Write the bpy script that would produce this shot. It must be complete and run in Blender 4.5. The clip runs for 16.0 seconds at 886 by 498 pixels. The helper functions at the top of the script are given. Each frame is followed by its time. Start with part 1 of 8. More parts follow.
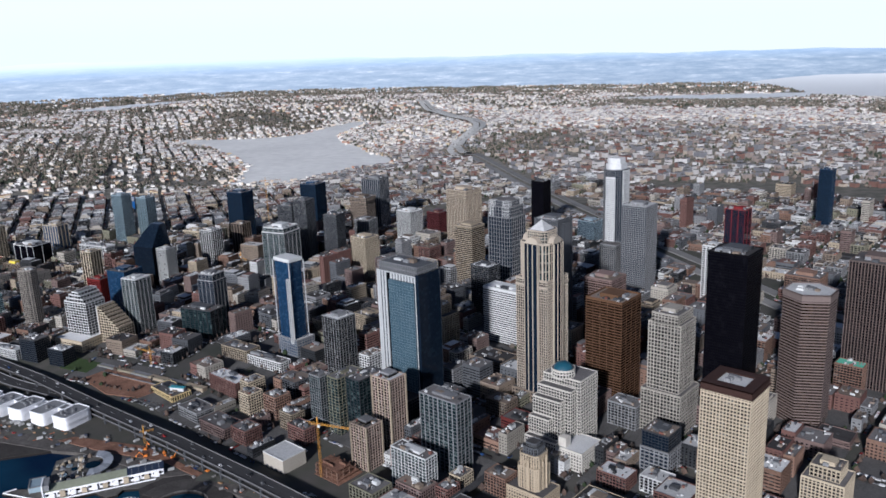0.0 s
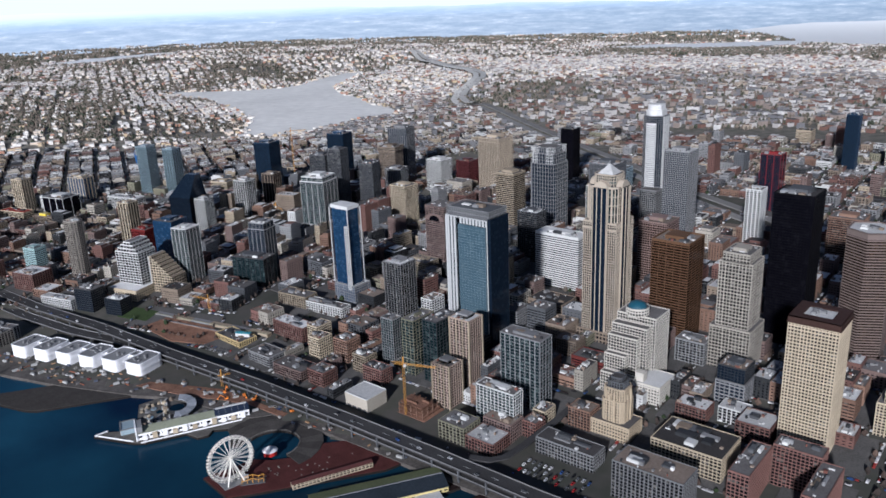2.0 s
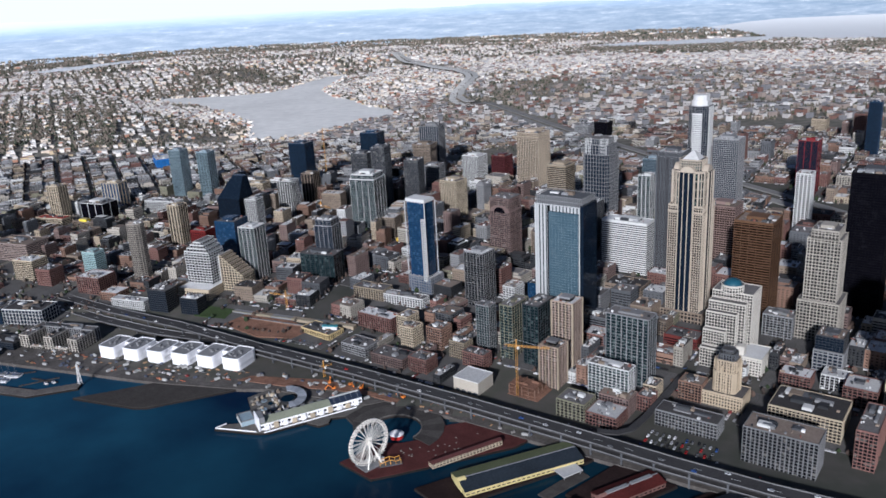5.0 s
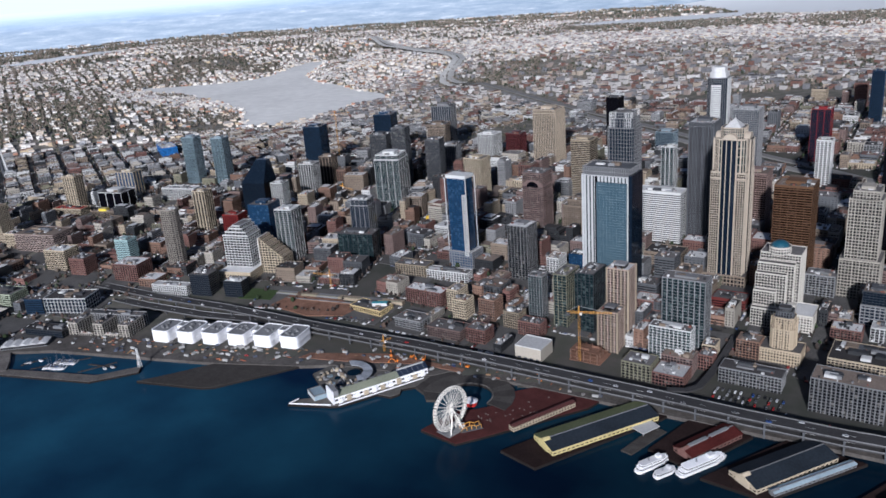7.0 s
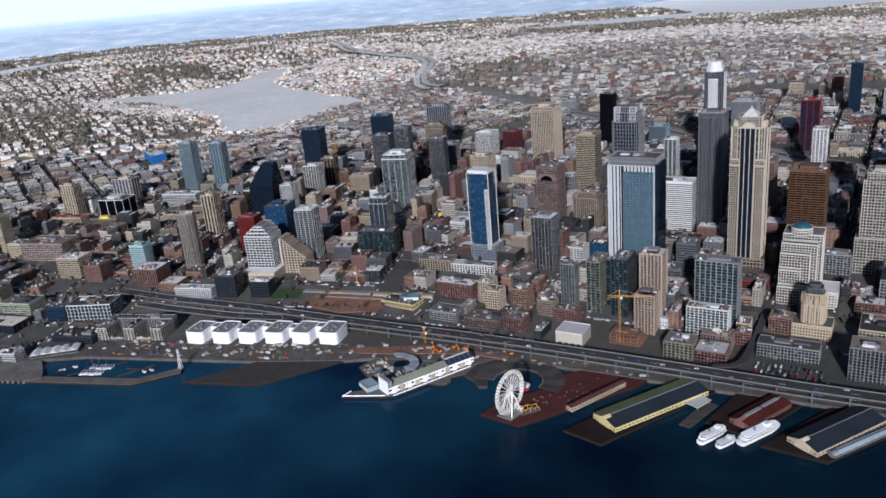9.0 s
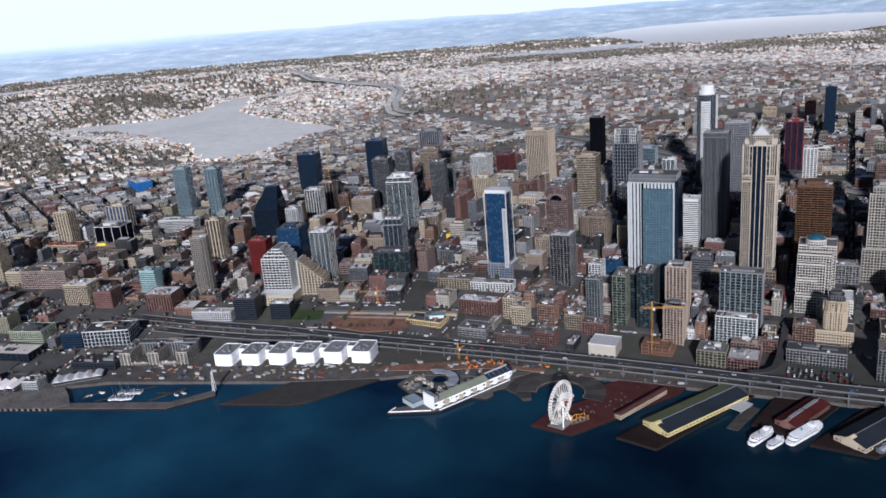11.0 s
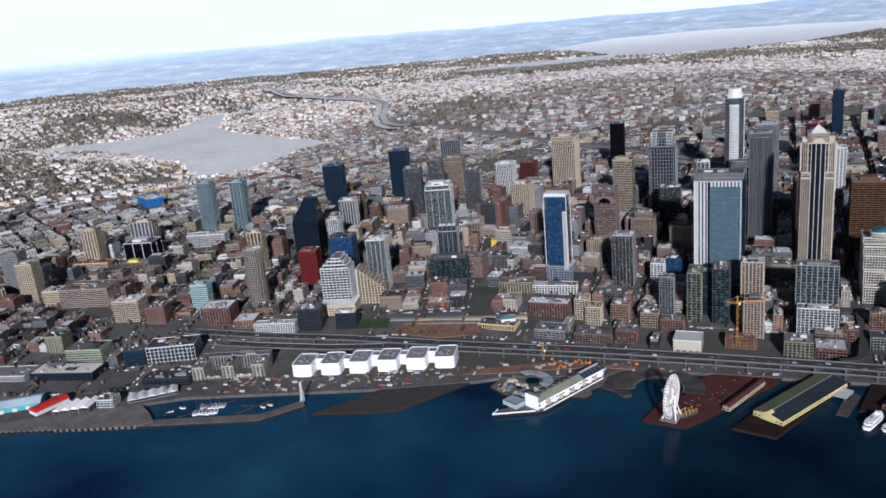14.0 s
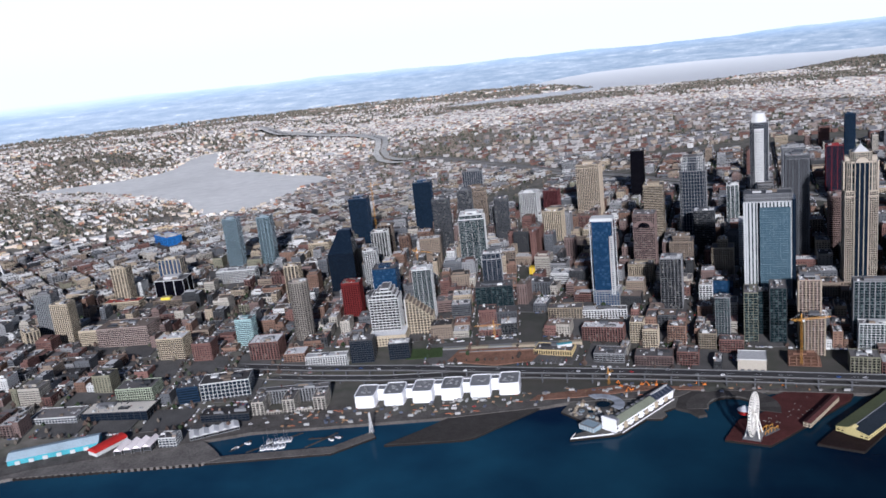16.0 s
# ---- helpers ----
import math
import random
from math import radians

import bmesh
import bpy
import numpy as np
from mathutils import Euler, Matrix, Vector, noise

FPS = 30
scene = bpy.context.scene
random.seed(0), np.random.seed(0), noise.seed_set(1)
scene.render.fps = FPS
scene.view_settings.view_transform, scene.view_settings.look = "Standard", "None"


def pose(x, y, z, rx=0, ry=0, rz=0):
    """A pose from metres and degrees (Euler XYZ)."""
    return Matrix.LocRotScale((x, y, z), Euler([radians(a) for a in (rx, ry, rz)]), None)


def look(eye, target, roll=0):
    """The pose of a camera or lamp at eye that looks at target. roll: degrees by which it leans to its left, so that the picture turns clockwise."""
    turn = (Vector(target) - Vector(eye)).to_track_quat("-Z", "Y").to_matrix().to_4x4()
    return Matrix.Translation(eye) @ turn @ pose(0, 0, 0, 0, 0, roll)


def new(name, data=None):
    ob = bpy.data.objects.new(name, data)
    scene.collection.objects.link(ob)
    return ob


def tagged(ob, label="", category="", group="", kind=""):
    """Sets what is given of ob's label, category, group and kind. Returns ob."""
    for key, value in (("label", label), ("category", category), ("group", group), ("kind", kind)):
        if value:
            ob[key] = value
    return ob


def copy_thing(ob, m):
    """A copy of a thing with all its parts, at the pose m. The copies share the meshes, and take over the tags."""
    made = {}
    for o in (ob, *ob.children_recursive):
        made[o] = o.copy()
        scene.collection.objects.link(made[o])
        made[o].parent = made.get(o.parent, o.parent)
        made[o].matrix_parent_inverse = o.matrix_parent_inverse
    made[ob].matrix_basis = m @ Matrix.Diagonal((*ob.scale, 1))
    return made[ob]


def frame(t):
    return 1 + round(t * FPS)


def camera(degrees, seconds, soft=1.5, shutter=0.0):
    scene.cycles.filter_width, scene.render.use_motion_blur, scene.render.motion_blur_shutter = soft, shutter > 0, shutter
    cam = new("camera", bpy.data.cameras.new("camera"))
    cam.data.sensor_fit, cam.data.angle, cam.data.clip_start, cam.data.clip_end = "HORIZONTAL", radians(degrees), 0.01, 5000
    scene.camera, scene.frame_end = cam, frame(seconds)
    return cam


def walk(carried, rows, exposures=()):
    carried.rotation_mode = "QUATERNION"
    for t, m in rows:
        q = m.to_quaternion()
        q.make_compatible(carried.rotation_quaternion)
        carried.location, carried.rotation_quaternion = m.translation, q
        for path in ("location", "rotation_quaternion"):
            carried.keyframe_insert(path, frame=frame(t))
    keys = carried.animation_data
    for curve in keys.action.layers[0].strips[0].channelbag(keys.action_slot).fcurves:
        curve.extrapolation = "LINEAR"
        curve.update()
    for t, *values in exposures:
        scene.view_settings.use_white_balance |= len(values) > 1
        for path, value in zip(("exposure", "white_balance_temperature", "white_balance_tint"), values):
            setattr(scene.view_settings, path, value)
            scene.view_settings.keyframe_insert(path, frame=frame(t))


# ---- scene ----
cam = camera(58.0, 16.0, soft=1.65)
PATH = [
    (0.0, (-11.28, -5.31, 298.59), (-75.452, 67.261, 273.785), -2.1),
    (0.5, (-22.74, -19.88, 298.57), (-86.141, 52.719, 271.921), -2.1),
    (1.0, (-34.35, -34.50, 298.54), (-97.031, 38.083, 270.195), -2.2),
    (1.5, (-46.11, -49.14, 298.50), (-107.966, 23.522, 268.594), -2.2),
    (2.0, (-57.88, -63.69, 298.46), (-119.022, 9.307, 267.911), -2.3),
    (2.5, (-69.64, -78.05, 298.44), (-130.192, -4.504, 268.037), -2.4),
    (3.0, (-81.44, -92.28, 298.43), (-141.449, -18.164, 268.323), -2.5),
    (3.5, (-93.28, -106.38, 298.42), (-152.648, -31.656, 268.555), -2.7),
    (4.0, (-105.21, -120.31, 298.38), (-163.958, -45.069, 268.587), -2.8),
    (6.5, (-165.45, -188.59, 298.07), (-220.533, -111.512, 266.078), -4.1),
    (7.0, (-177.64, -202.10, 298.06), (-231.740, -124.490, 265.654), -4.4),
    (7.5, (-189.95, -215.55, 298.05), (-243.025, -137.317, 265.434), -4.7),
    (8.0, (-202.48, -228.91, 298.04), (-254.309, -149.889, 265.355), -4.8),
    (8.5, (-215.31, -242.06, 298.05), (-265.848, -162.128, 265.554), -5.0),
    (9.0, (-228.58, -254.83, 298.06), (-277.796, -173.955, 265.847), -5.1),
    (9.2, (-234.15, -259.68, 298.06), (-282.842, -178.386, 266.114), -5.2),
    (11.5, (-301.44, -312.05, 298.21), (-344.143, -226.203, 269.813), -4.7),
    (12.0, (-317.53, -321.78, 298.21), (-359.426, -235.226, 270.761), -4.7),
    (12.5, (-334.76, -330.13, 298.17), (-375.748, -243.004, 271.178), -4.7),
    (13.0, (-352.63, -337.56, 298.09), (-392.690, -250.037, 270.987), -4.9),
    (13.5, (-370.59, -344.47, 297.99), (-409.734, -256.670, 270.442), -5.1),
    (14.0, (-388.28, -351.18, 297.87), (-426.594, -263.142, 269.910), -5.4),
    (14.5, (-405.63, -357.93, 297.76), (-443.167, -269.656, 269.513), -5.9),
    (15.0, (-422.61, -364.86, 297.66), (-459.453, -276.085, 270.064), -6.2),
    (15.5, (-439.32, -371.96, 297.58), (-475.623, -282.453, 271.683), -6.4),
    (16.0, (-455.91, -379.12, 297.54), (-491.661, -288.860, 273.590), -6.4),
]
walk(cam, [(t, look(eye, target, roll)) for t, eye, target, roll in PATH], ((0, 0.0, 5400, 15), (4, 0.10, 5400, 15), (8.5, 0.0, 5400, 16), (12, 0.0, 5400, 17), (16, 0.10, 5400, 17)))

# ---- world, sun ----
SUN_AZ, SUN_EL = radians(-70), radians(22)          # a low winter sun in the south
sun_from = Vector((math.cos(SUN_EL) * math.cos(SUN_AZ), math.cos(SUN_EL) * math.sin(SUN_AZ), math.sin(SUN_EL)))
sun_data = bpy.data.lights.new("sun", "SUN")
sun_data.energy, sun_data.angle, sun_data.color = 5.1, radians(3), (1.0, 0.92, 0.80)
new("sun", sun_data).matrix_world = look(sun_from * 100, (0, 0, 0))

world = bpy.data.worlds.new("sky")
scene.world = world
world.use_nodes = True
wn, wl = world.node_tree.nodes, world.node_tree.links
wn.clear()
w_out, w_bg, w_sky = wn.new("ShaderNodeOutputWorld"), wn.new("ShaderNodeBackground"), wn.new("ShaderNodeTexSky")
w_sky.sky_type, w_sky.sun_disc = "NISHITA", False
w_sky.sun_elevation, w_sky.sun_rotation = SUN_EL, radians(90) - SUN_AZ
w_sky.air_density, w_sky.dust_density, w_sky.altitude = 1.2, 1.5, 300
w_tc, w_map, w_noise, w_ramp, w_mix, w_sep, w_up, w_mul = (wn.new("ShaderNode" + k) for k in ("TexCoord", "Mapping", "TexNoise", "ValToRGB", "MixRGB", "SeparateXYZ", "ValToRGB", "VectorMath"))
w_map.inputs["Scale"].default_value = (1.2, 1.2, 7.0)
w_noise.inputs["Scale"].default_value, w_noise.inputs["Detail"].default_value = 1.6, 6
w_ramp.color_ramp.elements[0].position, w_ramp.color_ramp.elements[1].position = 0.0, 0.30
up = w_up.color_ramp                                     # cloud cover: bright towards the horizon, grey overhead
up.elements[0].position, up.elements[0].color = 0.0, (0.97, 0.98, 1.0, 1)
up.elements[1].position, up.elements[1].color = 1.0, (0.050, 0.070, 0.115, 1)
for at, c in ((0.02, (0.97, 0.98, 1.0)), (0.05, (1.0, 1.0, 1.0)), (0.13, (1.0, 0.99, 0.98)), (0.18, (0.22, 0.28, 0.37)), (0.3, (0.050, 0.070, 0.115))):
    up.elements.new(at).color = (*c, 1)
w_mul.operation = "SCALE"
w_mul.inputs["Scale"].default_value = 15.0
wl.new(w_tc.outputs["Generated"], w_map.inputs["Vector"])
wl.new(w_tc.outputs["Generated"], w_sep.inputs["Vector"])
wl.new(w_sep.outputs["Z"], w_up.inputs["Fac"])
wl.new(w_up.outputs["Color"], w_mul.inputs[0])
wl.new(w_map.outputs["Vector"], w_noise.inputs["Vector"])
wl.new(w_noise.outputs["Fac"], w_ramp.inputs["Fac"])
wl.new(w_ramp.outputs["Color"], w_mix.inputs[0])
wl.new(w_sky.outputs["Color"], w_mix.inputs[1])
wl.new(w_mul.outputs[0], w_mix.inputs[2])
wl.new(w_mix.outputs["Color"], w_bg.inputs["Color"])
w_bg.inputs["Strength"].default_value = 0.068
wl.new(w_bg.outputs["Background"], w_out.inputs["Surface"])


# ---- materials ----
def shader(name, rough=0.8, metal=0.0):
    m = bpy.data.materials.new(name)
    m.use_nodes = True
    b = m.node_tree.nodes["Principled BSDF"]
    b.inputs["Roughness"].default_value, b.inputs["Metallic"].default_value = rough, metal
    b.inputs["Specular IOR Level"].default_value = 0.5 if rough < 0.6 else 0.1      # rough mineral surfaces hardly shine
    return m, m.node_tree.nodes, m.node_tree.links, b


def coat(name, colour, rough=0.8, metal=0.0, spread=0.25, big=0.03, fine=0.6, lot=0.25):
    """A mineral or painted surface: broad stains, fine grain, and a difference from one object to the next."""
    m, n, l, b = shader(name, rough, metal)
    tc, n1, n2, info = n.new("ShaderNodeTexCoord"), n.new("ShaderNodeTexNoise"), n.new("ShaderNodeTexNoise"), n.new("ShaderNodeObjectInfo")
    n1.inputs["Scale"].default_value, n1.inputs["Detail"].default_value = big, 4
    n2.inputs["Scale"].default_value, n2.inputs["Detail"].default_value = fine, 3
    l.new(tc.outputs["Object"], n1.inputs["Vector"])
    l.new(tc.outputs["Object"], n2.inputs["Vector"])
    add, mr, mr2, mul = n.new("ShaderNodeMath"), n.new("ShaderNodeMapRange"), n.new("ShaderNodeMapRange"), n.new("ShaderNodeMath")
    l.new(n1.outputs["Fac"], add.inputs[0])
    l.new(n2.outputs["Fac"], add.inputs[1])
    mr.inputs["From Min"].default_value, mr.inputs["From Max"].default_value = 0.6, 1.4
    mr.inputs["To Min"].default_value, mr.inputs["To Max"].default_value = 1 - spread, 1 + spread
    l.new(add.outputs[0], mr.inputs["Value"])
    mr2.inputs["To Min"].default_value, mr2.inputs["To Max"].default_value = 1 - lot, 1 + lot
    l.new(info.outputs["Random"], mr2.inputs["Value"])
    mul.operation = "MULTIPLY"
    l.new(mr.outputs[0], mul.inputs[0])
    l.new(mr2.outputs[0], mul.inputs[1])
    mix = n.new("ShaderNodeVectorMath")
    mix.operation = "SCALE"
    mix.inputs[0].default_value = colour
    l.new(mul.outputs[0], mix.inputs["Scale"])
    l.new(mix.outputs[0], b.inputs["Base Color"])
    return m


def glazing(name, dark, light, share=0.25, rough=0.08, cell=2.9, spec=0.12):
    """Window glass seen from outside: most panes dark, some with blinds drawn."""
    m, n, l, b = shader(name, rough)
    tc, snap, noise_, ramp = n.new("ShaderNodeTexCoord"), n.new("ShaderNodeVectorMath"), n.new("ShaderNodeTexWhiteNoise"), n.new("ShaderNodeValToRGB")
    snap.operation = "SNAP"
    snap.inputs[1].default_value = (cell, cell, cell)
    l.new(tc.outputs["Object"], snap.inputs[0])
    l.new(snap.outputs[0], noise_.inputs["Vector"])
    l.new(noise_.outputs["Value"], ramp.inputs["Fac"])
    ramp.color_ramp.elements[0].position, ramp.color_ramp.elements[0].color = 0.0, (*dark, 1)
    ramp.color_ramp.elements[1].position, ramp.color_ramp.elements[1].color = 1.0, (*light, 1)
    mid = ramp.color_ramp.elements.new(1 - share)
    mid.color = (*[d * 1.12 + 0.0006 for d in dark], 1)
    l.new(ramp.outputs["Color"], b.inputs["Base Color"])
    b.inputs["Specular IOR Level"].default_value = spec
    return m


WHITE = coat("white_painted_concrete", (0.534, 0.539, 0.526), spread=0.12, lot=0.08)
PALE = coat("pale_grey_concrete", (0.189, 0.191, 0.195))
GREY = coat("grey_concrete", (0.085, 0.089, 0.096))
DARK = coat("dark_grey_cladding", (0.027, 0.029, 0.032), rough=0.5)
CREAM = coat("cream_precast", (0.445, 0.377, 0.274), spread=0.15, lot=0.12)
TAN = coat("tan_stone", (0.191, 0.153, 0.119), spread=0.2)
PINK = coat("rose_granite", (0.172, 0.124, 0.112), spread=0.18)
BROWN = coat("brown_anodised_panel", (0.109, 0.061, 0.034), rough=0.6, spread=0.06, lot=0.05)
BRICK = coat("red_brick", (0.157, 0.087, 0.074))
RUST = coat("brown_brick", (0.189, 0.119, 0.088))
OLIVE = coat("olive_render", (0.183, 0.176, 0.127))
SAND = coat("sand_render", (0.285, 0.238, 0.175))
BLACK = coat("black_anodised_panel", (0.0016, 0.0016, 0.0028), rough=0.7, spread=0.2, lot=0.1)
TEALW = coat("blue_green_spandrel_glass", (0.24, 0.31, 0.35), rough=0.3)
BLUEW = coat("blue_spandrel_glass", (0.018, 0.038, 0.072), rough=0.2)
STEEL = coat("galvanised_steel", (0.336, 0.344, 0.352), rough=0.45, metal=0.6)
ROOF_L = coat("white_roof_membrane", (0.527, 0.527, 0.518), rough=0.9, spread=0.25)
ROOF_M = coat("gravel_roof", (0.125, 0.118, 0.116), rough=0.95, spread=0.3)
ROOF_D = coat("dark_felt_roof", (0.057, 0.054, 0.054), rough=0.95, spread=0.3)
ROOF_T = coat("tan_gravel_roof", (0.185, 0.150, 0.125), rough=0.95, spread=0.3)
ROOF_P = coat("faded_red_roof", (0.20, 0.118, 0.102), rough=0.95, spread=0.3)
IVORY = coat("ivory_render", (0.299, 0.277, 0.238), spread=0.2)
G_DARK = glazing("dark_window_glass", (0.004, 0.005, 0.007), (0.13, 0.125, 0.115), 0.18)
G_BLUE = glazing("blue_curtain_glass", (0.010, 0.034, 0.080), (0.040, 0.085, 0.150), 0.3, spec=0.5)
G_TEAL = glazing("green_tinted_glass", (0.007, 0.015, 0.018), (0.060, 0.085, 0.085), 0.3)
G_BLACK = glazing("black_tinted_glass", (0.002, 0.002, 0.004), (0.007, 0.007, 0.010), 0.2, rough=0.15, spec=0.06)
G_NAVY = glazing("navy_tinted_glass", (0.006, 0.011, 0.020), (0.011, 0.019, 0.030), 0.3)
G_SKY = glazing("pale_blue_mirror_glass", (0.046, 0.080, 0.104), (0.075, 0.115, 0.140), 0.4, rough=0.05, spec=0.6)
G_BRONZE = glazing("bronze_glass", (0.012, 0.007, 0.005), (0.05, 0.03, 0.02), 0.2)
ROADC = coat("worn_concrete_road", (0.052, 0.051, 0.052), rough=0.9, spread=0.3, lot=0.08)
PAVING = coat("concrete_pavement", (0.072, 0.070, 0.068), rough=0.9, spread=0.35, big=0.05, lot=0.3)
QUAYC = coat("stained_quay_concrete", (0.125, 0.115, 0.106), rough=0.9, spread=0.45, big=0.06, fine=0.4)
MAROON = coat("maroon_timber_deck", (0.024, 0.015, 0.014), rough=0.9, spread=0.4, big=0.08)
PIERC = coat("pale_pier_concrete", (0.135, 0.127, 0.115), rough=0.9, spread=0.35, big=0.08)
EARTH = coat("orange_brown_earth", (0.17, 0.095, 0.066), rough=1.0, spread=0.5, big=0.08)
DECK = coat("weathered_timber_deck", (0.060, 0.055, 0.051), rough=0.9, spread=0.35, big=0.08)
PILE = coat("dark_wet_piling", (0.018, 0.016, 0.015), rough=0.8)
REDROOF = coat("dull_red_roof", (0.070, 0.016, 0.014), rough=0.8, spread=0.35)
GREENROOF = coat("mossy_green_roof", (0.13, 0.145, 0.075), rough=0.95, spread=0.3)
SLATEROOF = coat("dark_slate_roof", (0.020, 0.026, 0.034), rough=0.8, spread=0.4)
YELLOW = coat("yellow_painted_timber", (0.48, 0.41, 0.19), rough=0.7)
CRANE_Y = coat("yellow_crane_paint", (0.50, 0.25, 0.04), rough=0.5)
ORANGE = coat("orange_machine_paint", (0.72, 0.22, 0.03), rough=0.5)
REDP = coat("red_paint", (0.45, 0.03, 0.025), rough=0.6)
TEALP = coat("turquoise_metal_roof", (0.07, 0.29, 0.34), rough=0.6)
PALEBLUE = coat("pale_blue_roof", (0.36, 0.45, 0.50), rough=0.6)
BLUEP = coat("bright_blue_paint", (0.025, 0.13, 0.38), rough=0.6)
DOME_T = coat("teal_copper_dome", (0.018, 0.085, 0.125), rough=0.35)
COPPER = coat("green_copper_roof", (0.13, 0.42, 0.30), rough=0.7)
WRAP = coat("white_plastic_sheeting", (0.86, 0.86, 0.87), rough=0.5, spread=0.08, lot=0.03)
BOATW = coat("white_boat_paint", (0.80, 0.80, 0.80), rough=0.3, spread=0.08)
GRASS = coat("rough_grass", (0.048, 0.072, 0.030), rough=1.0, spread=0.4)


def ramp_by_island(name, stops, rough=0.85, lo=0.0):
    """A colour for each separate piece of a joined mesh."""
    m, n, l, b = shader(name, rough)
    geo, ramp, tc, nz, mul = (n.new("ShaderNode" + k) for k in ("NewGeometry", "ValToRGB", "TexCoord", "TexNoise", "MixRGB"))
    l.new(geo.outputs["Random Per Island"], ramp.inputs["Fac"])
    e = ramp.color_ramp
    e.interpolation = "CONSTANT"
    e.elements[0].position, e.elements[0].color = stops[0][0], (*stops[0][1], 1)
    e.elements[1].position, e.elements[1].color = stops[1][0], (*stops[1][1], 1)
    for p, c in stops[2:]:
        e.elements.new(p).color = (*c, 1)
    nz.inputs["Scale"].default_value = 0.15
    l.new(tc.outputs["Object"], nz.inputs["Vector"])
    mul.blend_type, mul.inputs[0].default_value = "MULTIPLY", 0.22
    l.new(ramp.outputs["Color"], mul.inputs[1])
    l.new(nz.outputs["Fac"], mul.inputs[2])
    l.new(mul.outputs["Color"], b.inputs["Base Color"])
    return m


HOUSE_W = ramp_by_island("house_walls", [(0, (0.90, 0.86, 0.80)), (0.35, (0.76, 0.66, 0.54)), (0.58, (0.55, 0.52, 0.49)), (0.72, (0.45, 0.25, 0.17)), (0.82, (0.45, 0.46, 0.48)), (0.9, (0.62, 0.5, 0.33))])
ROOFKIT = ramp_by_island("rooftop_equipment", [(0, (0.55, 0.55, 0.54)), (0.3, (0.22, 0.22, 0.22)), (0.55, (0.05, 0.05, 0.052)), (0.72, (0.72, 0.72, 0.71)), (0.86, (0.30, 0.24, 0.19)), (0.94, (0.20, 0.09, 0.07))])
HOUSE_R = ramp_by_island("house_roofs", [(0, (0.42, 0.40, 0.39)), (0.22, (0.56, 0.54, 0.51)), (0.45, (0.26, 0.23, 0.22)), (0.58, (0.72, 0.68, 0.62)), (0.84, (0.30, 0.18, 0.15)), (0.92, (0.60, 0.55, 0.48))])
FLAT_R = ramp_by_island("flat_roofs", [(0, (0.74, 0.73, 0.70)), (0.34, (0.48, 0.46, 0.44)), (0.58, (0.24, 0.22, 0.21)), (0.72, (0.60, 0.54, 0.46)), (0.9, (0.34, 0.23, 0.18))])
MID_W = ramp_by_island("uphill_walls", [(0, (0.48, 0.46, 0.44)), (0.3, (0.30, 0.25, 0.22)), (0.5, (0.20, 0.20, 0.21)), (0.68, (0.19, 0.11, 0.09)), (0.82, (0.42, 0.36, 0.29)), (0.92, (0.66, 0.65, 0.63))])
MID_R = ramp_by_island("uphill_roofs", [(0, (0.16, 0.155, 0.15)), (0.35, (0.27, 0.26, 0.255)), (0.6, (0.10, 0.095, 0.095)), (0.78, (0.42, 0.42, 0.41)), (0.88, (0.16, 0.10, 0.085)), (0.95, (0.62, 0.62, 0.61))])
TREES = ramp_by_island("tree_foliage", [(0, (0.060, 0.070, 0.050)), (0.22, (0.165, 0.140, 0.115)), (0.55, (0.090, 0.092, 0.066)), (0.70, (0.215, 0.182, 0.148))], 1.0)


def water_material():
    m, n, l, b = shader("sea_water", 0.16)
    b.inputs["Base Color"].default_value = (0.0035, 0.020, 0.036, 1)
    b.inputs["IOR"].default_value = 1.33
    b.inputs["Specular IOR Level"].default_value = 0.09
    tc, nz, nz2, mixer, bump = (n.new("ShaderNode" + k) for k in ("TexCoord", "TexNoise", "TexNoise", "MixRGB", "Bump"))
    nz.inputs["Scale"].default_value, nz.inputs["Detail"].default_value = 0.12, 5
    nz2.inputs["Scale"].default_value, nz2.inputs["Detail"].default_value = 0.005, 7
    l.new(tc.outputs["Object"], nz.inputs["Vector"])
    l.new(tc.outputs["Object"], nz2.inputs["Vector"])
    mixer.inputs[1].default_value, mixer.inputs[2].default_value = (0.0022, 0.0095, 0.027, 1), (0.0100, 0.043, 0.074, 1)
    spread_ = n.new("ShaderNodeMapRange")
    spread_.inputs["From Min"].default_value, spread_.inputs["From Max"].default_value = 0.36, 0.64
    l.new(nz2.outputs["Fac"], spread_.inputs["Value"])
    l.new(spread_.outputs[0], mixer.inputs[0])
    sep, tone, tint = n.new("ShaderNodeSeparateXYZ"), n.new("ShaderNodeMapRange"), n.new("ShaderNodeVectorMath")
    tone.inputs["From Min"].default_value, tone.inputs["From Max"].default_value = -420, -900      # sky reflection painted into the colour: paler to the west, darker to the east
    tone.inputs["To Min"].default_value, tone.inputs["To Max"].default_value = 0.52, 1.6
    tint.operation = "SCALE"
    l.new(tc.outputs["Object"], sep.inputs["Vector"])
    l.new(sep.outputs["X"], tone.inputs["Value"])
    l.new(mixer.outputs["Color"], tint.inputs[0])
    l.new(tone.outputs[0], tint.inputs["Scale"])
    l.new(tint.outputs[0], b.inputs["Base Color"])
    bump.inputs["Strength"].default_value, bump.inputs["Distance"].default_value = 0.16, 1.0
    l.new(nz.outputs["Fac"], bump.inputs["Height"])
    l.new(bump.outputs["Normal"], b.inputs["Normal"])
    return m


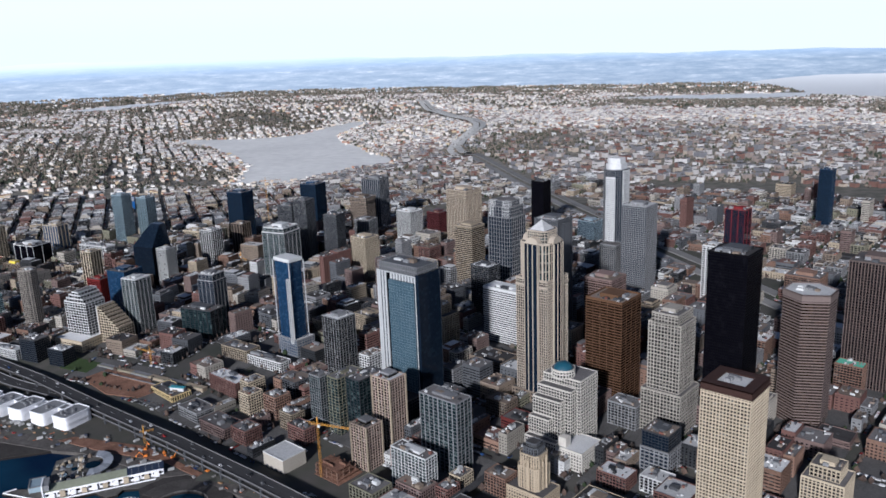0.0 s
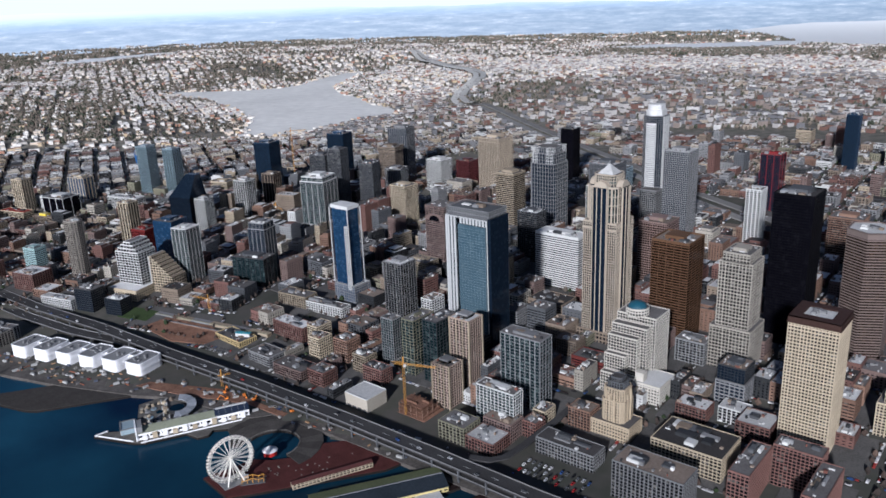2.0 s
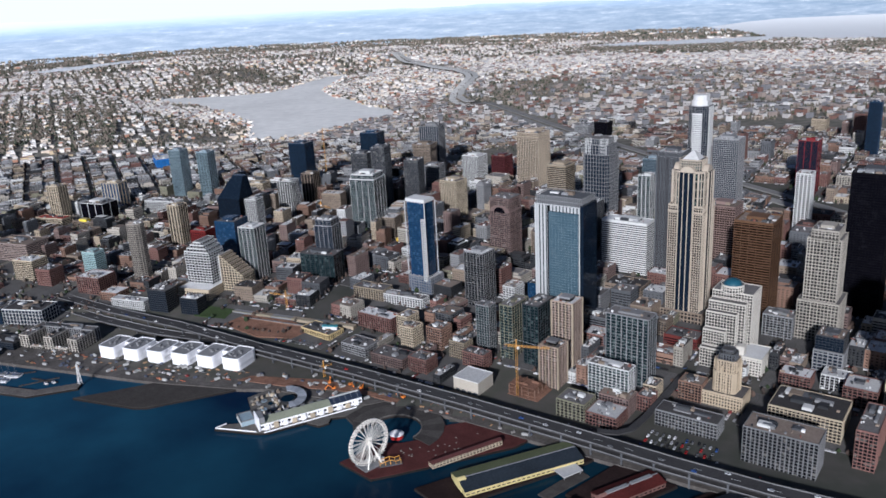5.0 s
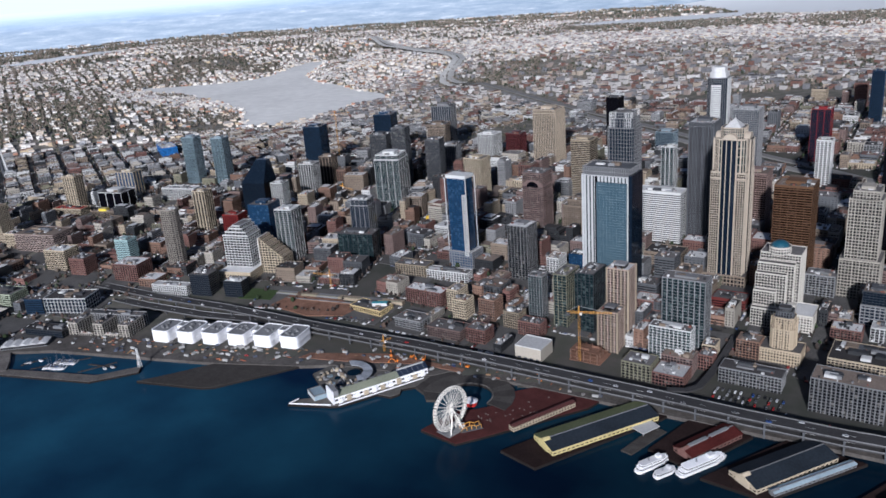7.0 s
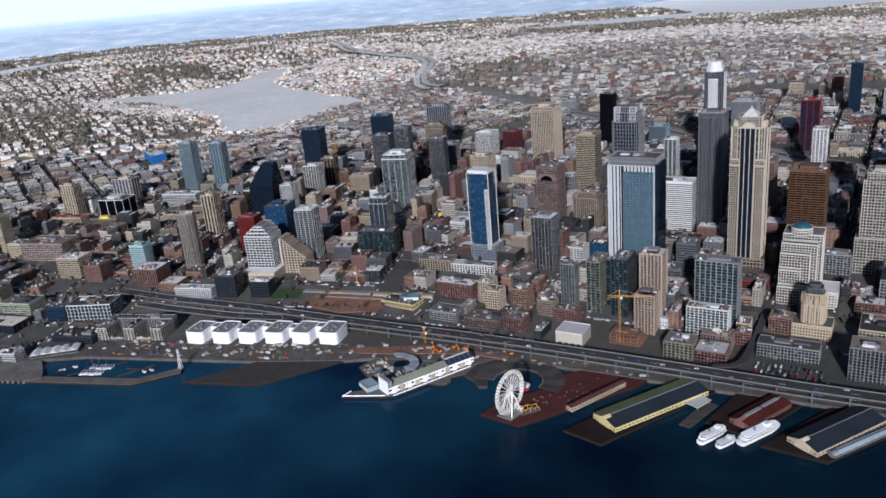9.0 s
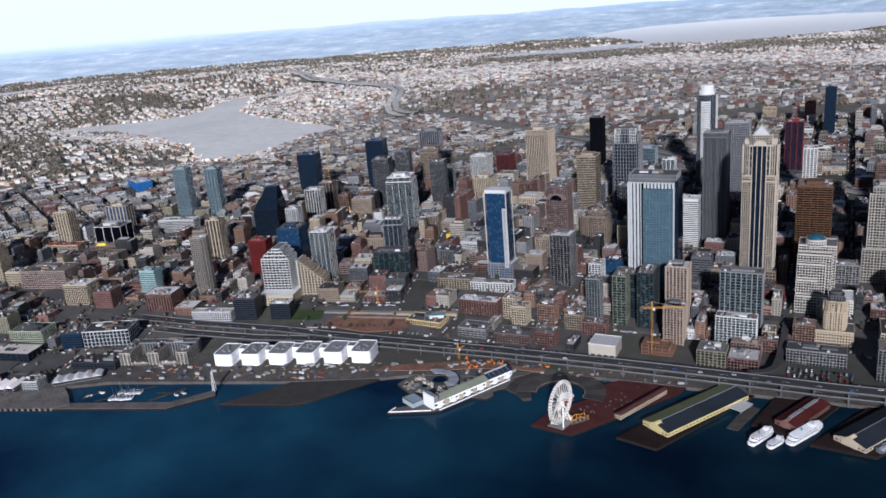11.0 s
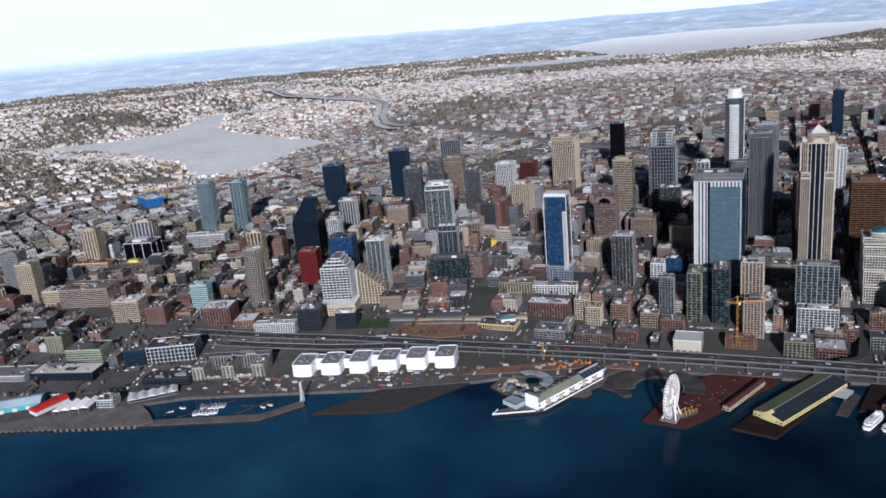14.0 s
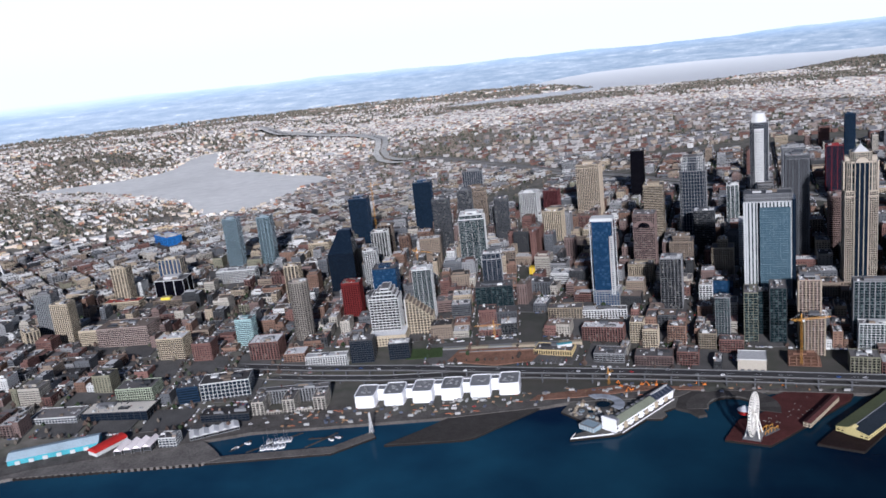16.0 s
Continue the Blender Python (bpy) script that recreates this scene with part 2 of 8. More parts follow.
WATER = water_material()
# matt surface; the reflected clouds are put into the base colour
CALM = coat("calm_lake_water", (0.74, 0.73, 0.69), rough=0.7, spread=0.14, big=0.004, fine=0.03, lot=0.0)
# far lakes likewise carry the sky's reflection as a pale base colour
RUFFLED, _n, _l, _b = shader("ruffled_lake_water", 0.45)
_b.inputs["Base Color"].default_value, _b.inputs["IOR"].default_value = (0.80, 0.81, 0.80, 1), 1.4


def land_material():
    """Streets, gardens and bare winter woods in patches."""
    m, n, l, b = shader("city_ground", 0.95)
    tc, a, c, r1, r2, mixer = (n.new("ShaderNode" + k) for k in ("TexCoord", "TexNoise", "TexNoise", "ValToRGB", "ValToRGB", "MixRGB"))
    a.inputs["Scale"].default_value, a.inputs["Detail"].default_value = 0.004, 6
    c.inputs["Scale"].default_value, c.inputs["Detail"].default_value = 0.05, 5
    l.new(tc.outputs["Object"], a.inputs["Vector"])
    l.new(tc.outputs["Object"], c.inputs["Vector"])
    r1.color_ramp.elements[0].position, r1.color_ramp.elements[0].color = 0.35, (0.056, 0.055, 0.054, 1)
    r1.color_ramp.elements[1].position, r1.color_ramp.elements[1].color = 0.65, (0.108, 0.099, 0.090, 1)
    r2.color_ramp.elements[0].position, r2.color_ramp.elements[0].color = 0.35, (0.035, 0.045, 0.03, 1)
    r2.color_ramp.elements[1].position, r2.color_ramp.elements[1].color = 0.7, (0.075, 0.070, 0.064, 1)
    l.new(a.outputs["Fac"], r1.inputs["Fac"])
    l.new(c.outputs["Fac"], r2.inputs["Fac"])
    mixer.inputs[0].default_value = 0.5
    l.new(r1.outputs["Color"], mixer.inputs[1])
    l.new(r2.outputs["Color"], mixer.inputs[2])
    # lawns, yards and winter gardens begin outside the paved centre, painted paler in place of bright haze
    dist, rise, lit_yard, both = n.new("ShaderNodeVectorMath"), n.new("ShaderNodeMapRange"), n.new("ShaderNodeValToRGB"), n.new("ShaderNodeMixRGB")
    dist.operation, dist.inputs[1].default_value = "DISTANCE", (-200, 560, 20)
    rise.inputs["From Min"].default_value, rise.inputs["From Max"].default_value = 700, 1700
    lit_yard.color_ramp.elements[0].position, lit_yard.color_ramp.elements[0].color = 0.35, (0.15, 0.145, 0.118, 1)
    lit_yard.color_ramp.elements[1].position, lit_yard.color_ramp.elements[1].color = 0.68, (0.29, 0.265, 0.23, 1)
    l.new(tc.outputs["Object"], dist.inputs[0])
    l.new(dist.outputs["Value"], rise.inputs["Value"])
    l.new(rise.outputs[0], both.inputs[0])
    l.new(c.outputs["Fac"], lit_yard.inputs["Fac"])
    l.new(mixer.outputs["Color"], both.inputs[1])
    l.new(lit_yard.outputs["Color"], both.inputs[2])
    l.new(both.outputs["Color"], b.inputs["Base Color"])
    return m


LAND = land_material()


# ---- building blocks ----
class Geo:
    """Vertices and faces of one mesh."""

    def __init__(self):
        self.v, self.f = [], []

    def quad(self, a, b, c, d):
        k = len(self.v)
        self.v += (a, b, c, d)
        self.f.append((k, k + 1, k + 2, k + 3))

    def prism(self, poly, z0, z1, top=True, bottom=False):
        k, n = len(self.v), len(poly)
        self.v += [(p[0], p[1], z0) for p in poly] + [(p[0], p[1], z1) for p in poly]
        self.f += [(k + i, k + (i + 1) % n, k + n + (i + 1) % n, k + n + i) for i in range(n)]
        if top:
            self.f.append(tuple(range(k + n, k + 2 * n)))
        if bottom:
            self.f.append(tuple(range(k + n - 1, k - 1, -1)))
        return self

    def box(self, x0, x1, y0, y1, z0, z1, bottom=True):
        return self.prism(((x0, y0), (x1, y0), (x1, y1), (x0, y1)), z0, z1, True, bottom)

    def cone(self, x, y, r0, r1, z0, z1, n=8, cap=True):
        k = len(self.v)
        for r, z in ((r0, z0), (r1, z1)):
            self.v += [(x + r * math.cos(2 * math.pi * i / n), y + r * math.sin(2 * math.pi * i / n), z) for i in range(n)]
        self.f += [(k + i, k + (i + 1) % n, k + n + (i + 1) % n, k + n + i) for i in range(n)]
        if cap:
            self.f.append(tuple(range(k + n, k + 2 * n)))
        return self

    def beam(self, p, q, w, h=0.0):
        p, q, h = Vector(p), Vector(q), h or w
        d = (q - p).normalized()
        s = d.cross(Vector((0, 0, 1)))
        s = (s if s.length > 1e-4 else Vector((1, 0, 0))).normalized()
        u = s.cross(d).normalized()
        k = len(self.v)
        for c in (p, q):
            for i, j in ((-1, -1), (1, -1), (1, 1), (-1, 1)):
                self.v.append(tuple(c + s * (i * w / 2) + u * (j * h / 2)))
        self.f += [(k + i, k + (i + 1) % 4, k + 4 + (i + 1) % 4, k + 4 + i) for i in range(4)]
        self.f += [(k + 3, k + 2, k + 1, k), (k + 4, k + 5, k + 6, k + 7)]
        return self

    def gable(self, x0, x1, y0, y1, z0, z1, over=0.0):
        """A pitched roof with its ridge along y."""
        xm, k = (x0 + x1) / 2, len(self.v)
        x0, x1, y0, y1 = x0 - over, x1 + over, y0 - over, y1 + over
        self.v += [(x0, y0, z0), (x1, y0, z0), (xm, y0, z1), (x0, y1, z0), (x1, y1, z0), (xm, y1, z1)]
        self.f += [(k, k + 1, k + 2), (k + 4, k + 3, k + 5), (k + 1, k + 4, k + 5, k + 2), (k + 3, k, k + 2, k + 5), (k, k + 3, k + 4, k + 1)]
        return self

    def facade(self, poly, z0, z1, storey, bay, band, pier, deep, base=0.0):
        """Floor bands and piers, standing proud of the glass behind them."""
        n = len(poly)
        floors = max(1, round((z1 - z0 - base) / storey))
        step = (z1 - z0 - base) / floors
        for i in range(n):
            a, b = Vector(poly[i]), Vector(poly[(i + 1) % n])
            along = b - a
            length = along.length
            along /= length
            inward = Vector((-along.y, along.x)) * deep
            ai, bi = a + inward, b + inward
            if band:
                for k in range(floors + 1):
                    s0 = z0 + base + k * step
                    s1 = min(s0 + band, z1)
                    s0 = max(z0, s0 if k < floors else z1 - band)
                    if k == floors:
                        s1 = z1
                    self.quad((*a, s0), (*b, s0), (*b, s1), (*a, s1))
                    self.quad((*a, s1), (*b, s1), (*bi, s1), (*ai, s1))
                    self.quad((*ai, s0), (*bi, s0), (*b, s0), (*a, s0))
            if pier:
                m = max(1, round(length / bay))
                for k in range(m + 1):
                    p0 = max(0.0, k * length / m - pier / 2)
                    p1 = min(length, k * length / m + pier / 2)
                    c, d = a + along * p0 - inward * (0.04 / deep), a + along * p1 - inward * (0.04 / deep)
                    ci, di = c + inward, d + inward
                    self.quad((*c, z0), (*d, z0), (*d, z1), (*c, z1))
                    self.quad((*ci, z0), (*c, z0), (*c, z1), (*ci, z1))
                    self.quad((*d, z0), (*di, z0), (*di, z1), (*d, z1))
        return self

    def rim(self, poly, inner, z0, z1):
        """A low wall round an edge."""
        n = len(poly)
        for i in range(n):
            a, b, c, d = poly[i], poly[(i + 1) % n], inner[(i + 1) % n], inner[i]
            self.quad((*a, z0), (*b, z0), (*b, z1), (*a, z1))
            self.quad((*a, z1), (*b, z1), (*c, z1), (*d, z1))
            self.quad((*c, z0), (*d, z0), (*d, z1), (*c, z1))
        return self

    def mesh(self, name, material):
        me = bpy.data.meshes.new(name)
        me.from_pydata([tuple(p) for p in self.v], [], self.f)
        me.materials.append(material)
        return me


def thing(name, label, category, x=0, y=0, z=0, rot=0, group="", kind="", geo=None, material=None):
    """A top-level thing: a mesh if geo is given, else an Empty at its base."""
    ob = new(name, geo.mesh(name, material) if geo else None)
    ob.matrix_basis = pose(x, y, z, 0, 0, rot)
    return tagged(ob, label, category, group, kind)


def part(name, geo, material, parent, label="", kind="", m=None):
    ob = new(name, geo.mesh(name, material) if isinstance(geo, Geo) else geo)
    ob.parent = parent
    if m is not None:
        ob.matrix_basis = m
    return tagged(ob, label, kind=kind)


def rect(w, d, x=0.0, y=0.0):
    return [(x - w / 2, y - d / 2), (x + w / 2, y - d / 2), (x + w / 2, y + d / 2), (x - w / 2, y + d / 2)]


def shrink(poly, by):
    """The outline moved inwards."""
    n, out = len(poly), []
    for i in range(n):
        p, a, b = Vector(poly[i]), Vector(poly[i - 1]), Vector(poly[(i + 1) % n])
        d1, d2 = (p - a).normalized(), (b - p).normalized()
        n1, n2 = Vector((-d1.y, d1.x)), Vector((-d2.y, d2.x))
        s = n1 + n2
        s *= by / max(0.3, s.dot(n1))
        out.append((p.x + s.x, p.y + s.y))
    return out


# ---- the lie of the land ----
def ss(v, a, b):
    t = np.clip((v - a) / (b - a), 0, 1)
    return t * t * (3 - 2 * t)


SHORE_X = [-6000, -2600, -1800, -1313, -1106, -979, -893, -806, -773, -664, -560, -290, 500, 3000]
SHORE_Y = [-2600, -1100, -350, 60, 178, 216, 243, 277, 294, 322, 342, 360, 385, 460]


def shore(x):
    return np.interp(x, SHORE_X, SHORE_Y)


LAKE = [(-3270, 1900), (-2900, 1850), (-2640, 1750), (-2330, 1610), (-2110, 1420), (-2050, 1370), (-1960, 1400), (-1930, 1500), (-1915, 1640), (-1940, 1760), (-1900, 1900), (-2020, 1990),
        (-2180, 2050), (-2330, 2150), (-2480, 2210), (-2620, 2290), (-2740, 2410), (-2900, 2640), (-3030, 2830), (-3110, 2960), (-3190, 2900), (-3120, 2700), (-3050, 2520), (-3000, 2420), (-2960, 2300), (-3060, 2130), (-3220, 2030), (-3330, 1990)]


def lake_gap(x, y):
    """Distance to the lake, 0 inside it."""
    x, y = np.asarray(x, float), np.asarray(y, float)
    best, inside = np.full(x.shape, 1e9), np.zeros(x.shape, bool)
    for (ax, ay), (bx, by) in zip(LAKE, LAKE[1:] + LAKE[:1]):
        t = np.clip(((x - ax) * (bx - ax) + (y - ay) * (by - ay)) / ((bx - ax) ** 2 + (by - ay) ** 2), 0, 1)
        best = np.minimum(best, np.hypot(x - ax - t * (bx - ax), y - ay - t * (by - ay)))
        cross = (ay > y) != (by > y)
        inside ^= cross & (x < (bx - ax) * (y - ay) / ((by - ay) if by != ay else 1e-9) + ax)
    return np.where(inside, 0.0, best)


def hill(x, y, cx, cy, r, h):
    return h * np.exp(-((x - cx) ** 2 + (y - cy) ** 2) / (2 * r * r))


def ground(x, y):
    """Height of the natural ground."""
    x, y = np.asarray(x, float), np.asarray(y, float)
    s = y - shore(x)
    h = 3.2 + 17 * ss(s, 70, 300) + 22 * ss(s, 300, 1000)
    h = h + hill(x, y, -200, 1600, 480, 34) + hill(x, y, -900, 2500, 600, 42) + hill(x, y, -1500, 2900, 500, 30)
    h = h + hill(x, y, -3150, 950, 480, 80) + hill(x, y, -4300, 2900, 700, 40) + hill(x, y, -3300, 4100, 900, 30) + hill(x, y, -2500, 600, 350, 18)
    h = np.where(h > 4, 4 + (h - 4) * ss(lake_gap(x, y), 10, 420), h)
    return np.where(s < 10, -6.0, h)


def g(x, y):
    return float(ground(x, y))


EYE_C, FAR0, FAR_S = (-300.0, -250.0, 386.0), 4700.0, 1650.0


def bend(x, y, z):
    """The farthest land is drawn in towards the city along the line of sight, so that the horizon lies within five kilometres."""
    dx, dy = np.asarray(x, float) - EYE_C[0], np.asarray(y, float) - EYE_C[1]
    r = np.maximum(np.hypot(dx, dy), 1.0)
    z = np.asarray(z, float) - 0.012 * ss(np.degrees(np.arctan2(dx, dy)), -58, -26) * np.maximum(r - 2900, 0)                 # the land falls away towards the horizon
    k = np.where(r > FAR0, (FAR0 + FAR_S * (1 - np.exp(-np.maximum(r - FAR0, 0) / FAR_S))) / r, 1.0)
    return EYE_C[0] + dx * k, EYE_C[1] + dy * k, EYE_C[2] - (EYE_C[2] - z) * k


def sheet(name, xyz, rows, cols, material, smooth=True):
    idx = np.arange(rows * cols).reshape(rows, cols)
    q = np.stack((idx[:-1, :-1], idx[1:, :-1], idx[1:, 1:], idx[:-1, 1:]), -1).reshape(-1, 4)
    me = bpy.data.meshes.new(name)
    me.from_pydata(xyz.reshape(-1, 3).tolist(), [], q.tolist())
    me.materials.append(material)
    if smooth:
        me.polygons.foreach_set("use_smooth", [True] * len(me.polygons))
    return new(name, me)


def build_ground():
    az = np.radians(np.r_[np.arange(-100, 50, 0.45), np.arange(50, 260.1, 5)])
    rr = np.r_[np.arange(5, 1800, 16), np.arange(1800, 3700, 28), np.arange(3700, 7050, 90)]
    a, r = np.meshgrid(az, rr, indexing="ij")
    x, y = EYE_C[0] + np.sin(a) * r, EYE_C[1] + np.cos(a) * r
    z = ground(x, y)
    z = z + (40 - z) * ss(r, 5600, 6900)
    xyz = np.stack(bend(x, y, z), -1)
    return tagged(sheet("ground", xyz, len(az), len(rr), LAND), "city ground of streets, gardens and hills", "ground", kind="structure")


build_ground()


def backdrop():
    """Glowing backdrop with painted blue haze: ridges of hills up to the horizon."""
    m, n, l, b = shader("painted_haze_distance", 1.0)
    tc, sep, mr, ramp, nz, mixer = (n.new("ShaderNode" + k) for k in ("TexCoord", "SeparateXYZ", "MapRange", "ValToRGB", "TexNoise", "MixRGB"))
    l.new(tc.outputs["Object"], sep.inputs["Vector"])
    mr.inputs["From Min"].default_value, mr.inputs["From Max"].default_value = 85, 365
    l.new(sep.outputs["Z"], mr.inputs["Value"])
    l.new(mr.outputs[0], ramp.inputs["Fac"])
    # haze painted by height, from grey-blue up to near white
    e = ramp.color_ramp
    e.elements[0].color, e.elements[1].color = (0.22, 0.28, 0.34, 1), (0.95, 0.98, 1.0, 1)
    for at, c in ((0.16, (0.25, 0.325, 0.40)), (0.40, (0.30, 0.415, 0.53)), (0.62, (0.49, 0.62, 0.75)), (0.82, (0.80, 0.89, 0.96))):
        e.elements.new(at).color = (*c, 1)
    nz.inputs["Scale"].default_value, nz.inputs["Detail"].default_value = 0.006, 12
    stretch = n.new("ShaderNodeMapping")
    stretch.inputs["Scale"].default_value = (0.32, 0.32, 3.2)
    l.new(tc.outputs["Object"], stretch.inputs["Vector"])
    l.new(stretch.outputs["Vector"], nz.inputs["Vector"])
    mixer.blend_type, mixer.inputs[0].default_value = "OVERLAY", 0.6
    l.new(ramp.outputs["Color"], mixer.inputs[1])
    l.new(nz.outputs["Fac"], mixer.inputs[2])
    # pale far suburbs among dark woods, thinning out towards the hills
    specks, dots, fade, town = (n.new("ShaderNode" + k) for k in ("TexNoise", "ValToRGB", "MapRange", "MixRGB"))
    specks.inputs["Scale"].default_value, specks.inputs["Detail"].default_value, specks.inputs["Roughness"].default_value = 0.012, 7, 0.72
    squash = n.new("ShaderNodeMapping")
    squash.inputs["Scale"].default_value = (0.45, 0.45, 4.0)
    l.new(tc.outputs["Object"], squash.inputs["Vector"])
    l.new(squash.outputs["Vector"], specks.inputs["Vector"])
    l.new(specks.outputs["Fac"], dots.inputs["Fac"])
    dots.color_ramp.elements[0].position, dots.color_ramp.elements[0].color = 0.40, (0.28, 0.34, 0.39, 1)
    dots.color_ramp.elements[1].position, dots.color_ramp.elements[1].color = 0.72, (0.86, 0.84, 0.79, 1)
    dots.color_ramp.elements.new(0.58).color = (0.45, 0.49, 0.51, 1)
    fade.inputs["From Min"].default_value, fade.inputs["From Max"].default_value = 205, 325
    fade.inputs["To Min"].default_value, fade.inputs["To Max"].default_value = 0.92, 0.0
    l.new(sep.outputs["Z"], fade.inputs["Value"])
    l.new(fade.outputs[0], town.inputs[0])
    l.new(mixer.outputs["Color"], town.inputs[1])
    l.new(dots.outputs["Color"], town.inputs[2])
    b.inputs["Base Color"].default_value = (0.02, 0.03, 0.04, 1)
    west, pale = n.new("ShaderNodeMapRange"), n.new("ShaderNodeMixRGB")      # the painted haze is whiter towards the west
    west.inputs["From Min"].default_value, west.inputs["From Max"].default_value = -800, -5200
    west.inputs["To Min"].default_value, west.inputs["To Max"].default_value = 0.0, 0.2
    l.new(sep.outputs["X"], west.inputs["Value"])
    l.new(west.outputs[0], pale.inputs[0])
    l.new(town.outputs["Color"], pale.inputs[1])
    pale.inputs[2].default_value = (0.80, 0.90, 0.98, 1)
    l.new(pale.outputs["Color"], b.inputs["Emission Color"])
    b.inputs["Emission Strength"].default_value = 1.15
    az = np.radians(np.arange(-180, 180.1, 0.6))
    rr = np.array([6900, 7400, 8000, 8800, 9700, 10500, 11500, 13000, 15000, 18000, 22000, 28000, 40000.0])
    a, r = np.meshgrid(az, rr, indexing="ij")
    x, y = EYE_C[0] + np.sin(a) * r, EYE_C[1] + np.cos(a) * r
    ridge = np.sin(a * 9) + 0.6 * np.sin(a * 23 + 1) + 0.35 * np.sin(a * 57 + 2) + 0.2 * np.sin(a * 131)
    z = np.where(r > 25000, 120 * (1 + 0.5 * ridge), 40 + ss(r, 9500, 12000) * (14 * np.sin(a * 31 + r / 900) + 9 * np.sin(a * 83 + r / 500)))
    xyz = np.stack(bend(x, y, z), -1)
    tagged(sheet("backdrop", xyz, len(az), len(rr), m), "blue hills along the horizon with haze painted into their glow", "hills", kind="structure")


backdrop()
sea = Geo()
for i in range(-5, 4):
    for j in range(-5, 2):
        sea.quad((i * 900, j * 900 - 50, 0), (i * 900 + 900, j * 900 - 50, 0), (i * 900 + 900, j * 900 + 850, 0), (i * 900, j * 900 + 850, 0))
tagged(new("water", sea.mesh("water", WATER)), "dark blue-green bay water with small ripples", "sea", kind="structure")
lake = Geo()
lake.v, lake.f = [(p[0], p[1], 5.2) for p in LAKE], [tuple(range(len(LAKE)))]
tagged(new("lake_water", lake.mesh("lake_water", CALM)), "pale grey lake with cloud reflection painted into its colour", "lake", kind="structure")


def far_water(name, azs, near, far, label):
    """A far sheet of water, given by its bearings and its two shores."""
    a = np.radians(np.linspace(azs[0], azs[-1], 60))
    n_, f_ = np.interp(np.degrees(a), azs, near), np.interp(np.degrees(a), azs, far)
    t = np.linspace(0, 1, 12)
    r = n_[:, None] + (f_ - n_)[:, None] * t[None, :]
    x, y = EYE_C[0] + np.sin(a)[:, None] * r, EYE_C[1] + np.cos(a)[:, None] * r
    wob = 1 + 0.004 * np.sin(a * 190)[:, None]
    xyz = np.stack(bend(x * wob, y * wob, np.where(r > 5600, 40 + (np.maximum(ground(x, y), 5) - 40) * (1 - ss(r, 5600, 6900)), np.maximum(ground(x, y), 5)) + 9.0), -1)
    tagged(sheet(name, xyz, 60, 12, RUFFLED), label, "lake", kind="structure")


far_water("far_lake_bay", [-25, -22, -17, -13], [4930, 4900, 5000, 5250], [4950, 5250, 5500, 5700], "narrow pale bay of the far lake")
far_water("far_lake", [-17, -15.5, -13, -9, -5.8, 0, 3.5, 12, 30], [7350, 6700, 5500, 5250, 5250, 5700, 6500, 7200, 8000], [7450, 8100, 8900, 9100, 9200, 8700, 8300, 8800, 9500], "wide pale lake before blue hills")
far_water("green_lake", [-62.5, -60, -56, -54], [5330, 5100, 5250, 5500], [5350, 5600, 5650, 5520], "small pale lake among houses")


# ---- buildings ----
rnd = random.Random(7)
FOOT = []                       # footprints already taken: x, y, radius
UNIT = Geo().box(-0.5, 0.5, -0.5, 0.5, 0, 0.86).box(-0.42, 0.42, -0.42, 0.42, 0.86, 1.0)
UNIT_MESH = {m.name: UNIT.mesh("rooftop_unit", m) for m in (PALE, GREY, STEEL, DARK, WHITE, TAN)}


def roof_kit(root, w, d, top, roof, n, big=0.3):
    """Plant rooms, lift houses and air handlers on a roof."""
    keys = list(UNIT_MESH)
    for i in range(n):
        s = (w * rnd.uniform(0.12, big), d * rnd.uniform(0.12, big), rnd.uniform(1.5, 3.6))
        x, y = rnd.uniform(-0.3, 0.3) * w, rnd.uniform(-0.3, 0.3) * d
        part("rooftop_unit", UNIT_MESH[rnd.choice(keys)], None, root, m=Matrix.LocRotScale((x, y, top + 0.3), None, s))


def clutter(w, d, z, n, c=1.0, s=0.0, x=0.0, y=0.0, geo=None):
    """Small vents, ducts, skylights and stair heads scattered on a roof."""
    geo = geo or Geo()
    for i in range(n):
        u, v = rnd.uniform(-0.42, 0.42) * w, rnd.uniform(-0.42, 0.42) * d
        a, b = rnd.choice(((0.8, 0.8), (1.2, 1.6), (2.2, 1.4), (0.7, 4.0), (4.5, 0.8), (2.6, 2.6), (1.0, 1.0)))
        if rnd.random() < 0.5:
            a, b = b, a
        geo.prism([(x + (u + e) * c - (v + f) * s, y + (u + e) * s + (v + f) * c) for e, f in rect(min(a, w * 0.4), min(b, d * 0.4))], z, z + rnd.uniform(0.6, 2.2))
    return geo


